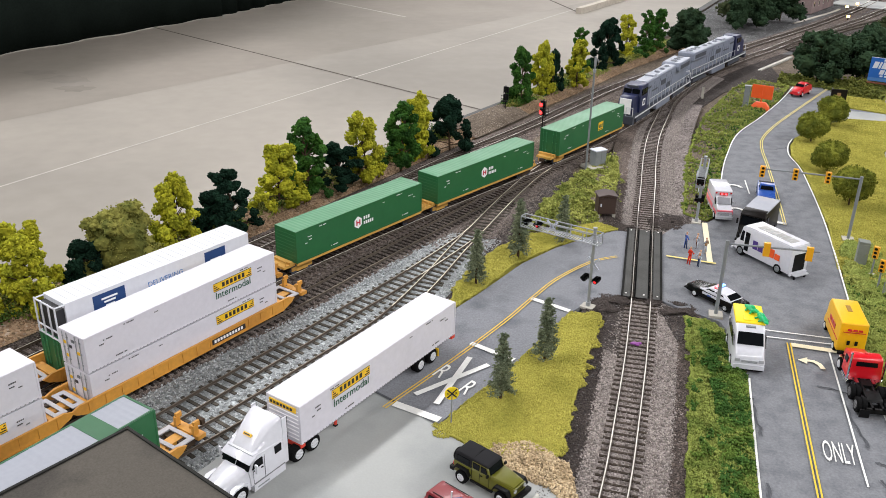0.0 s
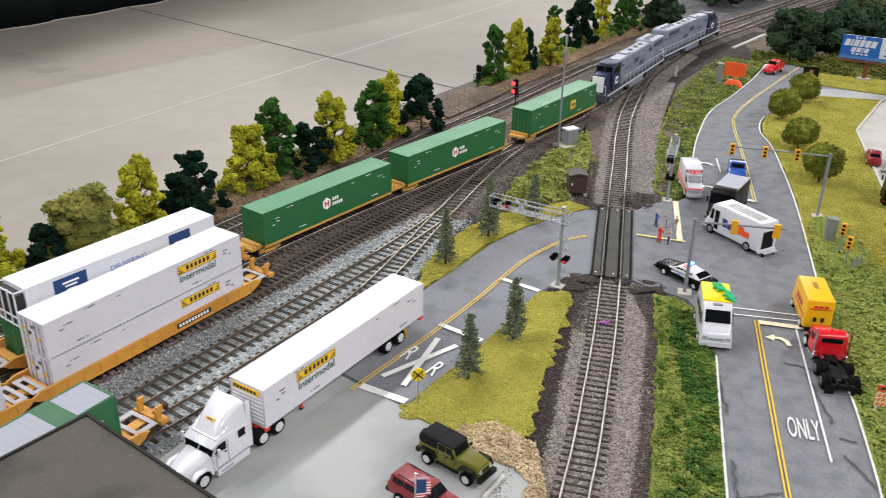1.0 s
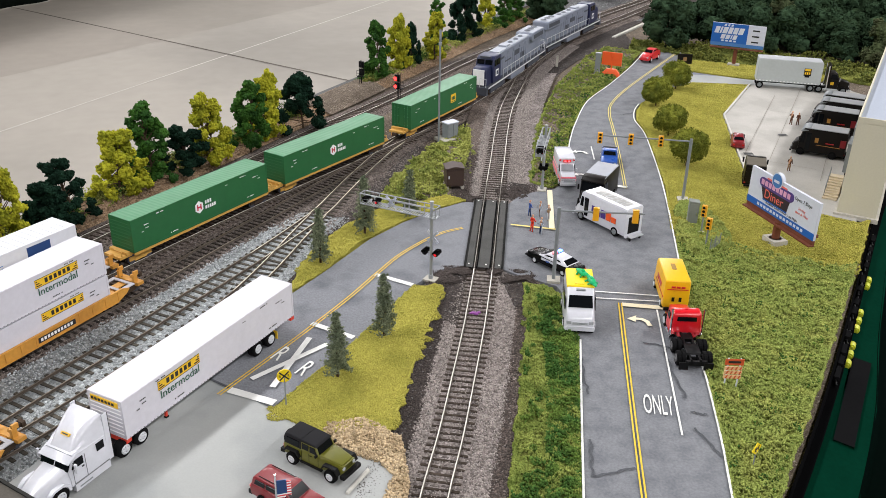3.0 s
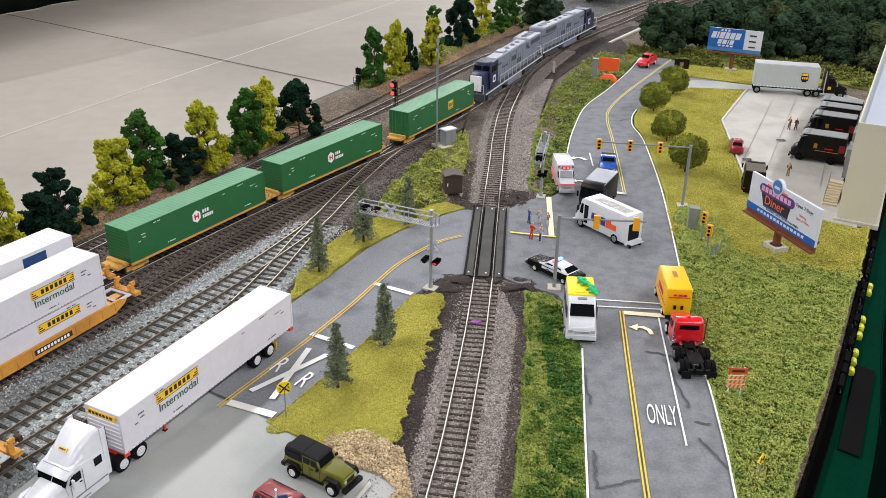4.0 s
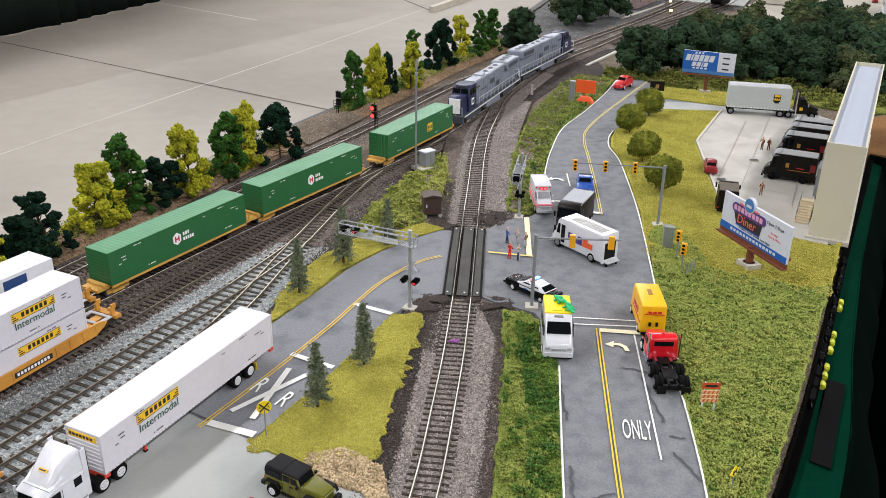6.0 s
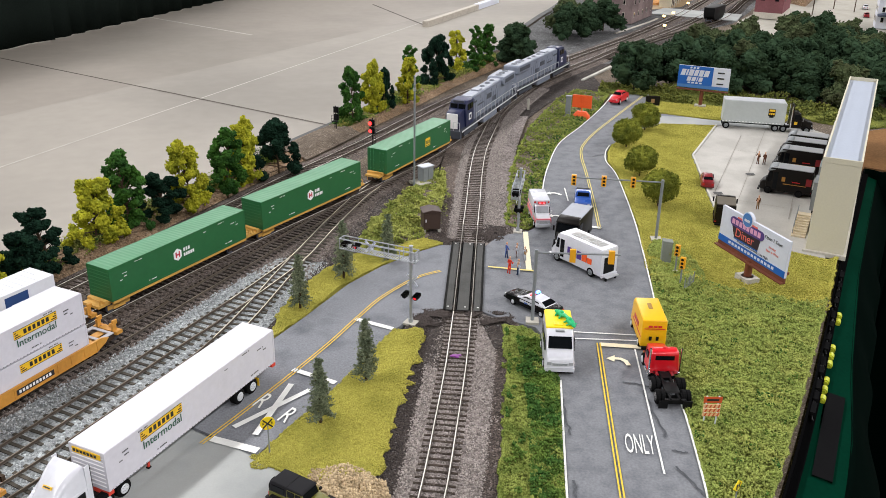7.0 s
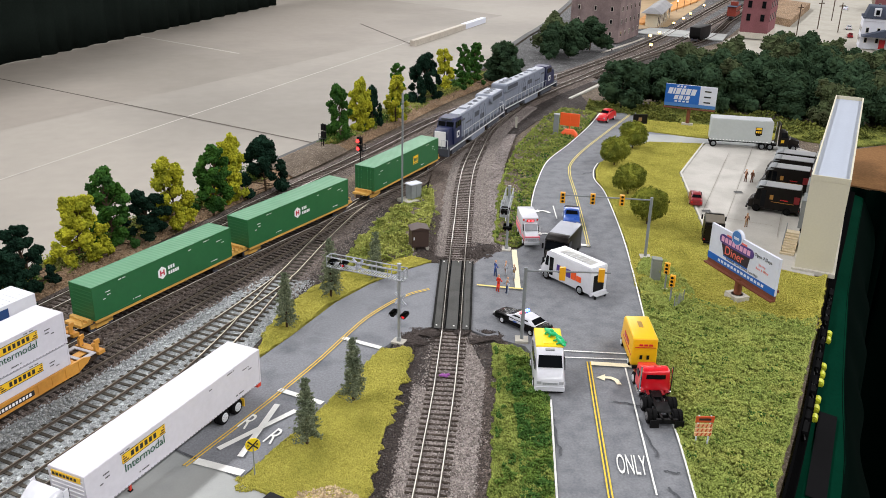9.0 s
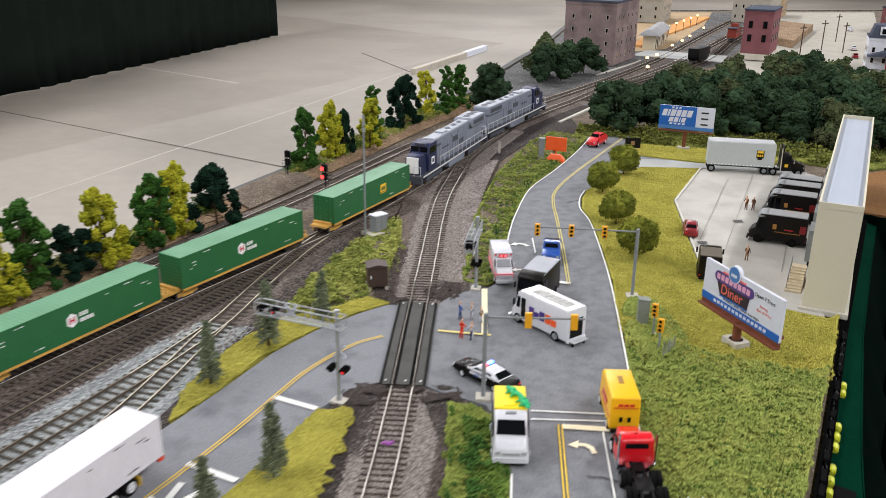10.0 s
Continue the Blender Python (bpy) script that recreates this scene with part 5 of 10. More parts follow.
def bush(seed, r, mat, label, group):
    t = thing("bush", label, "bush", group=group)
    rng = np.random.default_rng(seed)
    bm = bmesh.new()
    rod(bm, (0, 0, -2), (0, 0, r * 0.8), 1.3, 6, 0.9)
    for i in range(4):
        a = i * 1.57 + 0.4
        rod(bm, (0, 0, r * 0.3), (math.cos(a) * r * 0.5, math.sin(a) * r * 0.5, r * 0.9), 0.6, 5, 0.3)
    part("trunk", bm, M["bark"], t)
    blobs = [(0, 0, r * 1.0, r * 0.86)] + [(math.cos(i * 2.4) * r * 0.5, math.sin(i * 2.4) * r * 0.5, r * (0.78 + 0.42 * (i % 3) / 2), r * rng.uniform(0.42, 0.5)) for i in range(9)]
    c = new("crown", crown_mesh("crown", blobs, mat, seed, 7000, 1.0))
    c.parent = t
    return t


def plant_trees():
    lime = "lime-green clump-foliage model tree"
    mid = "fresh green clump-foliage model tree"
    dark = "dark green clump-foliage model tree"
    olive = "olive-green bushy model tree"
    make = {"l": (lime, M["lime_leaf"]), "g": (mid, M["mid_leaf"]), "d": (dark, M["dark_leaf"]), "o": (olive, M["olive_leaf"])}
    # x, y, kind, height, spread in millimetres
    rows = [(-0.700, -0.06, "l", 80, 50), (-0.660, 0.013, "l", 82, 56), (-0.632, 0.061, "d", 55, 45), (-0.601, 0.078, "o", 75, 54), (-0.572, 0.135, "l", 86, 47), (-0.538, 0.180, "d", 61, 51), (-0.524, 0.214, "d", 67, 43), (-0.493, 0.275, "l", 82, 54),
            (-0.465, 0.324, "g", 94, 46), (-0.432, 0.362, "d", 60, 49), (-0.402, 0.388, "l", 85, 51), (-0.363, 0.427, "g", 92, 44), (-0.348, 0.476, "l", 87, 46), (-0.300, 0.523, "d", 77, 62), (-0.185, 0.764, "g", 98, 38), (-0.147, 0.833, "l", 93, 42),
            (-0.122, 0.870, "d", 75, 35), (-0.079, 0.897, "l", 89, 38), (-0.066, 0.956, "g", 100, 34), (-0.004, 1.048, "d", 103, 62), (0.054, 1.150, "l", 95, 41), (0.096, 1.191, "g", 97, 36), (0.135, 1.239, "g", 94, 38)]
    protos = {}
    for i, (x, y, k, h, s) in enumerate(rows):
        s *= 1.2
        lab, mat = make[k]
        key = (k, i % 3)
        if key not in protos:
            protos[key] = leafy_tree(lab, h, s, mat, 20 + i, {"o": 5200, "d": 3800}.get(k, 2600), {"o": 1.0, "d": 1.5}.get(k, 1.9), lobe={"o": 0.24, "d": 0.115}.get(k, 0.125), tiers=26 if k == "d" else None, low=0.05)
            protos[key].matrix_basis = pose(x, y, 0, 0, 0, i * 47)
            protos[key]["size_mm"] = float(h)
            protos[key]["wide_mm"] = float(s)
        else:
            p = protos[key]
            f, g = s / p["wide_mm"], h / p["size_mm"]
            o = copy_thing(p, pose(x, y, 0, 0, 0, i * 83))
            o.scale = (f, f, g)
    for p in protos.values():
        del p["size_mm"], p["wide_mm"]
    # dusty dark tree at the far end of the row
    t = leafy_tree("dusty grey-green bare-topped model tree", 92, 80, M["forest_leaf"], 77, 2600, 1.9)
    t.matrix_basis = pose(0.205, 1.268, 0)
    p = pine(5)
    p.matrix_basis = pose(-0.251, -0.100, 0)
    for x, y, s, r in ((-0.213, -0.044, 1.02, 40), (-0.2235, 0.158, 1.12, 100), (-0.2675, 0.094, 1.0, 170), (-0.1742, 0.1984, 0.95, 220)):
        copy_thing(p, pose(x, y, 0, 0, 0, r)).scale = (s, s, s)
    lab = "round sponge-textured olive-green bush on a short trunk"
    b = bush(9, 27, M["olive_bush"], lab, "bushes beside the road")
    b.matrix_basis = pose(0.184, 0.332, 0)
    b.scale = (0.93, 0.93, 1.06)
    for x, y, s, r in ((0.203, 0.452, 0.96, 70), (0.232, 0.592, 0.98, 130), (0.297, 0.686, 1.0, 200)):
        copy_thing(b, pose(x, y, 0, 0, 0, r)).scale = (s * 0.92, s * 0.92, s * 1.0)
    # the wood behind the road
    rng = np.random.default_rng(31)
    wood = [(0.375, 0.985), (0.43, 1.00), (0.50, 0.955), (0.60, 0.89), (0.70, 0.815), (0.86, 0.74), (1.15, 0.95), (1.20, 1.05), (1.05, 1.22), (1.04, 1.38), (0.94, 1.39), (0.80, 1.23), (0.66, 1.22), (0.58, 1.16), (0.47, 1.06)]
    tall = dict(count=1500, size=2.5, group="trees of the wood", lobe=0.23, tiers=9, low=0.22)
    base = [leafy_tree("dark dusty green model tree in a dense wood", 84, 84, M["forest_leaf"], 51, **tall), leafy_tree("dark dusty green model tree in a dense wood", 90, 88, M["forest_leaf"], 52, **tall), leafy_tree("olive dusty green model tree in a dense wood", 80, 80, M["forest_olive"], 53, **tall)]
    spots = []
    for x, y in scatter(wood, 4000, rng):
        if all((x - a) ** 2 + (y - b) ** 2 > 0.056**2 for a, b in spots):
            spots.append((x, y))
    spots += [(0.40, 1.56), (0.455, 1.585), (0.49, 1.66), (0.55, 1.70), (0.425, 1.66)]
    for i, (x, y) in enumerate(spots):
        s = rng.uniform(0.85, 1.2)
        k = 2 if rng.uniform() < 0.25 else int(rng.integers(0, 2))
        if i < 3:
            base[i].matrix_basis = pose(x, y, 0, 0, 0, 60 * i)
        else:
            copy_thing(base[k], pose(x, y, 0, 0, 0, rng.uniform(0, 360))).scale = (s, s, s * rng.uniform(0.9, 1.1))
    # undergrowth in front of the wood
    edge = [(0.31, 0.985), (0.36, 0.955), (0.395, 0.89), (0.45, 0.862), (0.502, 0.842), (0.55, 0.81), (0.60, 0.775), (0.64, 0.72), (0.70, 0.68), (0.80, 0.70), (0.90, 0.75), (0.84, 0.78), (0.70, 0.85), (0.60, 0.92), (0.50, 0.985), (0.40, 1.03), (0.34, 1.05)]
    setting("undergrowth", "olive ground cover at the edge of the wood", "undergrowth", polygon("undergrowth", edge, -0.002, 0.003, M["weed_olive"]))
    xy = scatter(edge, 30000, rng)
    c = np.array([noise.noise((x * 22, y * 22, 5.1)) for x, y in xy])
    z = rng.uniform(0, 1, len(xy)) * np.clip(c + 0.35, 0.05, 1) * 0.026
    setting("undergrowth", "olive undergrowth at the edge of the wood", "undergrowth", lumps("undergrowth", np.stack([xy[:, 0], xy[:, 1], z - 0.004], 1), rng.uniform(0.0012, 0.003, len(xy)), M["weed_olive"], rng, "octa"), "stuff")


M["olive_bush"] = material("olive_bush_foliage", srgb(116, 120, 48), 0.95, vary=0.2, grain=500, big=60, island=0.35, second=srgb(92, 100, 42))
M["weed_olive"] = material("olive_undergrowth", srgb(118, 122, 62), 0.95, vary=0.2, grain=300, big=30, island=0.35, second=srgb(88, 96, 50))
plant_trees()


# ---- paint for vehicles and boxes ----
def paint(name, r, g, b, rough=0.4, metal=0.0, vary=0.04, coat=0.0, big=30):
    return material(name, srgb(r, g, b), rough, metal, vary, 300, big, coat=coat)


M["white_paint"] = paint("white_paint", 222, 222, 226, 0.4)
M["trailer_white"] = paint("trailer_white", 210, 208, 216, 0.45)
M["reefer_white"] = paint("reefer_white", 212, 214, 220, 0.45)
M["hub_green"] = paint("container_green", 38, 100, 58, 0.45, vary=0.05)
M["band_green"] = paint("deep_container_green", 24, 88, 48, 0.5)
# paler roof copy of the green: light reflected off the tops is painted in
M["hub_roof_lit"] = paint("container_green_lit_roof", 62, 128, 86, 0.4, vary=0.06)
M["car_yellow"] = material("railcar_yellow", srgb(204, 146, 60), 0.55, vary=0.10, grain=300, big=22, second=srgb(184, 128, 52), mix=(0.5, 0.75))
M["spine_yellow"] = paint("dusty_railcar_yellow", 206, 160, 78, 0.6, vary=0.12)
M["dark_truck"] = paint("bogie_brown", 72, 60, 50, 0.7, vary=0.15)
M["logo_yellow"] = paint("logo_yellow", 236, 190, 40, 0.5)
M["logo_black"] = paint("logo_black", 36, 36, 38, 0.5)
M["logo_purple"] = paint("logo_purple", 74, 52, 128, 0.5)
M["logo_green"] = paint("logo_dark_green", 26, 84, 62, 0.5)
M["logo_red"] = paint("logo_red", 196, 40, 66, 0.5)
M["logo_blue"] = paint("logo_navy", 22, 60, 112, 0.5)
M["logo_blue_light"] = paint("logo_blue", 70, 120, 180, 0.5)
M["logo_white"] = paint("logo_white", 240, 240, 240, 0.5)
M["logo_grey"] = paint("mark_grey", 110, 112, 116, 0.6)
M["mark_dark"] = paint("mark_dark_grey", 74, 75, 78, 0.6)
M["galvanised"] = paint("galvanised_metal", 168, 172, 176, 0.45, 0.5)
M["tread"] = paint("pale_tread_plate", 178, 176, 180, 0.6, vary=0.08)
M["grey_metal"] = paint("grey_painted_metal", 128, 133, 136, 0.55, vary=0.08)
M["cabinet_green"] = paint("cabinet_green_grey", 126, 132, 127, 0.55, vary=0.08)
M["orange"] = paint("safety_orange", 236, 92, 36, 0.5)
M["chassis_red"] = paint("chassis_red", 214, 62, 44, 0.5)
M["chrome"] = paint("chrome", 220, 222, 226, 0.15, 1.0)
M["dark_rim"] = paint("dusty_dark_rim", 92, 92, 94, 0.5)
M["tyre"] = paint("tyre_rubber", 15, 15, 16, 0.85)
M["rim"] = paint("bright_rim", 206, 208, 212, 0.4)
M["glass"] = material("dark_model_glass", srgb(14, 17, 20), 0.10, vary=0.05)
M["glass"].node_tree.nodes["Principled BSDF"].inputs["Specular IOR Level"].default_value = 0.18
M["loco_grey"] = paint("locomotive_grey", 122, 129, 144, 0.55, vary=0.12)
M["loco_roof"] = paint("locomotive_pale_roof", 156, 161, 172, 0.55, vary=0.14)
M["rail_white"] = paint("handrail_white", 206, 208, 212, 0.5)
M["loco_navy"] = paint("locomotive_navy", 26, 34, 70, 0.45, vary=0.06)
M["loco_dark"] = paint("locomotive_underframe", 66, 70, 80, 0.6, vary=0.12)

WHEELS = {}


def wheel(parent, x, y, r, w, rim=None, name="wheel", tyre=None):
    """A tyre with its rim and hub as a sub-part; meshes are shared by size."""
    key = (round(r, 2), round(w, 2), (rim or M["rim"]).name, (tyre or M["tyre"]).name)
    if key not in WHEELS:
        bm = bmesh.new()
        rod(bm, (0, -w / 2, 0), (0, w / 2, 0), r, 20)
        bevelled(bm, min(w, r) * 0.14)
        t = bpy.data.meshes.new("tyre")
        bm.to_mesh(t)
        bm.free()
        t.materials.append(tyre or M["tyre"])
        bm = bmesh.new()
        for s in (-1, 1):
            out = s * (w / 2 + 0.05)
            for k in range(16):
                a, b = k * math.pi / 8, (k + 1) * math.pi / 8
                rod(bm, (math.cos(a) * r * 0.48, out, math.sin(a) * r * 0.48), (math.cos(b) * r * 0.48, out, math.sin(b) * r * 0.48), r * 0.10, 5)
            for k in range(6):
                a = k * math.pi / 3
                rod(bm, (0, out, 0), (math.cos(a) * r * 0.47, out, math.sin(a) * r * 0.47), r * 0.12, 5)
        rod(bm, (0, -w / 2 - 0.45, 0), (0, w / 2 + 0.45, 0), r * 0.22, 8)
        q = bpy.data.meshes.new("rim")
        bm.to_mesh(q)
        bm.free()
        q.materials.append(rim or M["rim"])
        WHEELS[key] = (t, q)
    t, q = WHEELS[key]
    o = shared(name, t, parent, x, y, r)
    shared("rim", q, o)
    return o


def bars(name, rows, mat, parent, label=""):
    """Flat raised marks: boxes in one mesh."""
    if name in ("band_mark", "emblem_mark", "front_mark", "number_mark", "logo_name"):
        return [part(name, boxes(r), mat, parent, label) for r in rows][-1]
    bm = bmesh.new()
    for r in rows:
        box(bm, *r)
    return part(name, bm, mat, parent, label)


def face_matrix(side, x, z, y):
    """Places lettering on a side wall: side +1 is the left wall (y > 0), -1 the right wall."""
    return pose(x * MM, side * y * MM, z * MM, 90, 0, 180 if side > 0 else 0)


def container(t, body, roof, z0, h, length=185.0, half=14.9, logo="", name="container", at=0.0):
    """A 53-foot box: walls with posts and rails, a ribbed roof, doors with lock rods."""
    L = length / 2
    c = part(name, boxes((-L, L, -half, half, z0, z0 + h - 0.3), bevel=0.25), body, t)
    prof = [(-L + 0.2, z0 + h - 0.5), (L - 0.2, z0 + h - 0.5)]
    for i in range(37):
        x = L - 6 - i * (length - 12) / 36
        prof += [(x + 1.1, z0 + h), (x + 0.7, z0 + h + 0.05), (x - 0.7, z0 + h + 0.05), (x - 1.1, z0 + h)]
    prof += [(-L + 0.2, z0 + h)]
    prof.insert(2, (L - 0.2, z0 + h))
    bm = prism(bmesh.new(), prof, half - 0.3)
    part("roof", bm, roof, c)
    for s in (-1, 1):
        y0, y1 = sorted((s * half, s * (half + 0.28)))
        part("side_rail", boxes((-L, L, y0, y1, z0, z0 + 1.5)), body, c)
        part("side_rail", boxes((-L, L, y0, y1, z0 + h - 1.3, z0 + h - 0.1)), body, c)
        for x in (-L, L - 1.4):
            part("side_post", boxes((x, x + 1.4, y0, y1, z0 + 1.5, z0 + h - 1.3)), body, c)
    for y in (-10, -5, 5, 10):
        bm = rods(((L + 0.5, y, z0 + 1), (L + 0.5, y, z0 + h - 1), 0.3), seg=6)
        for z in (z0 + 5, z0 + h * 0.5, z0 + h - 5):
            box(bm, L, L + 0.8, y - 0.7, y + 0.7, z - 0.4, z + 0.4)
        part("lock_rod", bm, M["galvanised"] if body is not M["hub_green"] else roof, c)
    for i in range(8):
        z = z0 + 3 + i * (h - 8) / 7
        part("end_rib", boxes((-L - 0.35, -L, -half + 1.5, half - 1.5, z, z + 0.7)), body if logo != "hunt" else M["logo_white"], c)
    for s in (-1, 1):
        y0, y1 = sorted((s * (half + 0.22), s * (half + 0.40)))
        for x, z, w, hh in ((-L * 0.80, h * 0.70, 7, 0.9), (-L * 0.80, h * 0.60, 4, 0.9), (L * 0.80, h * 0.72, 8, 0.8), (L * 0.86, h * 0.62, 4, 0.8), (-L * 0.45, h * 0.12, 11, 0.9), (L * 0.33, h * 0.84, 5, 0.7), (-L * 0.62, h * 0.90, 9, 0.8), (L * 0.60, h * 0.90, 9, 0.8), (L * 0.70, h * 0.13, 10, 0.9), (-L * 0.86, h * 0.52, 3, 0.8)):
            bm = bmesh.new()
            n = max(3, int(w / 1.25))
            for q in range(n):
                if (q * 7 + int(abs(x))) % 6:
                    box(bm, x - w / 2 + w * q / n, x - w / 2 + w * (q + 0.7) / n, y0, y1, z0 + z, z0 + z + hh)
            part("marking", bm, M["mark_dark"] if body is not M["hub_green"] else M["logo_white"], c, "small stencilled data mark")
    if logo == "hunt":
        for s in (-1, 1):
            y0, y1 = sorted((s * (half + 0.26), s * (half + 0.42)))
            bm = bmesh.new()
            for i in range(58):
                x = -L + 2.4 + i * (length - 6) / 57
                box(bm, x, x + 1.1, y0, y1, z0 + 0.35, z0 + 0.75)
            part("seam", bm, M["logo_grey"], c, "fine dark dashed seam")
        for y, z, m in ((-8.6, h * 0.62, "logo_yellow"), (7.0, h * 0.45, "logo_yellow"), (-7.2, h * 0.24, "logo_yellow"), (1.4, h * 0.74, "logo_grey"), (-2.4, h * 0.55, "logo_black")):
            part("door_label", boxes((L, L + 0.5, y - 1.6, y + 1.6, z0 + z, z0 + z + 2.2)), M[m], c)
        for s in (-1, 1):
            y0, y1 = sorted((s * (half + 0.12), s * (half + 0.42)))
            cx = at
            bars("logo_panel", [(cx - 20.5, cx + 20.5, y0, y1, z0 + h - 10.8, z0 + h - 4.0)], M["logo_yellow"], c, "yellow logo panel")
            y0, y1 = sorted((s * (half + 0.40), s * (half + 0.52)))
            rows = [(cx - 20.5, cx + 20.5, y0, y1, z0 + h - 11.1, z0 + h - 10.7), (cx - 20.5, cx + 20.5, y0, y1, z0 + h - 4.2, z0 + h - 3.8)]
            rows += [(cx - 12.6 + k * 4.3, cx - 9.9 + k * 4.3, y0, y1, z0 + h - 9.3, z0 + h - 5.5) for k in range(6)]
            rows += [(cx - 19.8, cx - 14.8 - d, y0, y1, z0 + h - 9.9 + d, z0 + h - 9.0 + d) for d in (0, 1.8, 3.6)] + [(cx + 14.8 + d, cx + 19.8, y0, y1, z0 + h - 9.9 + d, z0 + h - 9.0 + d) for d in (0, 1.8, 3.6)]
            bars("logo_mark", rows, M["logo_black"], c, "black scroll marks of a logo")
    if logo == "hub":
        for s in (-1, 1):
            y = s * (half + 0.42)
            bm = bmesh.new()
            cx = at
            ring = [(cx + 6.0 * math.sin(k * math.pi / 3), z0 + h * 0.52 + 6.6 * math.cos(k * math.pi / 3)) for k in range(6)]
            v = [bm.verts.new(Vector((x, y, z)) * MM) for x, z in ring]
            w = [bm.verts.new(Vector((x, y - s * 0.6, z)) * MM) for x, z in ring]
            bm.faces.new(v if s < 0 else list(reversed(v)))
            for k in range(6):
                bm.faces.new((v[k], w[k], w[(k + 1) % 6], v[(k + 1) % 6]))
            bmesh.ops.recalc_face_normals(bm, faces=bm.faces[:])
            part("logo_panel", bm, M["logo_white"], c, "white hexagon logo panel")
            y0, y1 = sorted((s * (half + 0.42), s * (half + 0.55)))
            zc = z0 + h * 0.52
            bars("logo_mark", [(cx - 3, cx - 1.4, y0, y1, zc - 3, zc + 3), (cx + 1.4, cx + 3, y0, y1, zc - 3, zc + 3), (cx - 2, cx + 2, y0, y1, zc - 0.8, zc + 0.8)], M["logo_red"], c, "red mark inside the hexagon")
            sx = -s
            rows = []
            for k in range(3):
                rows.append((cx + sx * (9 + k * 3.2) - 1.1, cx + sx * (9 + k * 3.2) + 1.1, y0, y1, zc + 1.0, zc + 4.6))
            for k in range(5):
                rows.append((cx + sx * (9 + k * 3.0) - 1.1, cx + sx * (9 + k * 3.0) + 1.1, y0, y1, zc - 4.4, zc - 1.0))
            bars("logo_name", rows, M["logo_white"], c, "white bars of a company name")
    if logo == "emp":
        for s in (-1, 1):
            y0, y1 = sorted((s * (half + 0.2), s * (half + 0.45)))
            cx, zc = at, z0 + h * 0.50
            bars("logo_panel", [(cx - 7, cx + 7, y0, y1, zc - 6, zc + 6)], M["logo_yellow"], c, "yellow square logo panel")
            y0, y1 = sorted((s * (half + 0.4), s * (half + 0.55)))
            bars("logo_mark", [(cx - 5 + k * 3.6, cx - 2.4 + k * 3.6, y0, y1, zc - 2.4, zc + 2.6) for k in range(3)] + [(cx - 6, cx + 6, y0, y1, zc - 5, zc - 4)], M["logo_green"], c, "dark green marks of a logo")
    return c


def bogie(parent, x, mat=None):
    """A two-axle truck: side frames, bolster, four wheels."""
    b = part("bogie", boxes((x - 13, x + 13, -10.2, -8.6, 3.6, 7.4), (x - 13, x + 13, 8.6, 10.2, 3.6, 7.4), (x - 3, x + 3, -9, 9, 4, 8), (x - 7, x + 7, -10.6, -8.4, 2.6, 6.6), (x - 7, x + 7, 8.4, 10.6, 2.6, 6.6), bevel=0.4), mat or M["dark_truck"], parent)
    for dx in (-9.5, 9.5):
        bm = bmesh.new()
        for y in (-8.2, 8.2):
            rod(bm, (x + dx, y - 0.9, 4.9), (x + dx, y + 0.9, 4.9), 4.9, 18)
        rod(bm, (x + dx, -8, 4.9), (x + dx, 8, 4.9), 1.0, 8)
        part("wheelset", bm, M["loco_dark"], b)
    return b


def coupler(parent, x, s):
    return part("coupler", boxes((min(x, x + s * 9), max(x, x + s * 9), -1.4, 1.4, 7.6, 10.2), (min(x + s * 6.5, x + s * 9.5), max(x + s * 6.5, x + s * 9.5), -2.6, 2.6, 6.8, 11), bevel=0.5), M["dark_truck"], parent)


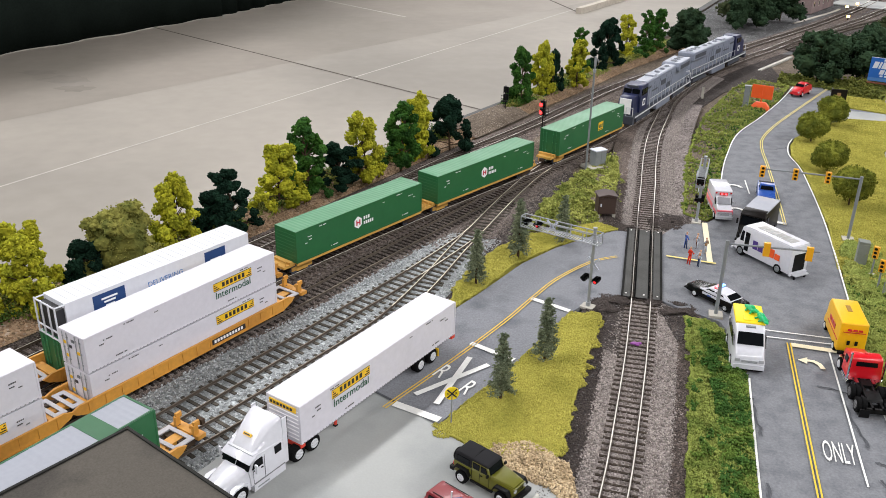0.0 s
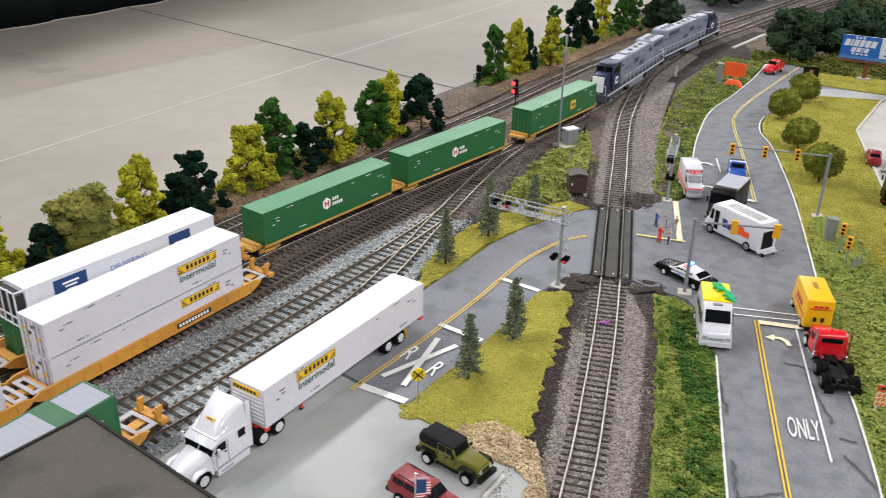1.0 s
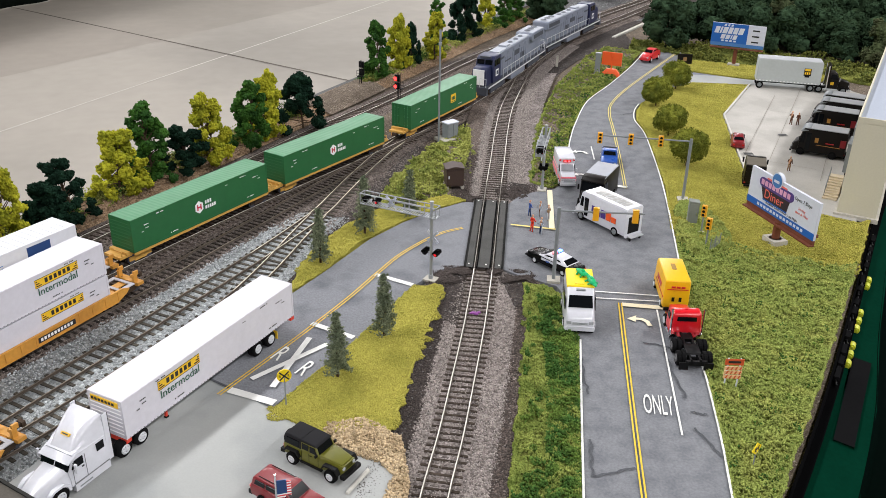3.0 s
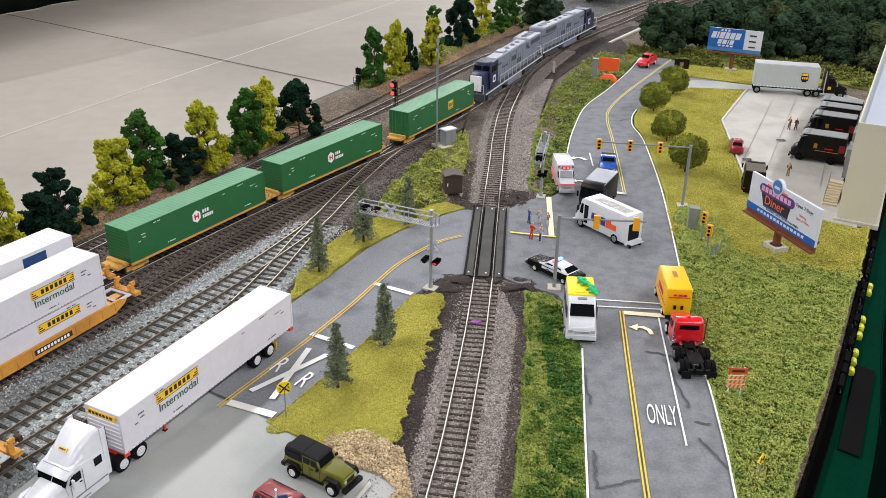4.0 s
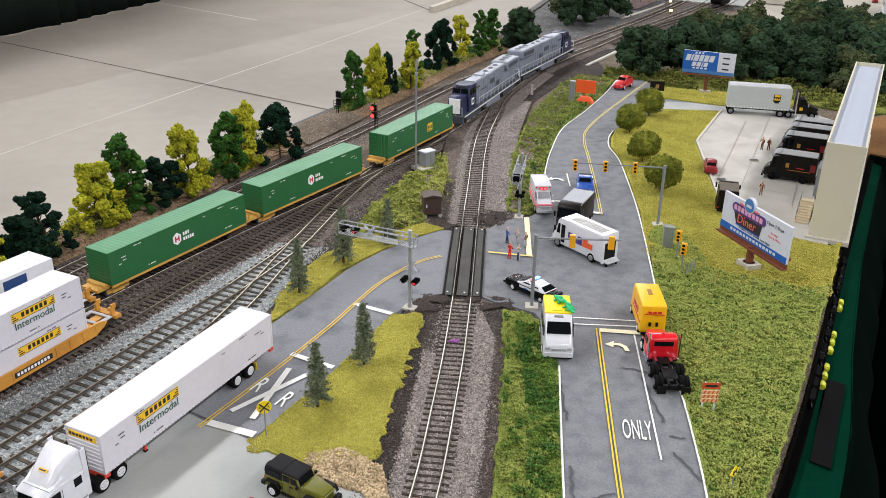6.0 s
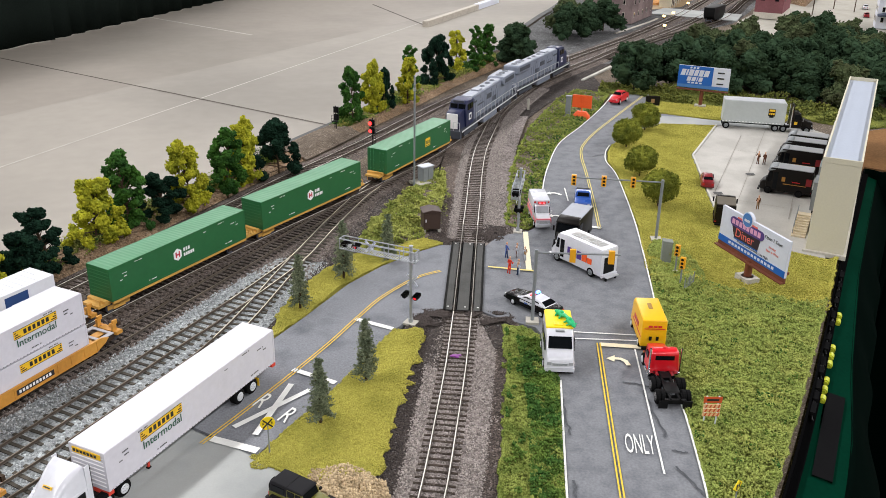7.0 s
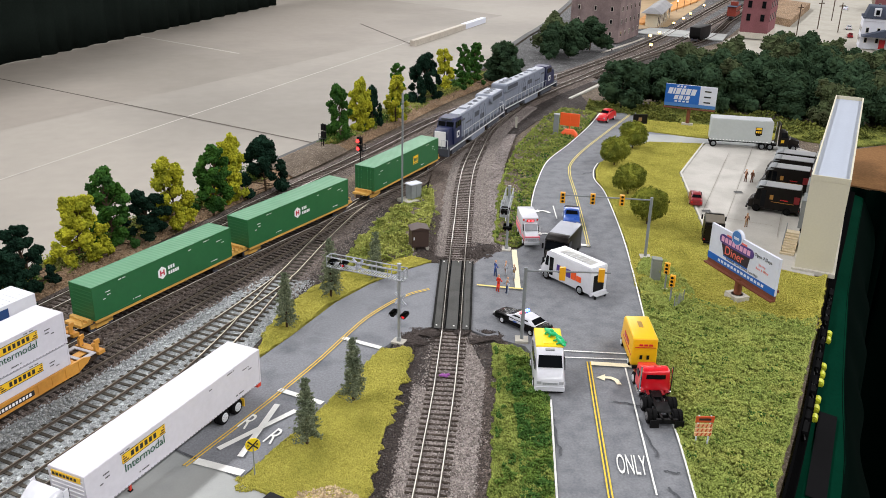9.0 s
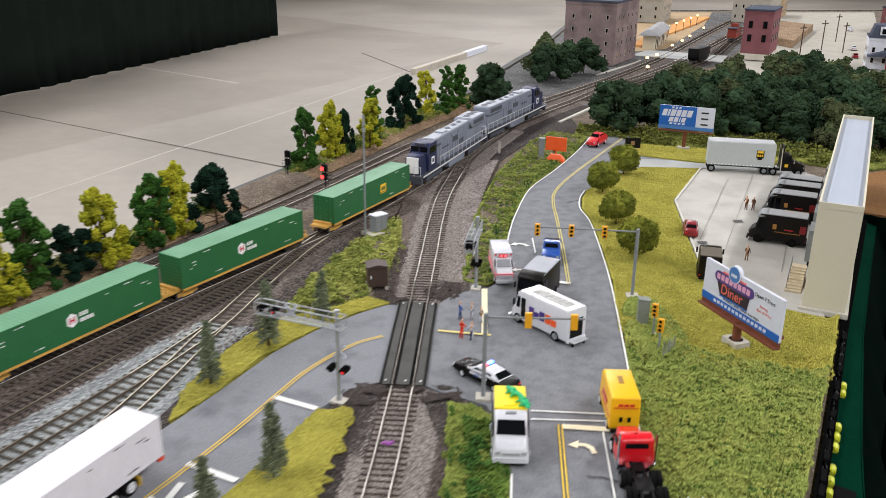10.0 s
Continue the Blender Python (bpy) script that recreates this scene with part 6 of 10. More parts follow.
def well_car(label, ends=(-1, 1), joint=0):
    """A double-stack well car with deep side sills, end platforms, railings and trucks."""
    t = thing("well_car", label, "rail car", group="double-stack well cars")
    for s in (-1, 1):
        bm = bmesh.new()
        pr = [(-112, 11.5), (-104, 14.5), (104, 14.5), (112, 11.5), (108, 8.0), (98, 4.0), (-98, 4.0), (-108, 8.0)]
        lo, hi = sorted((s * 15.6, s * 17.2))
        a = [bm.verts.new(Vector((x, lo, z)) * MM) for x, z in pr]
        b = [bm.verts.new(Vector((x, hi, z)) * MM) for x, z in pr]
        bm.faces.new(a)
        bm.faces.new(list(reversed(b)))
        for i in range(len(pr)):
            bm.faces.new((a[i], b[i], b[(i + 1) % len(pr)], a[(i + 1) % len(pr)]))
        bmesh.ops.recalc_face_normals(bm, faces=bm.faces[:])
        sill = part("side_sill", bm, M["car_yellow"], t)
        bm = bmesh.new()
        y0, y1 = sorted((s * 17.1, s * 17.7))
        box(bm, -103, 103, y0, y1, 13.4, 14.6)
        box(bm, -98, 98, y0, y1, 4.0, 5.0)
        for i in range(15):
            x = -98 + i * 14
            box(bm, x, x + 1.2, y0, y1 - 0.15 if s > 0 else y1, 5, 13.4)
        part("sill_rib", bm, M["car_yellow"], sill)
        y0, y1 = sorted((s * 17.6, s * 17.85))
        bars("number_plate", [(16, 52, y0, y1, 7.0, 11.6)], M["logo_black"], sill, "black panel with a reporting mark")
        y0, y1 = sorted((s * 17.8, s * 17.95))
        bars("number_mark", [(18 + k * 3.2, 20.1 + k * 3.2, y0, y1, 8.0, 10.6) for k in range(10)], M["logo_white"], sill, "white bars of a car number")
    part("well_floor", boxes((-100, 100, -15.6, 15.6, 4.0, 5.0)), M["car_yellow"], t)
    for s in ends:
        a, b = sorted((s * 98, s * 131))
        p = part("end_platform", boxes((a, b, -4, 4, 8.0, 11.0), (sorted((s * 96, s * 103))[0], sorted((s * 96, s * 103))[1], -16, 16, 9.5, 12.0), (sorted((s * 124, s * 131))[0], sorted((s * 124, s * 131))[1], -14, 14, 9.0, 12.0), bevel=0.5), M["car_yellow"], t)
        walkway(p, s * 113.5, 13)
        for y in (-9, 9):
            part("lift_bracket", boxes((min(s * 124, s * 128), max(s * 124, s * 128), y - 1.3, y + 1.3, 11.6, 19), (min(s * 125, s * 130), max(s * 125, s * 130), y - 0.9, y + 0.9, 17.5, 21.5), bevel=0.6), M["car_yellow"], p)
        p.matrix_basis = pose(0, 0, -0.0025)
        part("brake_post", rods(((s * 127, -6, 12), (s * 127, -6, 15), 1.2), seg=8), M["car_yellow"], p)
        part("brake_wheel", rods(((s * 127, -8, 15.5), (s * 127, -4, 15.5), 2.0), seg=10), M["car_yellow"], p)
        bogie(t, s * 117)
        coupler(t, s * 131, s)
    if joint:
        p = part("joint_frame", boxes((joint * 110 - 14, joint * 110 + 14, -4, 4, 7.5, 10.5), (joint * 110 - 15, joint * 110 - 12, -16, 16, 9, 11.5), (joint * 110 + 12, joint * 110 + 15, -16, 16, 9, 11.5), bevel=0.4), M["car_yellow"], t)
        walkway(p, joint * 103, 13, 5)
        walkway(p, joint * 117, 13, 5)
        bogie(t, joint * 110)
    return t


def walkway(parent, x, half, reach=8.5):
    """A pale open frame of tread plate round a gap over the truck."""
    part("walkway", boxes((x - reach, x + reach, -half, -half + 4, 11.8, 12.6), (x - reach, x + reach, half - 4, half, 11.8, 12.6), (x - reach, x - reach + 3.2, -half + 4, half - 4, 11.8, 12.6), (x + reach - 3.2, x + reach, -half + 4, half - 4, 11.8, 12.6)), M["tread"], parent, "pale grey tread plate")


def spine_car(label):
    """A low yellow spine car: a centre beam, cross arms, end platforms and trucks."""
    t = thing("spine_car", label, "rail car", group="spine cars of the train")
    part("centre_beam", boxes((-100, 100, -4, 4, 8, 12.6), bevel=0.6), M["spine_yellow"], t)
    bm = bmesh.new()
    for x in (-88, -30, 30, 88):
        box(bm, x - 3, x + 3, -15, 15, 10.6, 12.9)
    for s in (-1, 1):
        y0, y1 = sorted((s * 13.6, s * 15.4))
        box(bm, -92, 92, y0, y1, 10.4, 12.6)
    part("cross_arm", bevelled(bm, 0.3), M["spine_yellow"], t)
    for s in (-1, 1):
        x0, x1 = sorted((s * 92, s * 106))
        p = part("end_platform", boxes((x0, x1, -11, 11, 9.6, 12.2), (sorted((s * 95, s * 99))[0], sorted((s * 95, s * 99))[1], -12, 12, 12.0, 15.0), bevel=0.5), M["spine_yellow"], t)
        part("stirrup", rods(((s * 103, -10, 12), (s * 103, -10, 17), 0.6), ((s * 103, -10, 17), (s * 103, 0, 17), 0.6), ((s * 103, 9, 4), (s * 103, 9, 11), 0.6)), M["spine_yellow"], p)
        bogie(t, s * 82, M["spine_yellow"] if s < 0 else None)
        coupler(t, s * 102, s)
    return t


def locomotive(label):
    """A six-axle road diesel with a comfort cab: long hood, radiator section, walkways, railings, fuel tank, two three-axle trucks."""
    t = thing("locomotive", label, "locomotive", group="locomotives of the train")
    part("frame", boxes((-122, 122, -15.5, 15.5, 13.5, 16.5), (-126, -120, -15, 15, 6, 16.5), (120, 126, -15, 15, 6, 16.5), bevel=0.5), M["loco_dark"], t)
    hood = bmesh.new()
    prism(hood, [(-112, 16.5), (70, 16.5), (70, 48), (66, 50), (-108, 50), (-112, 48)], 9.5)
    bevelled(hood, 0.6)
    h = part("hood", hood, M["loco_grey"], t)
    bm = bmesh.new()
    prism(bm, [(-114, 40), (-60, 40), (-56, 44), (-56, 49), (-60, 52.5), (-112, 52.5), (-114, 51)], 13.5)
    bevelled(bm, 0.6)
    part("radiator", bm, M["loco_grey"], h)
    for i in range(3):
        part("fan_grille", rods(((-102 + i * 15, 0, 53.7), (-102 + i * 15, 0, 54.1), 4.9), seg=16), M["loco_dark"], h)
    for x in (-40, -20, 2):
        part("fan_grille", rods(((x, 0, 51.9), (x, 0, 52.3), 3.4), seg=14), M["loco_dark"], h)
    bm = bmesh.new()
    box(bm, -106, 66, -7.6, 7.6, 49.9, 50.8)
    box(bm, -110, -62, -12.4, 12.4, 52.4, 52.9)
    for i in range(3):
        rod(bm, (-102 + i * 15, 0, 52.6), (-102 + i * 15, 0, 53.8), 5.8, 18)
    for x in (-40, -20, 2):
        rod(bm, (x, 0, 50.5), (x, 0, 52.0), 4.2, 16)
    box(bm, 18, 34, -6, 6, 50.5, 53.0)
    part("roof_fan", bm, M["loco_roof"], h)
    rows = []
    for s in (-1, 1):
        y0, y1 = sorted((s * 9.4, s * 9.9))
        for i in range(12):
            x = -50 + i * 9.6
            rows.append((x, x + 8.4, y0, y1, 18, 40))
        for i in range(5):
            rows.append((-52 + i * 24, -36 + i * 24, *sorted((s * 9.4, s * 10.1)), 42, 46))
    bars("hood_door", rows, M["loco_grey"], h)
    for s in (-1, 1):
        y0, y1 = sorted((s * 9.8, s * 10.15))
        for r in ((-12, 8, y0, y1, 34, 41), (22, 46, y0, y1, 33, 35), (50, 66, y0, y1, 40, 43), (-108, -66, *sorted((s * 13.4, s * 13.8)), 43, 49)):
            bars("grille", [r], M["loco_dark"], h)
    rows = []
    for s in (-1, 1):
        y0, y1 = sorted((s * 9.9, s * 10.25))
        rows += [(-34 + k * 6, -30 + k * 6, y0, y1, 26, 33) for k in range(3)]
    bars("marking", rows, M["loco_dark"], h, "dark number bars")
    bars("sill_stripe", [(-120, 120, *sorted((s * 15.4, s * 15.75)), 14.0, 16.0) for s in (-1, 1)], M["rail_white"], t, "white stripe along the sill")
    cab = bmesh.new()
    prism(cab, [(70, 16.5), (100, 16.5), (100, 38), (96, 48), (92, 51), (70, 51)], 13.6, 12.4, 38, 51)
    bevelled(cab, 0.8)
    c = part("cab", cab, M["loco_navy"], t, "navy blue cab")
    nose = bmesh.new()
    prism(nose, [(99, 16.5), (118, 16.5), (119, 36), (115, 40), (99, 41)], 11.5, 9.5, 18, 41)
    bevelled(nose, 0.8)
    part("nose", nose, M["loco_navy"], c)
    part("nose_panel", boxes((118.4, 120.0, -8, 8, 18, 38), bevel=0.3), M["logo_white"], c, "white panel on the nose")
    part("windshield", boxes((97.2, 98.9, -11, -1, 40.4, 47), (97.2, 98.9, 1, 11, 40.4, 47)), M["glass"], c)
    rows = []
    for s in (-1, 1):
        rows += [(75, 84, *sorted((s * 12.6, s * 13.7)), 38.5, 46.5), (86, 94, *sorted((s * 12.6, s * 13.7)), 38.5, 46.5)]
    bars("cab_window", rows, M["glass"], c)
    for s in (-1, 1):
        bars("emblem", [(81, 90, *sorted((s * 13.3, s * 13.9)), 24, 33)], M["logo_white"], c, "white diamond emblem")
        bars("emblem_mark", [(83, 88, *sorted((s * 13.85, s * 14.05)), 26, 31)], M["loco_navy"], c)
    part("number_board", boxes((95, 97, -8, 8, 48.5, 51.2), bevel=0.2), M["loco_dark"], c)
    bm = bmesh.new()
    for s in (-1, 1):
        for i in range(12):
            x = -116 + i * 16.4
            rod(bm, (x, s * 15, 16.5), (x, s * 15, 28), 0.38, 5)
        rod(bm, (-118, s * 15, 28), (66, s * 15, 28), 0.38, 5)
        for x in (-124, 124):
            rod(bm, (x, s * 13, 7), (x, s * 13, 28), 0.45, 5)
        for x in (-124, 124):
            rod(bm, (x, s * 13, 28), (x, s * 4, 28), 0.4, 5)
            rod(bm, (x, s * 4, 28), (x, s * 4, 16), 0.4, 5)
    part("handrail", bm, M["rail_white"], t, "pale painted handrail")
    bm = bmesh.new()
    prism(bm, [(-30, 6), (-27, 4), (27, 4), (30, 6), (30, 13.5), (-30, 13.5)], 14)
    part("fuel_tank", bevelled(bm, 1.0), M["loco_grey"], t)
    for s in (-1, 1):
        tr = part("truck", boxes((s * 76 - 27, s * 76 + 27, -12, -9.5, 4, 10), (s * 76 - 27, s * 76 + 27, 9.5, 12, 4, 10), (s * 76 - 20, s * 76 + 20, -9.5, 9.5, 7, 12), bevel=0.5), M["loco_dark"], t)
        for dx in (-22, 0, 22):
            bm = bmesh.new()
            for y in (-8.2, 8.2):
                rod(bm, (s * 76 + dx, y - 1, 5.8), (s * 76 + dx, y + 1, 5.8), 5.8, 18)
            part("wheelset", bm, M["dark_truck"], tr)
        coupler(t, s * 124, s)
    return t


# the line on which the standing cars are set
LINES = {**TRACK, "stack": [(-0.78, -0.455), (-0.70, -0.335), (-0.60, -0.188), (-0.5076, -0.0505), (-0.455, 0.028), (-0.403, 0.112), (-0.369, 0.163)]}


def along(key, s):
    """Place and heading on a track at a distance along it."""
    xy, d = smooth_path(LINES[key], 0.001)
    i = int(np.clip(round(s / 0.001), 0, len(xy) - 1))
    return xy[i], d[i]


def nearest(key, x, y):
    xy, _ = smooth_path(LINES[key], 0.001)
    return 0.001 * int(np.argmin(((xy - (x, y)) ** 2).sum(1)))


def on_track(ob, key, s, half, flip=False):
    """Sets a car on its two trucks."""
    a, b = along(key, s - half)[0], along(key, s + half)[0]
    m, d = (a + b) / 2, b - a
    ob.matrix_basis = pose(m[0], m[1], RAIL, 0, 0, math.degrees(math.atan2(d[1], d[0])) + (180 if flip else 0))


def trains():
    s0 = nearest("train", -0.262, 0.348)
    for off, name, mats in ((0.0, "hub", (M["hub_green"], M["hub_roof_lit"])), (-0.213, "hub", (M["hub_green"], M["hub_roof_lit"])), (0.243, "emp", (M["hub_green"], M["hub_roof_lit"]))):
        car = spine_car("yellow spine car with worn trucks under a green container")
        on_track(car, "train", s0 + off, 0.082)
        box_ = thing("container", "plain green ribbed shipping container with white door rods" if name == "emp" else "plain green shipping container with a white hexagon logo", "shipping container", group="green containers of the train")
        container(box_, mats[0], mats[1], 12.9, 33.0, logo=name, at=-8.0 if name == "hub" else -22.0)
        on_track(box_, "train", s0 + off, 0.082, flip=name == "emp")
    car = well_car("yellow double-stack well car carrying a green and a white container")
    on_track(car, "train", s0 - 0.455, 0.117)
    low = thing("container", "green shipping container in the well of a rail car", "shipping container", group="green containers of the train")
    container(low, M["hub_green"], M["hub_roof_lit"], 5.0, 29.5, logo="emp", at=-8.0)
    on_track(low, "train", s0 - 0.455, 0.117, flip=True)
    top = thing("reefer_container", "white refrigerated container with navy panels, stacked on a green container", "shipping container")
    reefer(top, 34.6)
    on_track(top, "train", s0 - 0.455, 0.117)
    car = well_car("yellow double-stack well car carrying two white containers")
    on_track(car, "train", s0 - 0.735, 0.117)
    for z in (5.0, 34.6):
        w = thing("container", "plain white shipping container stacked in a well car", "shipping container", group="white containers")
        container(w, M["trailer_white"], M["trailer_white"], z, 29.5)
        on_track(w, "train", s0 - 0.735, 0.117)
    for k, off, lab in ((0, 0.5190, "grey and navy blue six-axle diesel locomotive with white nose panel"), (1, 0.8370, "grey and navy blue six-axle diesel locomotive with pale roof")):
        lo = locomotive(lab)
        on_track(lo, "train", s0 + off, 0.092, flip=(k == 0))
        lo.scale = (1.20 if k == 0 else 1.25, 1.13, 1.16)
    # the standing double-stack cars
    s1 = nearest("stack", -0.5076, -0.0505)
    for off in (0.0, -0.221):
        car = well_car("yellow double-stack well car carrying two white containers", (1,) if off == 0.0 else (-1,), -1 if off == 0.0 else 0)
        on_track(car, "stack", s1 + off, 0.117)
        for k, z in enumerate((4.6, 34.0)):
            w = thing("container", "white shipping container with yellow logo panel, stacked in a well car", "shipping container", group="white containers")
            c = container(w, M["trailer_white"], M["trailer_white"], z, 28.1, logo="hunt", at=-45.0)
            on_track(w, "stack", s1 + off, 0.117, flip=True)
            if k:
                for s in (-1, 1):
                    lettering("logo_word", "Intermodal", 6.3, M["logo_green"], c, face_matrix(s, -45, z + 28.1 - 15.4, 15.25), "dark green word")
    s2 = nearest("spur", -0.497, -0.199) - 0.082
    car = well_car("yellow double-stack well car carrying one green container")
    on_track(car, "spur", s2, 0.117)
    w = thing("container", "green shipping container with pale grey roof panels in a well car", "shipping container", group="green containers of the train")
    c = container(w, M["hub_green"], M["grey_roof"], 16.5, 34.0)
    bars("roof_band", [(90.6, 92.3, -14.7, 14.7, 50.4, 50.8), (52, 66, -14.7, 14.7, 50.4, 50.8), (-92, 52, 13.4, 14.7, 50.4, 50.8), (-92, 52, -14.7, -13.4, 50.4, 50.8), (66, 90.6, 13.4, 14.7, 50.4, 50.8), (66, 90.6, -14.7, -13.4, 50.4, 50.8)], M["band_green"], c, "green bands across and along the roof")
    on_track(w, "spur", s2, 0.117)


def reefer(t, z0):
    """A refrigerated box with a machine frame at one end and printed panels."""
    h, L, half = 29.5, 92.5, 14.9
    c = part("container_body", boxes((-L + 8, L, -half, half, z0, z0 + h), bevel=0.3), M["reefer_white"], t)
    bm = bmesh.new()
    for i in range(27):
        x = -L + 14 + i * 6.5
        box(bm, x, x + 0.5, -half + 1, half - 1, z0 + h - 0.1, z0 + h + 0.25)
    part("roof_rib", bm, M["reefer_white"], c)
    part("cooling_unit", boxes((-L + 1.5, -L + 8, -half + 2, half - 2, z0 + 2, z0 + h - 4), bevel=0.6), M["logo_black"], t)
    bm = bmesh.new()
    for y in (-half + 1, -5, 5, half - 1):
        rod(bm, (-L, y, z0), (-L, y, z0 + h), 0.7, 6)
    for z in (z0 + 1, z0 + 8, z0 + h - 1):
        rod(bm, (-L, -half + 1, z), (-L, half - 1, z), 0.7, 6)
    for y in (-half + 1, half - 1):
        for z in (z0 + 1, z0 + h - 1):
            rod(bm, (-L, y, z), (-L + 9, y, z), 0.7, 6)
    part("unit_frame", bm, M["reefer_white"], t)
    for s in (-1, 1):
        y0, y1 = sorted((s * half, s * (half + 0.25)))
        bars("printed_panel", [(44, 66, y0, y1, z0 + 3, z0 + h - 3)], M["logo_blue"], c, "navy blue printed panel")
        p = bars("printed_panel", [(-62, -34, y0, y1, z0 + 3, z0 + h - 3)], M["logo_blue"], c, "navy blue printed panel")
        y0, y1 = sorted((s * (half + 0.2), s * (half + 0.4)))
        rows = [(-58 + k * 4.6, -55.2 + k * 4.6, y0, y1, z0 + 8, z0 + 13) for k in range(5)] + [(-53, -43, y0, y1, z0 + 18, z0 + 19.5), (-55, -41, y0, y1, z0 + 21, z0 + 22.5), (-52, -44, y0, y1, z0 + 15, z0 + 16.2)] + [(48, 62, y0, y1, z0 + 8, z0 + 10), (51, 59, y0, y1, z0 + 14, z0 + 15.5), (49.5, 60.5, y0, y1, z0 + 17, z0 + 18.5)]
        bars("logo_mark", rows, M["logo_white"], p, "white marks of a logo")
        lettering("slogan", "DELIVERING", 4.6, M["logo_blue_light"], c, face_matrix(s, 4, z0 + 18, half + 0.15), "blue slogan")
        lettering("slogan", "THE FUTURE", 4.6, M["logo_blue_light"], c, face_matrix(s, 6, z0 + 11.5, half + 0.15), "blue slogan")


M["grey_roof"] = paint("grey_roof_panel", 144, 148, 158, 0.45)
trains()


# ---- road vehicles; x ahead, y to the left, millimetres ----
M["cab_white"] = paint("truck_white", 212, 213, 220, 0.22, coat=0.4)
M["car_red"] = paint("dark_red_paint", 124, 26, 34, 0.38, coat=0.15)
M["bright_red"] = paint("bright_red_paint", 200, 34, 44, 0.3, coat=0.5)
M["tractor_red"] = paint("tractor_red", 214, 22, 36, 0.3, coat=0.5)
M["jeep_green"] = paint("olive_car_paint", 98, 98, 28, 0.4, coat=0.15)
M["car_black"] = paint("black_plastic", 13, 13, 14, 0.6)
M["police_black"] = paint("gloss_black_paint", 7, 7, 8, 0.25)
M["police_black"].node_tree.nodes["Principled BSDF"].inputs["Specular IOR Level"].default_value = 0.25
M["shield_gold"] = paint("gold_emblem", 170, 122, 52, 0.5)
M["deep_red"] = paint("deep_red_panel", 122, 20, 26, 0.45)
M["soft_top"] = paint("black_soft_top", 38, 38, 40, 0.85)
M["van_brown"] = paint("dark_brown_paint", 18, 14, 12, 0.4)
M["van_brown"].node_tree.nodes["Principled BSDF"].inputs["Specular IOR Level"].default_value = 0.22
M["car_black"].node_tree.nodes["Principled BSDF"].inputs["Specular IOR Level"].default_value = 0.2
M["van_roof"] = paint("pale_grey_roof", 168, 170, 174, 0.5)
M["van_yellow"] = paint("yellow_van_paint", 240, 184, 20, 0.35)
M["roof_yellow"] = paint("yellow_roof", 240, 212, 20, 0.5)
M["car_blue"] = paint("blue_car_paint", 44, 82, 160, 0.3, coat=0.4)
M["toy_green"] = paint("green_plastic", 24, 178, 112, 0.3)
M["lamp_clear"] = paint("clear_lamp", 172, 174, 178, 0.2)
M["lamp_red"] = paint("red_lamp", 190, 26, 30, 0.3)
M["skylight_grey"] = paint("translucent_grey_panel", 150, 150, 146, 0.4)
M["pale_grey"] = paint("pale_grey_plastic", 188, 190, 194, 0.5)


def squeeze(bm, x0, x1, f):
    """Narrows the body from x0 (full) to x1 (f of its width)."""
    for v in bm.verts:
        k = min(max((v.co.x / MM - x0) / (x1 - x0), 0), 1)
        v.co.y *= 1 + (f - 1) * k
    return bm


def shell(profile, half, top=None, low=None, high=None, bevel=0.7, seg=2, nose=None):
    bm = prism(bmesh.new(), profile, half, top, low, high)
    if nose:
        squeeze(bm, *nose)
    return bevelled(bm, bevel, seg)


def pane(profile, half, parent, name="side_window", mat=None):
    """Glass on both sides as two thin panes."""
    for s in (-1, 1):
        bm = bmesh.new()
        a = [bm.verts.new(Vector((x, s * half, z)) * MM) for x, z in profile]
        b = [bm.verts.new(Vector((x, s * (half - 0.7), z)) * MM) for x, z in profile]
        bm.faces.new(a)
        bm.faces.new(list(reversed(b)))
        for i in range(len(a)):
            bm.faces.new((a[i], b[i], b[(i + 1) % len(a)], a[(i + 1) % len(a)]))
        bmesh.ops.recalc_face_normals(bm, faces=bm.faces[:])
        part(name, bm, mat or M["glass"], parent)


def slanted(x0, z0, x1, z1, half0, half1, parent, name="windshield", mat=None, proud=0.35):
    """A pane across the body from (x0, z0) below to (x1, z1) above, lifted outwards."""
    d = Vector((x1 - x0, z1 - z0))
    n = Vector((d.y, -d.x)).normalized() * proud
    bm = bmesh.new()
    lo = [(x0, -half0, z0), (x0, half0, z0), (x1, half1, z1), (x1, -half1, z1)]
    a = [bm.verts.new(Vector((x + n.x, y, z + n.y)) * MM) for x, y, z in lo]
    b = [bm.verts.new(Vector((x - n.x, y, z - n.y)) * MM) for x, y, z in lo]
    bm.faces.new(a)
    bm.faces.new(list(reversed(b)))
    for i in range(4):
        bm.faces.new((a[i], b[i], b[(i + 1) % 4], a[(i + 1) % 4]))
    bmesh.ops.recalc_face_normals(bm, faces=bm.faces[:])
    return part(name, bm, mat or M["glass"], parent)


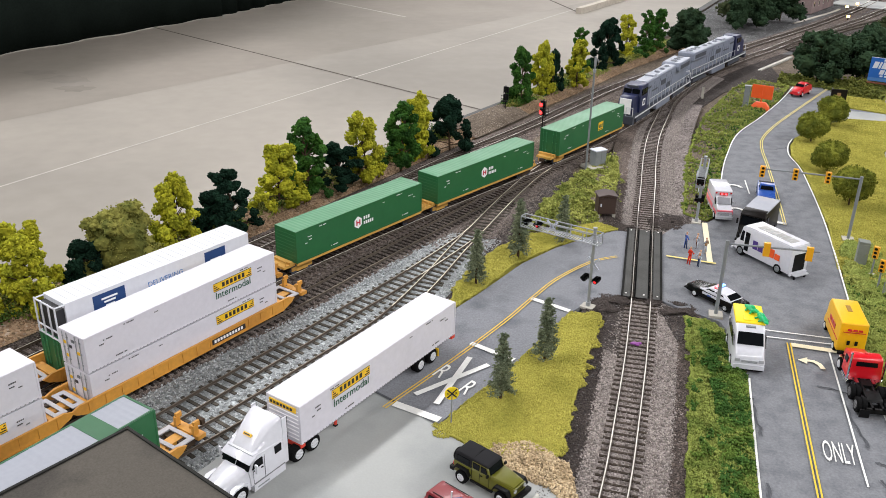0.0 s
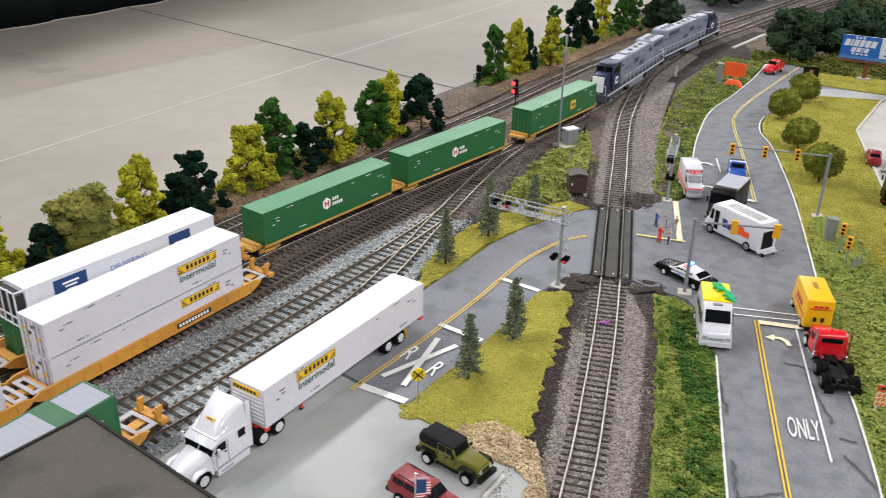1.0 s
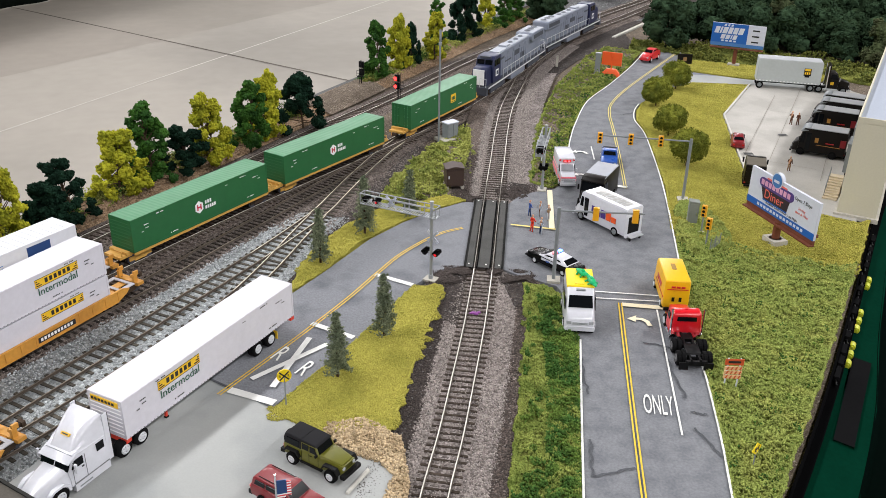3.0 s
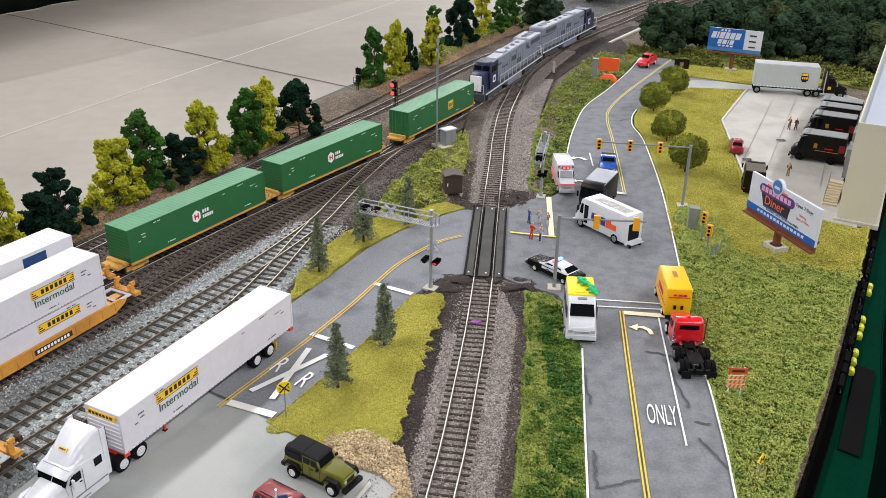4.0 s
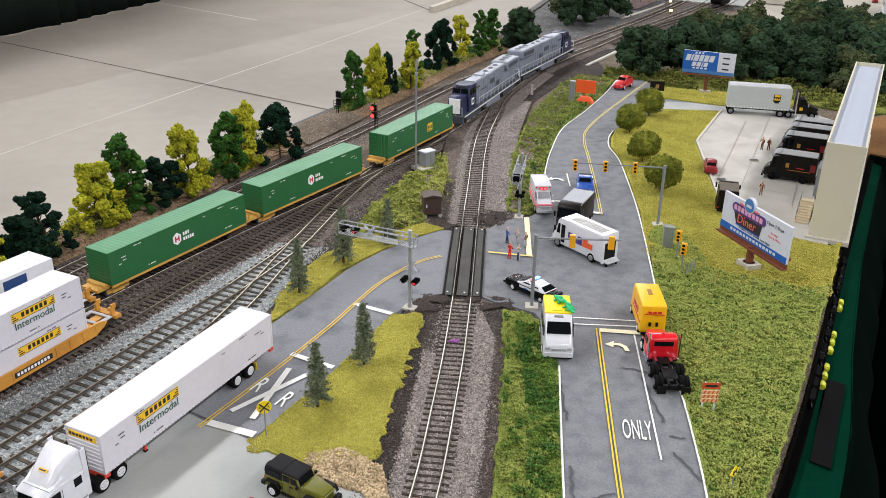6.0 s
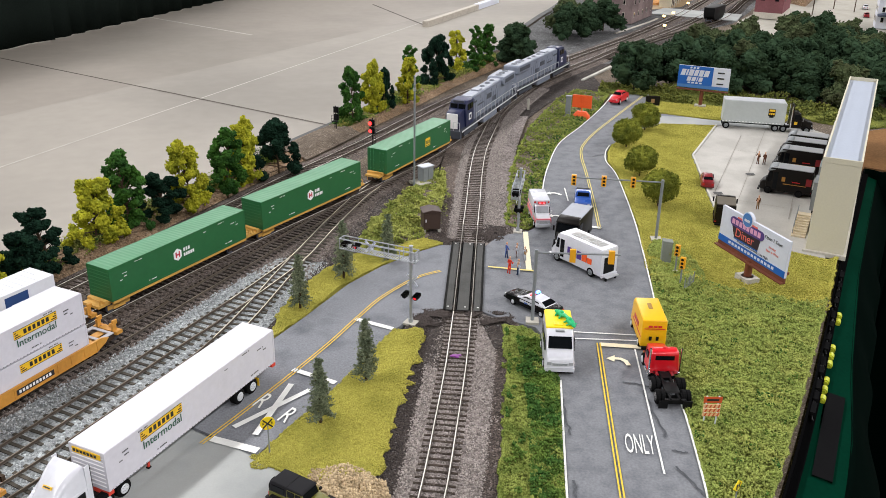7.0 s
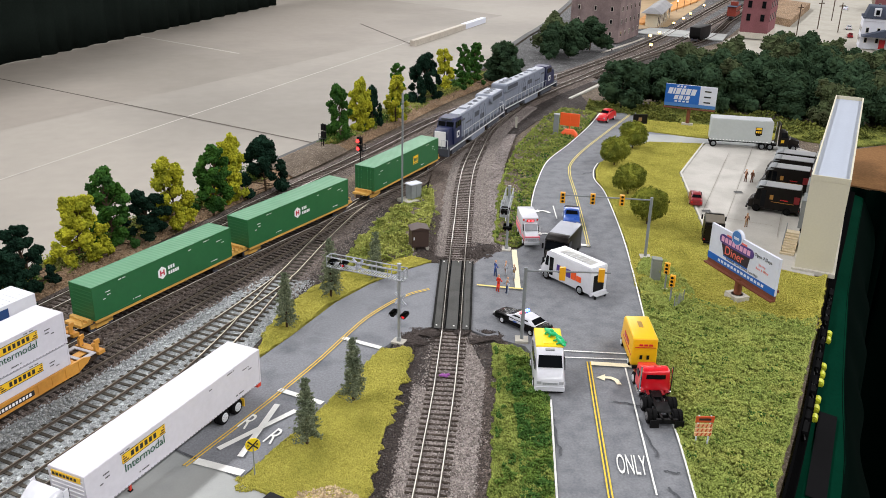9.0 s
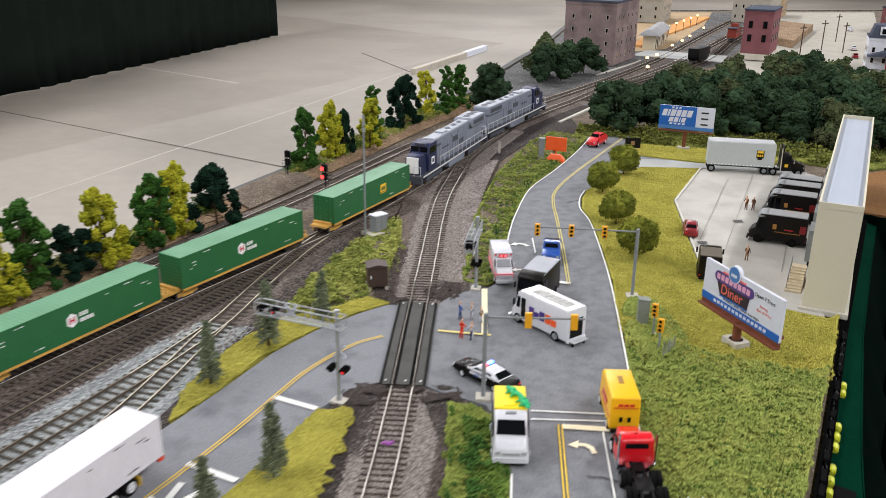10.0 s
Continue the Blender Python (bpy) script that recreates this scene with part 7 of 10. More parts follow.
def loft(rows, arc=4):
    """A body of rounded cross-sections: rows of (x, half width at the foot, half width at the top, foot, top, corner radius)."""
    bm = bmesh.new()
    rings = []
    for x, w, wt, zb, zt, r in rows:
        pts = [(-w, zb), (-w + (w - wt) * 0.15, zb + (zt - zb) * 0.45)]
        pts += [(-wt + r * (1 - math.cos(a)), zt - r + r * math.sin(a)) for a in [k * math.pi / 2 / arc for k in range(arc + 1)]]
        pts += [(-y, z) for y, z in reversed(pts)]
        rings.append([bm.verts.new(Vector((x, y, z)) * MM) for y, z in pts])
    n = len(rings[0])
    for a, b in zip(rings, rings[1:]):
        for i in range(n):
            bm.faces.new((a[i], a[(i + 1) % n], b[(i + 1) % n], b[i]))
    bm.faces.new(list(reversed(rings[0])))
    bm.faces.new(rings[-1])
    bmesh.ops.recalc_face_normals(bm, faces=bm.faces[:])
    return bm


def four_wheels(t, xs, track, r, w, rim=None):
    for x in xs:
        for s in (-1, 1):
            wheel(t, x, s * track, r, w, rim)


def lamps(t, name, x, ys, z, size, mat, depth=0.5):
    for y in ys:
        part(name, boxes((x - depth, x + depth, y - size, y + size, z - size * 0.7, z + size * 0.7), bevel=0.15), mat, t)


def semi_tractor():
    t = thing("semi_tractor", "glossy white streamlined sleeper semi tractor hitched to a white trailer", "truck", -0.4137, -0.1932, 0.0004, 236.9)
    t.scale = (1, 1, 0.93)
    part("chassis", boxes((-46, 30, -5, 5, 6, 9), (-44, -16, -8, 8, 8.5, 9.6), bevel=0.3), M["car_black"], t)
    body = part("cab", loft([(-9, 14.3, 13.7, 8, 30, 1.5), (2, 14.4, 13.6, 8, 30, 2), (10, 14.3, 13.2, 8, 29.6, 2.4), (15.0, 14.1, 12.8, 8, 28.4, 2.4), (16.4, 14.0, 12.6, 8, 26.6, 2.2), (19.2, 13.8, 12.8, 8, 21.4, 1.6), (20.6, 13.4, 12.4, 8, 19.6, 1.6)]), M["cab_white"], t)
    part("roof_fairing", loft([(-9, 13.9, 12.6, 29, 46.4, 2.2), (-5, 13.9, 12.4, 29, 45.6, 3), (0, 13.7, 11.8, 29, 43.4, 4), (5, 13.4, 11.0, 29, 39.8, 4.5), (9, 12.9, 10.2, 29, 36, 4), (12.4, 12.2, 9.4, 28.8, 32, 2.6), (14.4, 11.4, 9.0, 28.6, 29.6, 0.8)], 5), M["cab_white"], body, "rounded white roof fairing")
    part("fairing_ledge", loft([(-8, 14.2, 13.9, 28.6, 30.6, 0.8), (6, 13.9, 13.4, 28.6, 31.0, 0.9), (12, 13.2, 12.6, 28.4, 30.4, 0.8), (15.6, 11.6, 11.0, 28.2, 29.2, 0.4)]), M["cab_white"], body)
    part("hood", loft([(18.5, 13.0, 11.4, 7, 20.6, 2.6), (26, 12.0, 10.4, 7, 19.0, 3.2), (34, 10.8, 9.2, 6.5, 16.9, 3.4), (40, 9.6, 8.2, 6, 14.6, 3.4), (44.4, 8.6, 7.2, 5.6, 11.8, 3), (46.8, 7.6, 6.4, 5.6, 8.8, 1.6)]), M["cab_white"], t)
    part("grille", loft([(45.4, 5.4, 4.8, 6.4, 11.4, 1.2), (47.4, 5.0, 4.4, 6.2, 9.2, 1.0)]), M["pale_grey"], t)
    part("bumper", shell([(39, 3.2), (47.6, 3.2), (48.4, 5), (47.6, 7.4), (39, 7.8)], 13.4, bevel=1.2, nose=(36, 49, 0.74)), M["cab_white"], t)
    slanted(20.9, 19.4, 17.7, 25.2, 11.8, 11.4, body)
    part("window_post", boxes((18.9, 19.8, -0.3, 0.3, 19.4, 25.2), bevel=0.1), M["cab_white"], body).matrix_basis = pose(0.0193, 0, 0.0223, 0, -29, 0) @ pose(-0.0193, 0, -0.0223)
    part("sun_visor", shell([(13.4, 27.2), (20.4, 24.6), (20.9, 25.6), (13.6, 29.2)], 12.9, bevel=0.4, seg=2), M["cab_white"], t)
    pane([(10.2, 20.6), (17.4, 20.6), (15.2, 26.4), (10.2, 26.4)], 14.15, body)
    pane([(17.9, 20.6), (19.0, 20.6), (16.2, 26.2), (15.8, 26.2)], 13.95, body, "vent_window")
    pane([(-6.5, 21.4), (-0.6, 21.4), (-0.6, 27.4), (-6.5, 27.4)], 14.3, body, "sleeper_window")
    for s in (-1, 1):
        part("side_skirt", boxes((-9, 19, s * 13.0 - 1.4, s * 13.0 + 1.4, 2.6, 8.6), bevel=0.8), M["cab_white"], t)
        part("skirt_line", boxes((-8.6, 18.6, s * 14.35 - 0.2, s * 14.35 + 0.2, 8.5, 9.3)), M["logo_grey"], t)
        part("skirt_step", boxes((6, 16, s * 14.3 - 0.4, s * 14.3 + 0.3, 4.4, 5.4), bevel=0.1), M["grey_metal"], t)
        part("door_seam", boxes((8.8, 9.1, s * 14.42 - 0.12, s * 14.42 + 0.12, 9, 27.6), (18.4, 18.7, s * 13.9 - 0.12, s * 13.9 + 0.12, 9, 20)), M["logo_grey"], body)
        part("front_fender", shell([(21, 6.2), (22.4, 11.4), (26, 14.2), (33.4, 14.2), (37.6, 11.4), (41, 7), (38.8, 7), (36, 11), (33, 12.6), (27, 12.6), (24, 10.6), (22.8, 6.2)], 1.5, bevel=0.4), M["cab_white"], t).matrix_basis = pose(0, s * 0.0121, 0)
        m = part("mirror", boxes((17.4, 18.6, s * 16.4 - 1.0, s * 16.4 + 1.0, 18.6, 25.6), bevel=0.4), M["cab_white"], t)
        part("mirror_arm", rods(((17.6, s * 13.6, 25), (17.8, s * 16.4, 25), 0.35), ((17.6, s * 13.6, 19.2), (17.8, s * 16.4, 19.2), 0.35)), M["car_black"], m)
        part("door_handle", boxes((10.4, 12.0, s * 14.35 - 0.3, s * 14.35 + 0.3, 18.4, 19.1)), M["car_black"], body)
        part("side_fairing", boxes((-12.6, -8.6, s * 13.7 - 0.35, s * 13.7 + 0.35, 8, 45.6), bevel=0.25), M["cab_white"], body)
        part("fairing_edge", boxes((-13.0, -12.5, s * 13.7 - 0.4, s * 13.7 + 0.4, 8, 45.4)), M["car_black"], body, "black rubber edge")
        lamps(t, "headlight", 43.6, (s * 8.6,), 10.4, 1.6, M["lamp_clear"], 1.4)
    slanted(9.2, 36.6, 7.6, 38.0, 3.4, 3.4, body, "emblem", M["logo_yellow"], 0.7)
    slanted(8.7, 37.0, 8.1, 37.6, 2.6, 2.6, body, "emblem_mark", M["logo_black"], 0.85)
    for x, w in ((30, 3.4), (-22.5, 6.4), (-37.5, 6.4)):
        for s in (-1, 1):
            wheel(t, x, s * (12.2 if w < 4 else 10.8), 6.5, w)
    return t


def semi_trailer():
    t = thing("semi_trailer", "white intermodal trailer with a yellow logo panel on a chassis", "trailer", -0.350, -0.096, 0.0003, 56.9)
    c = container(t, M["trailer_white"], M["trailer_white"], 13.4, 30.0, logo="hunt", at=-40.0, name="container_box")
    for s in (-1, 1):
        lettering("logo_word", "Intermodal", 6.4, M["logo_green"], c, face_matrix(s, -40, 13.4 + 30 - 15.6, 15.25), "dark green word")
    bars("front_panel", [(-93.2, -92.6, -12, 12, 37.5, 41.5)], M["logo_yellow"], c, "yellow logo strip")
    bars("front_mark", [(-93.4, -93.1, -9 + k * 3, -7 + k * 3, 38.5, 40.5) for k in range(7)], M["logo_black"], c)
    for sy in (-4, 4):
        part("chassis_rail", boxes((-90, 92, sy - 1, sy + 1, 9.6, 13.4)), M["car_black"], t)
    part("front_bolster", boxes((-92.5, -88, -14.4, 14.4, 9.8, 13.2), bevel=0.4), M["chassis_red"], t)
    part("rear_bolster", boxes((89, 93.5, -14.4, 14.4, 9.4, 12.8), bevel=0.4), M["chassis_red"], t)
    part("slider", boxes((32, 76, -7, 7, 6.5, 9.6), bevel=0.4), M["car_black"], t)
    for s in (-1, 1):
        g = part("landing_leg", boxes((-51.2, -49.6, s * 8 - 0.8, s * 8 + 0.8, 2.6, 10)), M["chassis_red"], t)
        part("sand_shoe", boxes((-51.8, -49.0, s * 8 - 1.3, s * 8 + 1.3, 1.8, 2.8)), M["car_black"], g)
        part("mud_flap", boxes((70.5, 71.2, s * 10.5 - 3.4, s * 10.5 + 3.4, 2.0, 9)), M["logo_yellow"], t)
        part("tail_light", boxes((93.4, 93.9, s * 11 - 1.4, s * 11 + 1.4, 10, 11.6)), M["lamp_red"], t)
        for x in (45.5, 62):
            wheel(t, x, s * 11.2, 6.5, 6.4)
    return t


def jeep():
    t = thing("off_road_car", "olive-green boxy off-road car with a black hard top", "car", -0.2620, -0.2015, 0.0004, -39)
    b = part("body", loft([(-23.6, 8.4, 8.2, 6.4, 14.4, 0.6), (6, 8.6, 8.3, 6.4, 14.6, 0.6), (9, 8.4, 7.8, 6.4, 14.4, 0.8), (20, 7.2, 6.6, 6.6, 13.6, 1.2), (23.4, 6.8, 6.2, 7.0, 12.8, 1.2)]), M["jeep_green"], t)
    part("bonnet", loft([(6.4, 7.8, 7.4, 14.0, 16.0, 0.8), (12, 7.4, 7.0, 13.6, 15.6, 1.0), (20, 6.4, 5.8, 13.0, 14.8, 1.2), (22.6, 6.0, 5.2, 12.6, 14.0, 0.8)]), M["jeep_green"], b)
    c = part("cabin", shell([(-9, 14.2), (6.0, 14.2), (3.2, 20.6), (-9, 20.6)], 8.3, 7.5, 14, 21, 0.3, 1), M["jeep_green"], t)
    part("hard_top", shell([(-23.6, 14.2), (-8.8, 14.2), (-8.8, 20.6), (-22.6, 20.6)], 8.4, 7.5, 14, 21, 0.4, 1), M["soft_top"], t, "black rear hard top")
    top = part("roof", shell([(-23.2, 20.2), (3.9, 20.2), (4.2, 20.8), (2.6, 21.8), (-20, 22.2), (-23.0, 21.4)], 7.9, 7.2, 20, 22, 0.5), M["soft_top"], t, "flat black roof")
    part("roof_seam", boxes((-9.4, -9.0, -7, 7, 21.8, 22.25)), M["car_black"], top)
    slanted(5.5, 15.4, 3.5, 20.0, 6.8, 6.5, c)
    pane([(-21.6, 15.3), (-10.6, 15.3), (-10.6, 19.6), (-21.0, 19.6)], 8.25, t, "quarter_window")
    pane([(-8.0, 15.3), (-2.6, 15.3), (-2.6, 19.6), (-8.0, 19.6)], 8.2, c)
    pane([(-1.6, 15.3), (4.2, 15.3), (2.4, 19.6), (-1.6, 19.6)], 8.2, c)
    for s in (-1, 1):
        for x in (16, -16):
            part("wheel_arch", shell([(x - 7.0, 8.6), (x - 4.8, 12.6), (x + 4.8, 12.6), (x + 7.0, 8.6), (x + 6.0, 8.6), (x + 4.0, 11.4), (x - 4.0, 11.4), (x - 6.0, 8.6)], 1.6, bevel=0.2, seg=1), M["car_black"], b).matrix_basis = pose(0, s * 0.0090, 0)
        part("side_step", boxes((-9, 9, s * 9.0 - 0.8, s * 9.0 + 0.8, 5.2, 6.4), bevel=0.3), M["car_black"], t)
        part("door_seam", boxes((-2.3, -2.0, s * 8.5 - 0.1, s * 8.5 + 0.1, 7, 14), (5.4, 5.7, s * 8.5 - 0.1, s * 8.5 + 0.1, 7, 14), (-8.7, -8.4, s * 8.5 - 0.1, s * 8.5 + 0.1, 7, 14)), M["car_black"], b)
        part("door_handle", boxes((-1.4, 0.2, s * 8.6 - 0.25, s * 8.6 + 0.25, 12.6, 13.1)), M["car_black"], b)
        part("mirror", boxes((4.4, 5.6, s * 9.6 - 1, s * 9.6 + 1, 15.0, 16.8), bevel=0.3), M["car_black"], b)
        part("headlight", rods(((23.0, s * 4.9, 11.4), (24.2, s * 4.9, 11.4), 1.3), seg=14), M["lamp_clear"], t)
        part("tail_light", boxes((-24.3, -23.4, s * 7.2 - 0.8, s * 7.2 + 0.8, 10, 12.6)), M["lamp_red"], t)
    g = part("grille", boxes((22.9, 23.8, -6.0, 6.0, 8.0, 13.2), bevel=0.4), M["jeep_green"], t)
    for k in range(7):
        part("grille_slot", boxes((23.7, 23.95, -3.2 + k * 1.0, -2.8 + k * 1.0, 9.2, 12.6)), M["car_black"], g)
    for bx in (25.2, -25.0):
        part("bumper", boxes((bx - 1.6, bx + 1.6, -8.8, 8.8, 5.6, 8.4), bevel=0.7), M["car_black"], t)
    wheel(t, -25.6, 0, 4.6, 3, name="spare_wheel").matrix_basis = pose(-25.9 * MM, 0, 13 * MM, 0, 0, 90)
    four_wheels(t, (16, -16), 8.7, 4.8, 3.6)
    return t


def suv():
    t = thing("suv", "dark red boxy estate car with tinted windows", "car", -0.2796, -0.2392, 0.0004, -39)
    b = part("body", shell([(-24, 5), (23, 5), (24.5, 7), (24, 11.5), (9, 13), (-24.5, 13), (-25, 8)], 9.0, 8.6, bevel=0.7), M["car_red"], t)
    r = part("cabin", shell([(-24, 12.8), (10, 12.8), (3.5, 18.6), (-21, 19), (-23, 18)], 8.4, 7.2, 13, 19, 0.6), M["car_red"], t)
    slanted(9.4, 13.6, 4.2, 18.0, 7.4, 6.6, r)
    for p in ([(-21.5, 13.8), (-13, 13.8), (-13, 17.4), (-20.4, 17.4)], [(-11.8, 13.8), (-4, 13.8), (-4, 17.4), (-11.8, 17.4)], [(-2.8, 13.8), (6.4, 13.8), (2.6, 17.4), (-2.8, 17.4)]):
        pane(p, 8.25, r)
    part("roof_rack", rods(((-19, -6, 19.4), (0, -6, 19.4), 0.3), ((-19, 6, 19.4), (0, 6, 19.4), 0.3)), M["car_black"], r)
    for bx in (24.5, -25.2):
        part("bumper", boxes((bx - 1.4, bx + 1.4, -8.6, 8.6, 4.6, 7.6), bevel=0.5), M["car_black"], t)
    lamps(t, "headlight", 24.2, (-6, 6), 9.8, 1.4, M["lamp_clear"])
    lamps(t, "tail_light", -24.8, (-7.4, 7.4), 11, 1.2, M["lamp_red"])
    four_wheels(t, (15, -15), 8.2, 4.1, 3.0)
    f = thing("flag", "small striped flag on a chrome pole beside the dark red car", "flag", -0.2866, -0.2487, 0.0004, 10)
    part("pole", rods(((0, 0, 0), (0, 0, 34), 0.6)), M["chrome"], f)
    cloth = bmesh.new()
    for i in range(7):
        box(cloth, 0.5 + 0, 9 + 0, -0.2, 0.2, 15 + i * 2, 16 + i * 2)
    part("red_stripe", cloth, M["bright_red"], f)
    cloth = bmesh.new()
    for i in range(6):
        box(cloth, 0.5, 9, -0.18, 0.18, 16 + i * 2, 17 + i * 2)
    part("white_stripe", cloth, M["logo_white"], f)
    part("canton", boxes((0.5, 6.4, -0.35, 0.35, 19, 29)), M["logo_blue"], f)


def sedan(name, label, x, y, rz, col, length=52.0, doors=None, z=0.0):
    t = thing(name, label, "car", x, y, z, rz)
    L = length / 2
    k = length / 58
    b = part("body", loft([(-L, 7.6 * k, 7.0 * k, 4.8, 9.4, 1.4), (-L + 1.4, 9.2 * k, 8.2 * k, 3.8, 10.8, 2.0), (-L * 0.72, 9.9 * k, 8.8 * k, 3.6, 11.2, 2.0), (0, 10.1 * k, 9.2 * k, 3.6, 11.0, 1.6), (L * 0.45, 9.9 * k, 8.9 * k, 3.6, 10.8, 2.0), (L - 4, 9.3 * k, 8.0 * k, 3.8, 9.4, 2.2), (L - 0.8, 8.2 * k, 7.2 * k, 4.2, 8.0, 1.6), (L, 7.4 * k, 6.6 * k, 4.8, 6.8, 0.8)]), col, t)
    c = part("cabin", loft([(-L * 0.74, 8.4 * k, 7.8 * k, 10.2, 10.9, 0.2), (-L * 0.47, 8.8 * k, 7.0 * k, 10.2, 14.5, 1.4), (-L * 0.24, 8.9 * k, 6.8 * k, 10.2, 15.5, 1.7), (0, 8.9 * k, 6.8 * k, 10.2, 15.4, 1.7), (L * 0.15, 8.8 * k, 7.1 * k, 10.2, 14.2, 1.3), (L * 0.43, 8.4 * k, 7.8 * k, 10.2, 10.9, 0.2)]), doors or col, t)
    slanted(L * 0.395, 11.3, L * 0.18, 13.8, 7.2 * k, 6.2 * k, c, proud=0.3)
    slanted(-L * 0.50, 14.0, -L * 0.69, 11.5, 6.0 * k, 7.2 * k, c, "rear_window", proud=0.3)
    pane([(L * 0.30, 10.6), (-L * 0.10, 10.6), (-L * 0.10, 13.9), (L * 0.10, 13.9)], 8.3 * k, c)
    pane([(-L * 0.14, 10.6), (-L * 0.52, 10.6), (-L * 0.40, 13.6), (-L * 0.14, 13.9)], 8.3 * k, c)
    lamps(t, "headlight", L - 0.6, (-6.4 * k, 6.4 * k), 6.8, 1.3, M["lamp_clear"])
    lamps(t, "tail_light", -L + 0.4, (-6.4 * k, 6.4 * k), 7.4, 1.3, M["lamp_red"])
    for bx in (L, -L):
        part("bumper", boxes((bx - 0.8, bx + 0.8, -8 * k, 8 * k, 3.6, 5.4), bevel=0.4), col, t)
    four_wheels(t, (L * 0.58, -L * 0.58), 8.3 * k, 3.7, 2.8)
    return t, b, c


def police_car():
    t, b, c = sedan("police_car", "black and white model police car with red and blue roof lights", -0.0430, 0.0715, 125, M["police_black"], 62, M["cab_white"])
    for s in (-1, 1):
        part("white_door", boxes((-10, 9, s * 10.15 - 0.2, s * 10.15 + 0.2, 4.4, 9.6), bevel=0.15), M["cab_white"], b)
        part("door_badge", boxes((-1, 3, s * 10.4 - 0.15, s * 10.4 + 0.15, 5.4, 8.6)), M["car_blue"], b)
    part("light_bar", boxes((-3.5, 0, -6, 6, 15.2, 15.9), bevel=0.2), M["car_black"], c)
    for y, m in ((3.4, M["beacon_red"]), (-3.4, M["beacon_blue"])):
        part("beacon", boxes((-3.2, -0.2, y - 2.4, y + 2.4, 15.9, 17.4), bevel=0.4), m, c)


def step_van(label, x, y, rz, col, roof, length=58.0, half=12.6, high=34.0, group="", z=0.0, logo=None, panel=None, open_back=False):
    """A walk-in delivery van: square body, short sloping bonnet, tall windshield."""
    t = thing("delivery_van", label, "van", x, y, z, rz, group)
    L = length / 2
    b = part("body", shell([(-L, 5), (L - 8, 5), (L - 8, 18), (L - 11, high - 2), (L - 13, high - 0.6), (-L, high - 0.6)], half, half - 0.6, 18, high, 0.7), col, t)
    part("bonnet", loft([(L - 10, half - 0.9, half - 1.4, 5, 19, 1.2), (L - 6, half - 1.1, half - 1.9, 5, 18, 2.2), (L - 2.4, half - 1.8, half - 3.0, 5.2, 15.4, 2.6), (L - 0.4, half - 3.0, half - 4.4, 5.8, 11.6, 2.0)]), col, t)
    part("roof", shell([(-L + 0.6, high - 0.8), (L - 13.6, high - 0.8), (L - 13.8, high + 0.3), (-L + 0.6, high + 0.3)], half - 1.0, bevel=0.3, seg=1), roof, t)
    if col is M["van_brown"]:
        part("front_cap", shell([(L - 20, high - 3), (L - 8.6, high - 6), (L - 8.2, high - 4.5), (L - 11, high - 0.6), (L - 15, high + 0.7), (L - 20, high + 0.9)], half + 0.1, half - 1.4, high - 5, high + 1, 0.9, 3), M["grey_metal"] if group else M["van_brown"], t, "moulded cap over the cab")
    slanted(L - 7.8, 19, L - 10.4, high - 6, half - 1.4, half - 1.8, b)
    pane([(L - 14.5, 17), (L - 10, 17), (L - 11.5, high - 6), (L - 14.5, high - 6)], half + 0.12, b)
    pane([(L - 22, 8), (L - 16.5, 8), (L - 16.5, high - 6), (L - 22, high - 6)], half + 0.12, b, "door_opening")
    for s in (-1, 1):
        part("mirror", boxes((L - 9, L - 8, s * (half + 2) - 0.9, s * (half + 2) + 0.9, 19, 25), bevel=0.2), M["car_black"], b)
        lamps(t, "headlight", L - 0.4, (s * (half - 4.6),), 10, 1.5, M["lamp_clear"])
        if logo:
            for k, (x0, x1, z0, z1, m) in enumerate(logo):
                part("logo_mark", boxes((x0, x1, s * (half + 0.15) - 0.25, s * (half + 0.15) + 0.25, z0, z1)), m, b)
    part("grille", boxes((L - 0.5, L + 0.3, -4.4, 4.4, 6.4, 11.4)), M["car_black"], t)
    for bx in (L + 0.5, -L - 0.5):
        part("bumper", boxes((bx - 1.1, bx + 1.1, -half + 1, half - 1, 3.4, 5.6), bevel=0.4), M["car_black"] if col is not M["cab_white"] else M["cab_white"], t)
    if open_back:
        part("open_door", boxes((-L - 0.5, -L + 0.2, -half + 5, half - 5, 7, high - 9), bevel=0.2), M["car_black"], b, "dark open rear doorway")
    else:
        part("rear_door", boxes((-L - 0.4, -L + 0.2, -half + 1.6, half - 1.6, 7, high - 4)), col, b)
        lamps(t, "tail_light", -L, (-half + 1.6, half - 1.6), 8, 1.0, M["lamp_red"])
    if panel:
        part("roof_panel", boxes((-L + 8, L - 24, -5.8, 5.8, high + 0.25, high + 0.55)), panel, t, "grey translucent roof panel")
        for i in range(1, 6):
            at = -L + 8 + (length - 32) * i / 6
            part("roof_bow", boxes((at - 0.3, at + 0.3, -5.8, 5.8, high + 0.5, high + 0.8)), M["pale_grey"], t)
    four_wheels(t, (L - 12, -L + 14), half - 2.2, 5.4, 4.6, M["car_black"] if col is M["van_brown"] else M["grey_metal"])
    return t


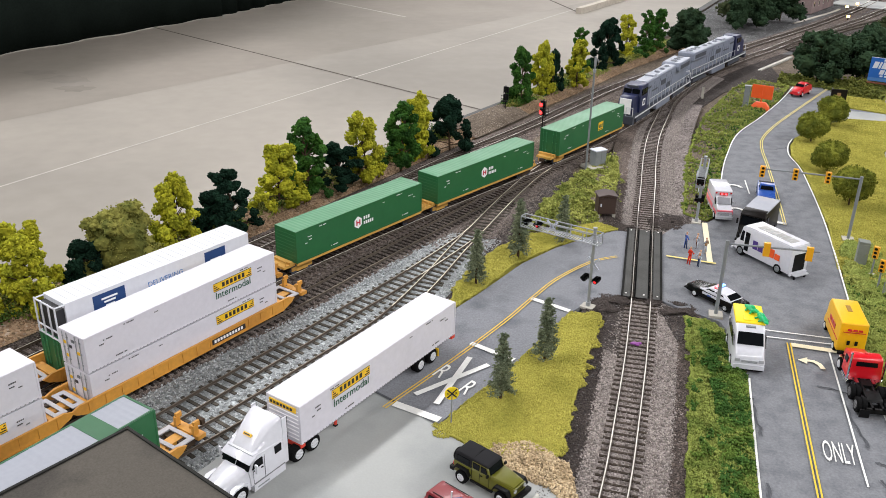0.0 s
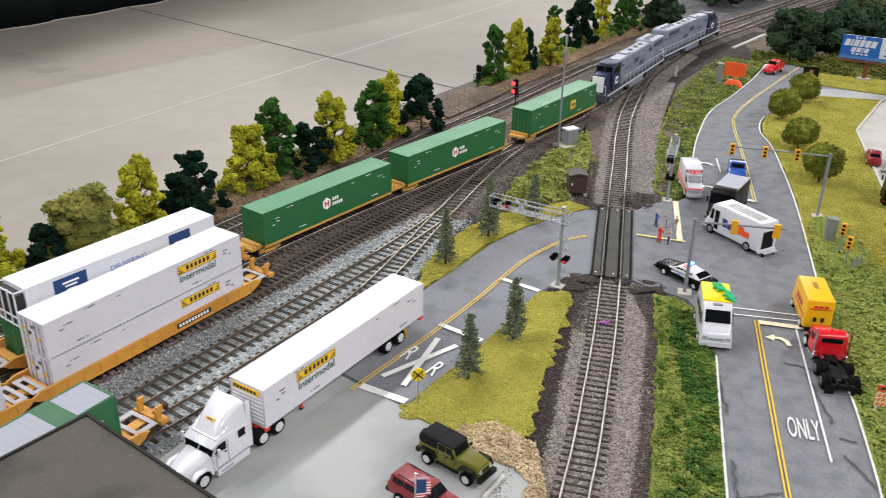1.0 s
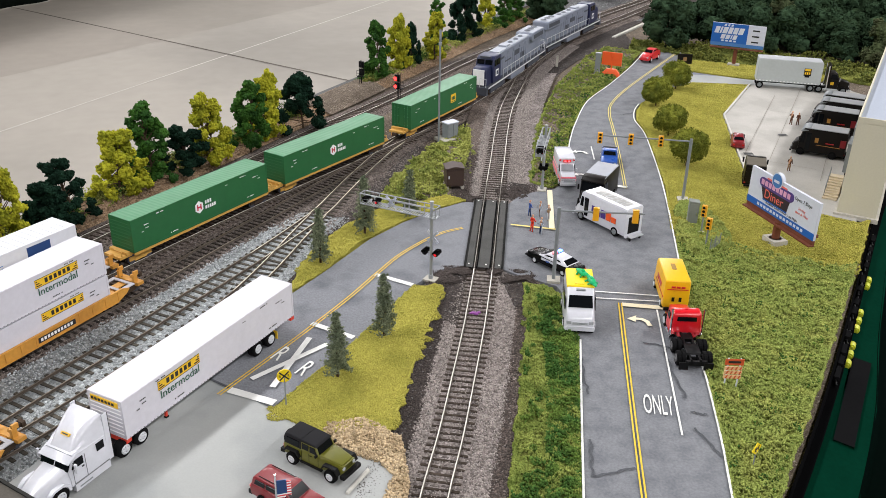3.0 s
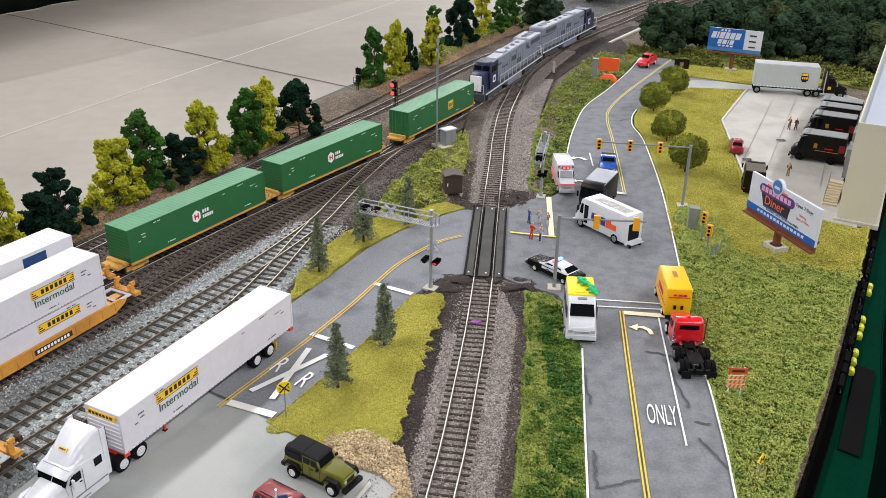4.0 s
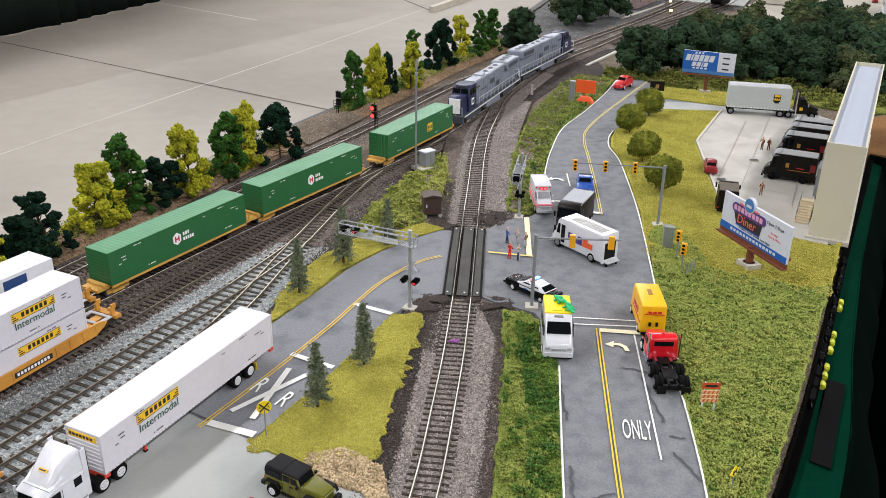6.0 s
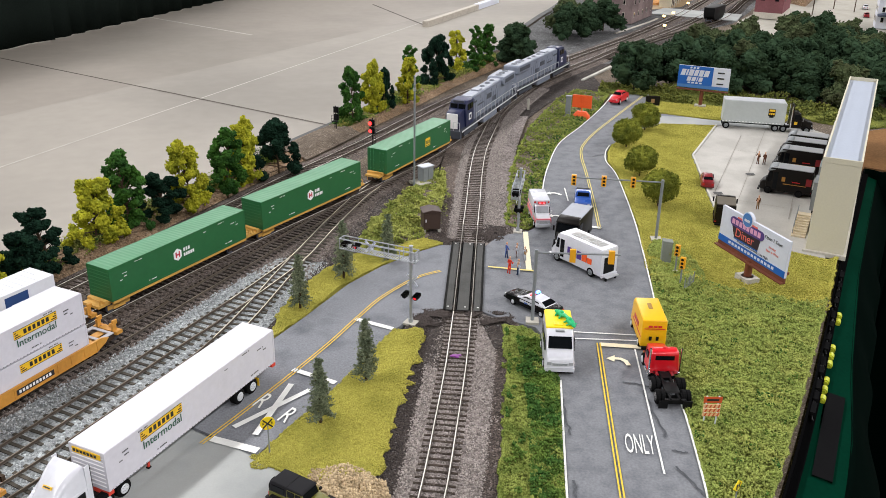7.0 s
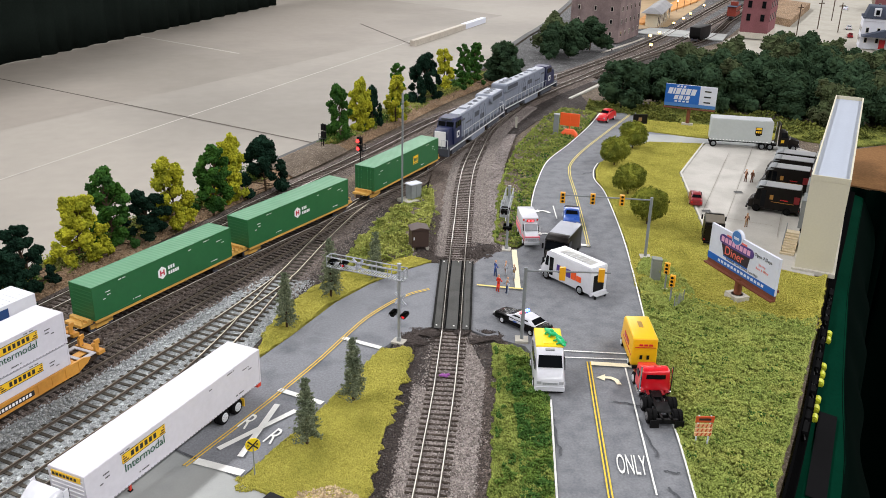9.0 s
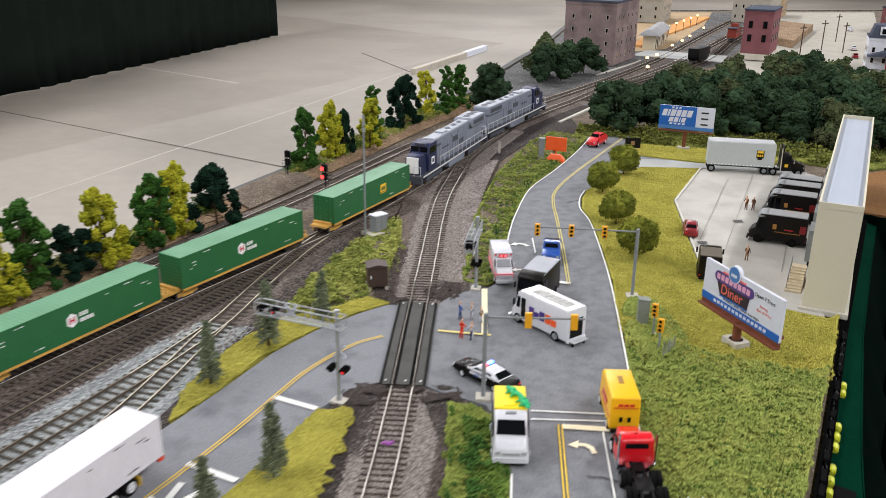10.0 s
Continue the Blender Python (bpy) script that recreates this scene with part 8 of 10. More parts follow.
def white_van():
    t = thing("camper_van", "white van with yellow roof and two green toy figures on top", "van", -0.0455, -0.0262, 0.0, 259)
    b = part("body", loft([(-28, 12.4, 11.2, 5, 31.6, 2.0), (-26.5, 12.9, 11.8, 4.6, 33, 2.2), (4, 13.0, 11.8, 4.6, 32.6, 2.2), (8.6, 13.0, 11.6, 4.6, 31.8, 2.2), (12.4, 13.0, 11.2, 4.6, 29.6, 2.2), (20.2, 13.0, 11.2, 4.6, 20.4, 2.0), (22.4, 12.9, 11.2, 4.6, 18.6, 2.0), (25.4, 12.5, 11.0, 4.6, 16.8, 2.2), (27.2, 12.0, 10.8, 5.0, 13.4, 1.6), (27.8, 11.6, 10.6, 5.4, 9.6, 1.0)]), M["cab_white"], t)
    top = part("roof_top", shell([(-27, 32.4), (4.6, 32.0), (4.2, 34.0), (-26.4, 35)], 11.9, 11.4, bevel=0.8), M["roof_yellow"], t, "yellow raised roof")
    part("roof_hatch", boxes((-6, 2, -5, 3, 34.2, 34.7), bevel=0.2), M["roof_yellow"], top)
    slanted(19.6, 21.4, 12.8, 29.3, 10.2, 9.6, b, proud=0.45)
    pane([(7, 18), (17.0, 18), (12.4, 25.4), (7, 25.4)], 13.0, b)
    pane([(-22, 18.5), (4, 18.5), (4, 25.5), (-22, 25.5)], 13.0, b)
    part("hatch", boxes((6.4, 9.2, -3.8, 3.8, 31.4, 32.4), bevel=0.3), M["grey_metal"], b, "grey roof vent")
    part("bumper", loft([(25.0, 13.0, 12.4, 3.8, 8.4, 1.2), (28.4, 12.2, 11.8, 4.0, 8.0, 1.4)]), M["cab_white"], t)
    part("under_bumper", boxes((22, 27.4, -11.6, 11.6, 2.2, 4.4), bevel=0.5), M["car_black"], t)
    part("grille", boxes((26.9, 28.0, -6.4, 6.4, 9.6, 12.0), bevel=0.3), M["pale_grey"], t)
    for k in range(2):
        part("grille_bar", boxes((27.9, 28.2, -6.0, 6.0, 10.2 + k * 0.9, 10.5 + k * 0.9)), M["grey_metal"], t)
    lamps(t, "headlight", 27.0, (-9.2, 9.2), 11.4, 1.9, M["lamp_clear"], 0.8)
    four_wheels(t, (17, -17), 11.2, 4.9, 4.0)
    for x, y, rz in ((-15, 2, 30), (-1, 9.5, 200)):
        m = t.matrix_basis @ pose(x * MM, y * MM, (34.8 if x < -10 else 34.2) * MM, 0, 0, rz) @ Matrix.Scale(1.3, 4)
        bm = bmesh.new()
        for dx, dz, r, sx in ((0, 1.6, 2.4, 2.2), (4.2, 2.2, 1.7, 1.3), (-4.2, 1.2, 1.4, 2.0), (6.0, 2.4, 0.9, 1.4), (1, 3.4, 1.3, 1.5)):
            bmesh.ops.create_icosphere(bm, subdivisions=2, radius=r * MM, matrix=Matrix.Translation(Vector((dx, 0, dz)) * MM) @ Matrix.Diagonal((sx, 1, 0.8, 1)))
        for dx in (-2, 2.4):
            for sy in (-1, 1):
                rod(bm, (dx, sy * 1.6, 1.4), (dx + 0.8, sy * 3.6, 0.2), 0.6, 6)
        bm.normal_update()
        me = bpy.data.meshes.new("toy_figure")
        bm.to_mesh(me)
        bm.free()
        for p in me.polygons:
            p.use_smooth = True
        me.materials.append(M["toy_green"])
        g = tagged(new("toy_figure", me), "small glossy green plastic toy on a van roof", "toy", "green toys on the van roof")
        g.matrix_basis = m


def ambulance():
    t = thing("ambulance", "white box ambulance with pink stripe and red roof lights", "ambulance", 0.0195, 0.299, 0.0, 265)
    t.scale = (1, 0.84, 1)
    b = part("box_body", loft([(-30, 12.2, 11.8, 6, 31, 1.0), (-29, 12.4, 12.0, 6, 31.4, 1.2), (8, 12.4, 12.0, 6, 31.4, 1.2), (10.4, 12.2, 11.2, 6, 30.2, 1.6)]), M["cab_white"], t)
    c = part("cab", loft([(9, 11.4, 10.0, 5, 25.4, 1.6), (13.6, 11.4, 9.8, 5, 24.8, 1.8), (20.6, 11.4, 10.0, 5, 17.2, 1.4), (22.4, 11.3, 10.0, 5, 16.2, 1.4), (28.6, 10.8, 9.6, 5, 14.6, 1.6), (30.2, 10.2, 9.2, 5.4, 12.6, 1.0)]), M["cab_white"], t)
    slanted(20.2, 18.2, 14.4, 24.4, 8.8, 8.4, c, mat=M["reflection_glass"], proud=0.45)
    pane([(11, 17), (18.4, 17), (14.2, 23.2), (11, 23.2)], 11.0, c)
    for s in (-1, 1):
        part("stripe", boxes((-29, 9, s * 12.45 - 0.25, s * 12.45 + 0.25, 9, 14.4)), M["pink"], b, "pink side stripe")
        part("stripe", boxes((-29, 9, s * 12.35 - 0.25, s * 12.35 + 0.25, 18, 19.2)), M["pink"], b, "thin pink side stripe")
        part("cab_stripe", boxes((9, 28, s * 11.25 - 0.3, s * 11.25 + 0.3, 8.5, 12)), M["pink"], c, "pink side stripe")
        part("corner_lamp", boxes((9.6, 11.0, s * 9.8 - 1.2, s * 9.8 + 1.2, 27.4, 29.2), bevel=0.2), M["lamp_red"], b)
        part("mirror", boxes((17, 18.2, s * 13 - 1, s * 13 + 1, 17.4, 20.6), bevel=0.3), M["pale_grey"], c)
    part("front_stripe", boxes((27.6, 30.5, -10.4, 10.4, 12.6, 14.2), bevel=0.2), M["pink"], c)
    g = part("grille", boxes((29.4, 30.7, -6.4, 6.4, 8.2, 11.8), bevel=0.3), M["pale_grey"], c)
    for k in range(3):
        part("grille_bar", boxes((30.6, 30.9, -6, 6, 8.8 + k * 1.1, 9.2 + k * 1.1)), M["grey_metal"], g)
    lamps(t, "headlight", 29.9, (-8.2, 8.2), 10.4, 1.5, M["lamp_clear"])
    part("light_bar", boxes((10.2, 12.6, -5.4, 5.4, 26.4, 28.8), bevel=0.5), M["lamp_red"], b)
    for y in (-2.6, 2.6):
        part("beacon", boxes((12.4, 13.3, y - 1.4, y + 1.4, 26.8, 28.4), bevel=0.3), M["beacon_red"], b)
    part("bumper", boxes((28.4, 31.6, -11.2, 11.2, 4, 6.8), bevel=0.6), M["pale_grey"], t)
    four_wheels(t, (20, -16), 9.8, 4.8, 3.8)


def pickup():
    t = thing("pickup_truck", "glossy blue pickup truck waiting behind a brown van", "pickup truck", 0.0890, 0.349, 0.0, 253)
    b = part("body", shell([(-27, 5), (26, 5), (27, 8), (26.4, 12), (12, 14), (-27, 14)], 10.6, 10.0, bevel=0.8), M["car_blue"], t)
    c = part("cab", shell([(12, 13.6), (-4, 13.6), (-3, 20), (1, 21), (6, 20.4)], 9.4, 8.0, 13, 21, 0.8), M["car_blue"], t)
    slanted(10.6, 15.2, 7.2, 19.0, 7.6, 6.8, c)
    slanted(-3.2, 19.4, -4.2, 14.6, 7.4, 8.4, c, "rear_window")
    pane([(-2.4, 14.6), (8.6, 14.6), (5.6, 19.2), (-2.4, 19.2)], 9.1, c)
    part("bed_floor", boxes((-25.6, -5, -8.6, 8.6, 13.9, 14.3)), M["car_black"], t)
    lamps(t, "headlight", 26.4, (-7.4, 7.4), 10, 1.5, M["lamp_clear"])
    four_wheels(t, (17, -17), 9.0, 4.5, 3.4)


def yellow_truck():
    t = thing("box_van", "bright yellow parcel van with red stripe lettering bars", "van", 0.0465, 0.0010, 0.0, 79.6)
    t.scale = (0.92, 0.95, 0.88)
    b = part("box_body", shell([(-28, 6), (24, 6), (26, 18), (25, 31), (21, 36), (-28, 36)], 11.9, 11.4, 20, 36, 1.4, 3), M["van_yellow"], t)
    c = part("cab", shell([(22, 5), (33, 5), (34, 9), (32.6, 14), (25, 22), (22, 22)], 10.8, 9.6, 10, 22, 1.0), M["van_yellow"], t)
    slanted(31.6, 15.2, 25.6, 21.2, 9.0, 8.4, c)
    part("roof_hatch", boxes((-4, 8, -2.0, 2.0, 35.9, 36.4)), M["hatch_brown"], b)
    rows = [(-29.6, -29.1, -6.4 + k * 4.4, -3.0 + k * 4.4, 28.6, 30.6) for k in range(3)]
    bars("logo_mark", rows + [(-29.6, -29.1, -9.5, 9.5, 26.8, 27.4)], M["bright_red"], b, "red bars of a logo")
    for s in (-1, 1):
        y0, y1 = sorted((s * 11.8, s * 12.2))
        bars("logo_mark", [(-12 + k * 8, -6 + k * 8, y0, y1, 20, 25) for k in range(3)] + [(-26, 16, y0, y1, 16, 17)], M["bright_red"], b, "red bars of a logo")
        part("tail_light", boxes((-29.7, -29.1, s * 3.2 - 1.2, s * 3.2 + 1.2, 14, 18.4)), M["car_black"], b)
    part("bumper", boxes((-31, -28.6, -10.6, 10.6, 4.2, 7), bevel=0.4), M["car_black"], t)
    four_wheels(t, (22, -17), 9.8, 5.0, 4.2)


def red_tractor():
    t = thing("semi_tractor", "bright red bobtail semi tractor with bare black frame", "truck", 0.0332, -0.0727, 0.0, 81.5)
    t.scale = (1, 0.93, 0.95)
    part("frame", boxes((-42, 30, -4.8, -3.0, 6, 9.4), (-42, 30, 3.0, 4.8, 6, 9.4), (-42, -39.5, -9, 9, 5.4, 9.4), (-8, -5.6, -4, 4, 6.4, 9.2), (-22, -19, -4, 4, 6.4, 9.2), (-15, -13, -12, 12, 4.6, 7), (-33, -31, -12, 12, 4.6, 7), bevel=0.2), M["car_black"], t)
    part("fifth_wheel", shell([(-32, 9.2), (-17, 9.2), (-17, 10.6), (-31, 10.6)], 6.2, bevel=0.3, seg=1), M["car_black"], t)
    part("deck_plate", boxes((-9, 0, -4, 4, 9.3, 9.8)), M["car_black"], t)
    c = part("cab", shell([(2, 8), (18, 8), (18.6, 20), (15.4, 26), (12.5, 28.2), (5.4, 28.8), (2, 27.4)], 14.4, 12.6, 17, 28, 2.2, 4), M["tractor_red"], t)
    part("hood", shell([(17, 7), (35, 7), (36, 10), (35.4, 18), (18, 21.6), (17, 21)], 11.0, 9.4, 8, 21, 1.3, 3, (20, 36, 0.8)), M["tractor_red"], t)
    slanted(18.4, 20.6, 15.8, 25.4, 10.8, 10.2, c)
    slanted(2.2, 24.6, 1.9, 20.6, 8.4, 8.6, c, "rear_window")
    pane([(8, 19), (15.4, 19), (13.6, 24.6), (8, 24.6)], 13.9, c)
    part("marker_lamp", boxes((8, 9.6, -1.2, 1.2, 28.4, 29.4), bevel=0.2), M["lamp_red"], c)
    part("bumper", boxes((35, 38, -10.4, 10.4, 4.4, 8), bevel=0.6), M["chrome"], t)
    part("grille", boxes((35.2, 36.6, -5.4, 5.4, 9, 17)), M["chrome"], t)
    for s in (-1, 1):
        part("fuel_tank", rods(((-2, s * 11.4, 6.4), (14, s * 11.4, 6.4), 3.4), seg=14), M["chrome"], t)
        part("exhaust_pipe", rods(((0.4, s * 13.8, 9), (0.4, s * 13.8, 33), 0.9)), M["chrome"], t)
        part("front_fender", shell([(20, 6.4), (20, 10.4), (23.5, 13.2), (31, 13.2), (35, 10.4), (34, 10), (30.6, 12), (24, 12), (21, 9.6), (21, 6.4)], 11.4, bevel=0), M["tractor_red"], t)
        part("mud_flap", boxes((-42.6, -41.8, s * 10.4 - 3.8, s * 10.4 + 3.8, 1.6, 8.6)), M["car_black"], t)
        part("air_tank", rods(((-6, s * 6.6, 8.4), (0.6, s * 6.6, 8.4), 1.8), seg=12), M["chrome"], t)
        wheel(t, 27.5, s * 11.2, 5.8, 3.4)
        for x in (-14, -32):
            for y in (9.0, 13.0):
                wheel(t, x, s * y, 6.2, 3.6, M["car_black"] if y < 10 else M["dark_rim"])
    return t


def parcel_semi():
    t = thing("parcel_trailer", "grey parcel trailer with a small yellow shield on its side", "trailer", 0.488, 0.684, 0.0006, -20)
    b = part("box", shell([(-53, 12), (46, 12), (47, 14), (47, 47), (46, 49), (-53, 49)], 14.6, bevel=0.6, seg=1), M["trailer_grey"], t)
    part("roof", shell([(-52.4, 48.8), (45.4, 48.8), (45.4, 49.5), (-52.4, 49.5)], 14.0, bevel=0), M["van_roof"], b)
    for s in (-1, 1):
        y0, y1 = sorted((s * 14.5, s * 14.9))
        bars("logo_shield", [(19, 30, y0, y1, 26, 38), (21, 28, y0, y1, 23.6, 26)], M["van_brown"], b, "dark brown shield logo")
        y0, y1 = sorted((s * 14.85, s * 15.05))
        bars("logo_mark", [(20.2 + k * 3.2, 22.4 + k * 3.2, y0, y1, 28.5, 32) for k in range(3)] + [(20, 29, y0, y1, 34, 37.4)], M["logo_yellow"], b)
        y0, y1 = sorted((s * 14.5, s * 14.8))
        bars("rivet_strip", [(-53 + k * 5.4, -50.6 + k * 5.4, y0, y1, 13.4, 14.4) for k in range(18)], M["logo_white"], b)
    part("chassis", boxes((-48, 50, -6, 6, 8.6, 12)), M["car_black"], t)
    four_wheels(t, (-46, 33), 10.6, 5.9, 6.0, M["grey_metal"])
    part("dolly", boxes((26, 46, -8, 8, 5, 8.6), bevel=0.5), M["pale_grey"], t)
    u = thing("semi_tractor", "dark brown day-cab semi tractor with chrome stacks", "truck", 0.550, 0.6605, 0.0006, -20)
    part("frame", boxes((-30, 20, -4.6, 4.6, 6, 9)), M["car_black"], u)
    c = part("cab", shell([(-8, 8), (8, 8), (8, 24), (4, 33), (-8, 34)], 12.4, 11, 22, 34, 1.2), M["van_brown"], u)
    part("hood", shell([(7, 7), (26, 7), (27, 10), (26, 18), (8, 23)], 10.6, 9, 8, 22, 1.2, 2, (10, 27, 0.82)), M["van_brown"], u)
    part("air_shield", shell([(-9.6, 10), (-8, 10), (-6, 46), (-7.6, 46)], 11, bevel=0.2, seg=1), M["van_brown"], u)
    for k in (-1, 1):
        part("exhaust_pipe", rods(((-9.4, k * 12.6, 8), (-9.4, k * 12.6, 44), 1.1), seg=10), M["chrome"], u)
    slanted(8.0, 24.4, 4.8, 31.6, 9.6, 9.0, c)
    pane([(-4, 23), (6, 23), (3.4, 31), (-4, 31)], 12.0, c)
    for s in (-1, 1):
        part("emblem", boxes((-4, 1, s * 12.4 - 0.25, s * 12.4 + 0.25, 14, 19)), M["logo_yellow"], c)
        part("mirror", boxes((8, 9.4, s * 15 - 1, s * 15 + 1, 21, 28)), M["chrome"], c)
        lamps(u, "headlight", 25, (s * 8.2,), 13, 1.6, M["lamp_clear"])
    part("bumper", boxes((25, 28.6, -11, 11, 4, 7.6), bevel=0.6), M["chrome"], u)
    four_wheels(u, (17, -20), 10.0, 5.8, 5.0, M["grey_metal"])


# windshield glass with a whitish reflection put into its base colour
M["reflection_glass"] = material("painted_reflection_glass", srgb(150, 152, 158), 0.12, vary=0.1, grain=120)
M["beacon_blue"] = material("lit_blue_beacon", srgb(70, 120, 255), 0.3, emit=9.0)
M["beacon_red"] = material("lit_red_beacon", srgb(255, 90, 96), 0.3, emit=3.0)
M["old_roof"] = paint("ribbed_olive_grey_roof", 96, 90, 80, 0.7)
M["pink"] = paint("pink_stripe", 230, 116, 128, 0.4)
M["hatch_brown"] = paint("brown_hatch", 150, 108, 30, 0.5)
M["trailer_grey"] = paint("parcel_trailer_grey", 178, 184, 184, 0.5)
semi_tractor()
semi_trailer()
jeep()
suv()
police_car()
white_van()
ambulance()
pickup()
yellow_truck()
red_tractor()
parcel_semi()
step_van("white delivery van with purple and orange logo bars and open rear", 0.0329, 0.1625, 119, M["cab_white"], M["cab_white"], 76, 12.8, 34, panel=M["skylight_grey"], open_back=True, logo=[(-25, -18.6, 14, 20, M["orange"]), (-17.6, -11, 14, 23, M["orange"]), (-9.6, -3.6, 14, 23, M["logo_purple"]), (-2.6, 3.4, 14, 20, M["logo_purple"]), (4.4, 10.4, 14, 23, M["logo_purple"])])
step_van("dark brown parcel van with a pale roof on the road", 0.0420, 0.2320, 236, M["van_brown"], M["grey_roof"], 64, 13.6, 35)
SHIELD = [(1, 5.4, 19.5, 25.5, M["shield_gold"]), (-18, -8, 19.5, 20.6, M["lamp_red"]), (-26, 3, 16.0, 16.6, M["shield_gold"]), (-32, -25, 17.4, 27, M["deep_red"])]
SPOT = ((-0.012, -0.024), (0.0065, -0.006), (-0.004, -0.027), (-0.024, -0.058))
for i in range(4):
    step_van("dark brown parcel van with pale roof, backed to the loading dock", 0.388 + 0.0405 * i + SPOT[i][0], 0.3905 + 0.0620 * i + SPOT[i][1], 146, M["van_brown"], M["van_roof"], 65, 13.4, 37, "parcel vans at the loading dock", 0.0006, SHIELD)
step_van("old dark van with a ribbed pale grey roof in the yard", 0.2460, 0.274, 66, M["van_brown"], M["old_roof"], 50, 12.0, 30, z=0.0006)
sedan("car", "small red estate car on the far road", 0.318, 0.882, 228, M["bright_red"], 52)[0].scale = (1.05, 1.12, 1.45)
sedan("car", "small red car parked in the loading yard", 0.2860, 0.4125, 68, M["car_red"], 52, z=0.0006)
# rear ramp of the white delivery van
ramp = thing("loading_ramp", "grey folded loading ramp at the open rear of a white van", "ramp", 0.0329 + 0.042 * math.cos(radians(299)), 0.1625 + 0.042 * math.sin(radians(299)), 0.0, 119)
part("plate", boxes((-3, 2.4, -9, 9, 4.2, 5.2), bevel=0.2), M["pale_grey"], ramp)
for sy in (-7.2, 7.2):
    part("support", boxes((-0.5, 1.2, sy - 0.8, sy + 0.8, 0, 4.4)), M["car_black"], ramp)


# ---- railway and street furniture ----
M["signal_yellow"] = paint("signal_yellow", 232, 168, 24, 0.4)
M["concrete"] = material("cast_concrete", srgb(186, 182, 172), 0.9, vary=0.1, grain=600, big=60)
M["hut_brown"] = paint("dark_brown_metal", 66, 50, 44, 0.6)
M["red_lit"] = material("lit_red_signal", srgb(255, 40, 40), 0.3, emit=7.0)
M["red_dim"] = material("dim_red_signal", srgb(230, 30, 40), 0.3, emit=1.0)
M["sign_yellow"] = paint("sign_yellow", 238, 210, 30, 0.5)
M["sign_white"] = paint("sign_white", 206, 210, 222, 0.5)
M["sign_blue"] = paint("sign_blue", 20, 92, 176, 0.5)
M["sign_tan"] = paint("sign_tan", 150, 116, 74, 0.5)
M["sign_purple"] = paint("sign_purple", 84, 62, 128, 0.5)
M["sign_pink"] = paint("sign_pink", 226, 110, 96, 0.5)
M["sign_dark"] = paint("sign_dark", 48, 34, 44, 0.5)
M["rust"] = paint("rust_brown_metal", 112, 60, 40, 0.6, vary=0.12)
M["purple_toy"] = paint("purple_plastic", 134, 58, 142, 0.4)


def crossing_signal(x, y, rz, arm, high, label, lit):
    """A cantilever crossing signal: mast on a foot, walkway arm with railing and ladder rungs, crossbucks, pairs of flashers."""
    t = thing("crossing_signal", label, "railway signal", x, y, 0, rz, "crossing signals")
    part("foot", boxes((-6, 6, -5, 5, -1, 1.2), bevel=0.4), M["concrete"], t)
    mast = part("mast", rods(((0, 0, 1), (0, 0, high), 1.5), ((0, 0, 1), (0, 0, 5), 2.2), seg=12), M["galvanised"], t)
    part("mast_cap", rods(((0, 0, high), (0, 0, high + 0.8), 2.0), seg=12), M["galvanised"], mast)
    z0, z1 = high - 14, high - 4
    bm = bmesh.new()
    for yy in (-4.2, 4.2):
        rod(bm, (-6, yy, z0), (arm, yy, z0), 0.55, 6)
        rod(bm, (-6, yy, z1), (arm, yy, z1), 0.55, 6)
        rod(bm, (-6, yy, (z0 + z1) / 2), (arm, yy, (z0 + z1) / 2), 0.35, 6)
        for i in range(6):
            xx = -6 + (arm + 6) * i / 5
            rod(bm, (xx, yy, z0), (xx, yy, z1), 0.45, 6)
    for xx in (-6, arm):
        for z in (z0, z1):
            rod(bm, (xx, -4.2, z), (xx, 4.2, z), 0.5, 6)
    a = part("arm", bm, M["galvanised"], t)
    n = int(arm / 2.2)
    bm = bmesh.new()
    box(bm, 0, 0.9, -4, 4, z0 - 0.3, z0 + 0.2)
    slat = bpy.data.meshes.new("slat")
    bm.to_mesh(slat)
    bm.free()
    slat.materials.append(M["galvanised"])
    for i in range(n):
        o = new("slat", slat)
        o.parent = a
        o.matrix_basis = pose((-5 + (arm + 4) * i / n) * MM, 0, 0)

    def buck(parent, px, pz, s):
        bm = bmesh.new()
        for k in (45, -45):
            m = pose(px * MM, s * MM * 5.4, pz * MM) @ Matrix.Rotation(radians(k), 4, "Y")
            box(bm, -7.5, 7.5, -0.3, 0.3, -1.1, 1.1, m)
        part("crossbuck", bm, M["sign_white"], parent)
    buck(mast, 0, high * 0.55, -0.5)
    buck(a, arm * 0.62, z0 + 3, -1)
    for px, pz, par in ((0, high * 0.36, mast), (arm * 0.86, z0 + 4, a)):
        for k, dx in enumerate((-5.6, 5.6)):
            for s in (-1, 1):
                h = part("flasher", rods(((px + dx, s * 1.0, pz), (px + dx, s * 3.0, pz), 2.5), seg=14), M["car_black"], par)
                part("hood", shell([(px + dx - 2.6, pz - 0.4), (px + dx - 2.2, pz + 2.4), (px + dx + 2.2, pz + 2.4), (px + dx + 2.6, pz - 0.4), (px + dx + 1.8, pz + 1.6), (px + dx - 1.8, pz + 1.6)], 5.2, bevel=0), M["car_black"], h)
                on = (k == 0) == lit
                part("lens", rods(((px + dx, s * 3.0, pz), (px + dx, s * 3.3, pz), 1.6), seg=12), M["red_dim"] if on else M["glass"], h)
        part("flasher_bar", rods(((px - 6, 0, pz), (px + 6, 0, pz), 0.5)), M["galvanised"], par)
    return t


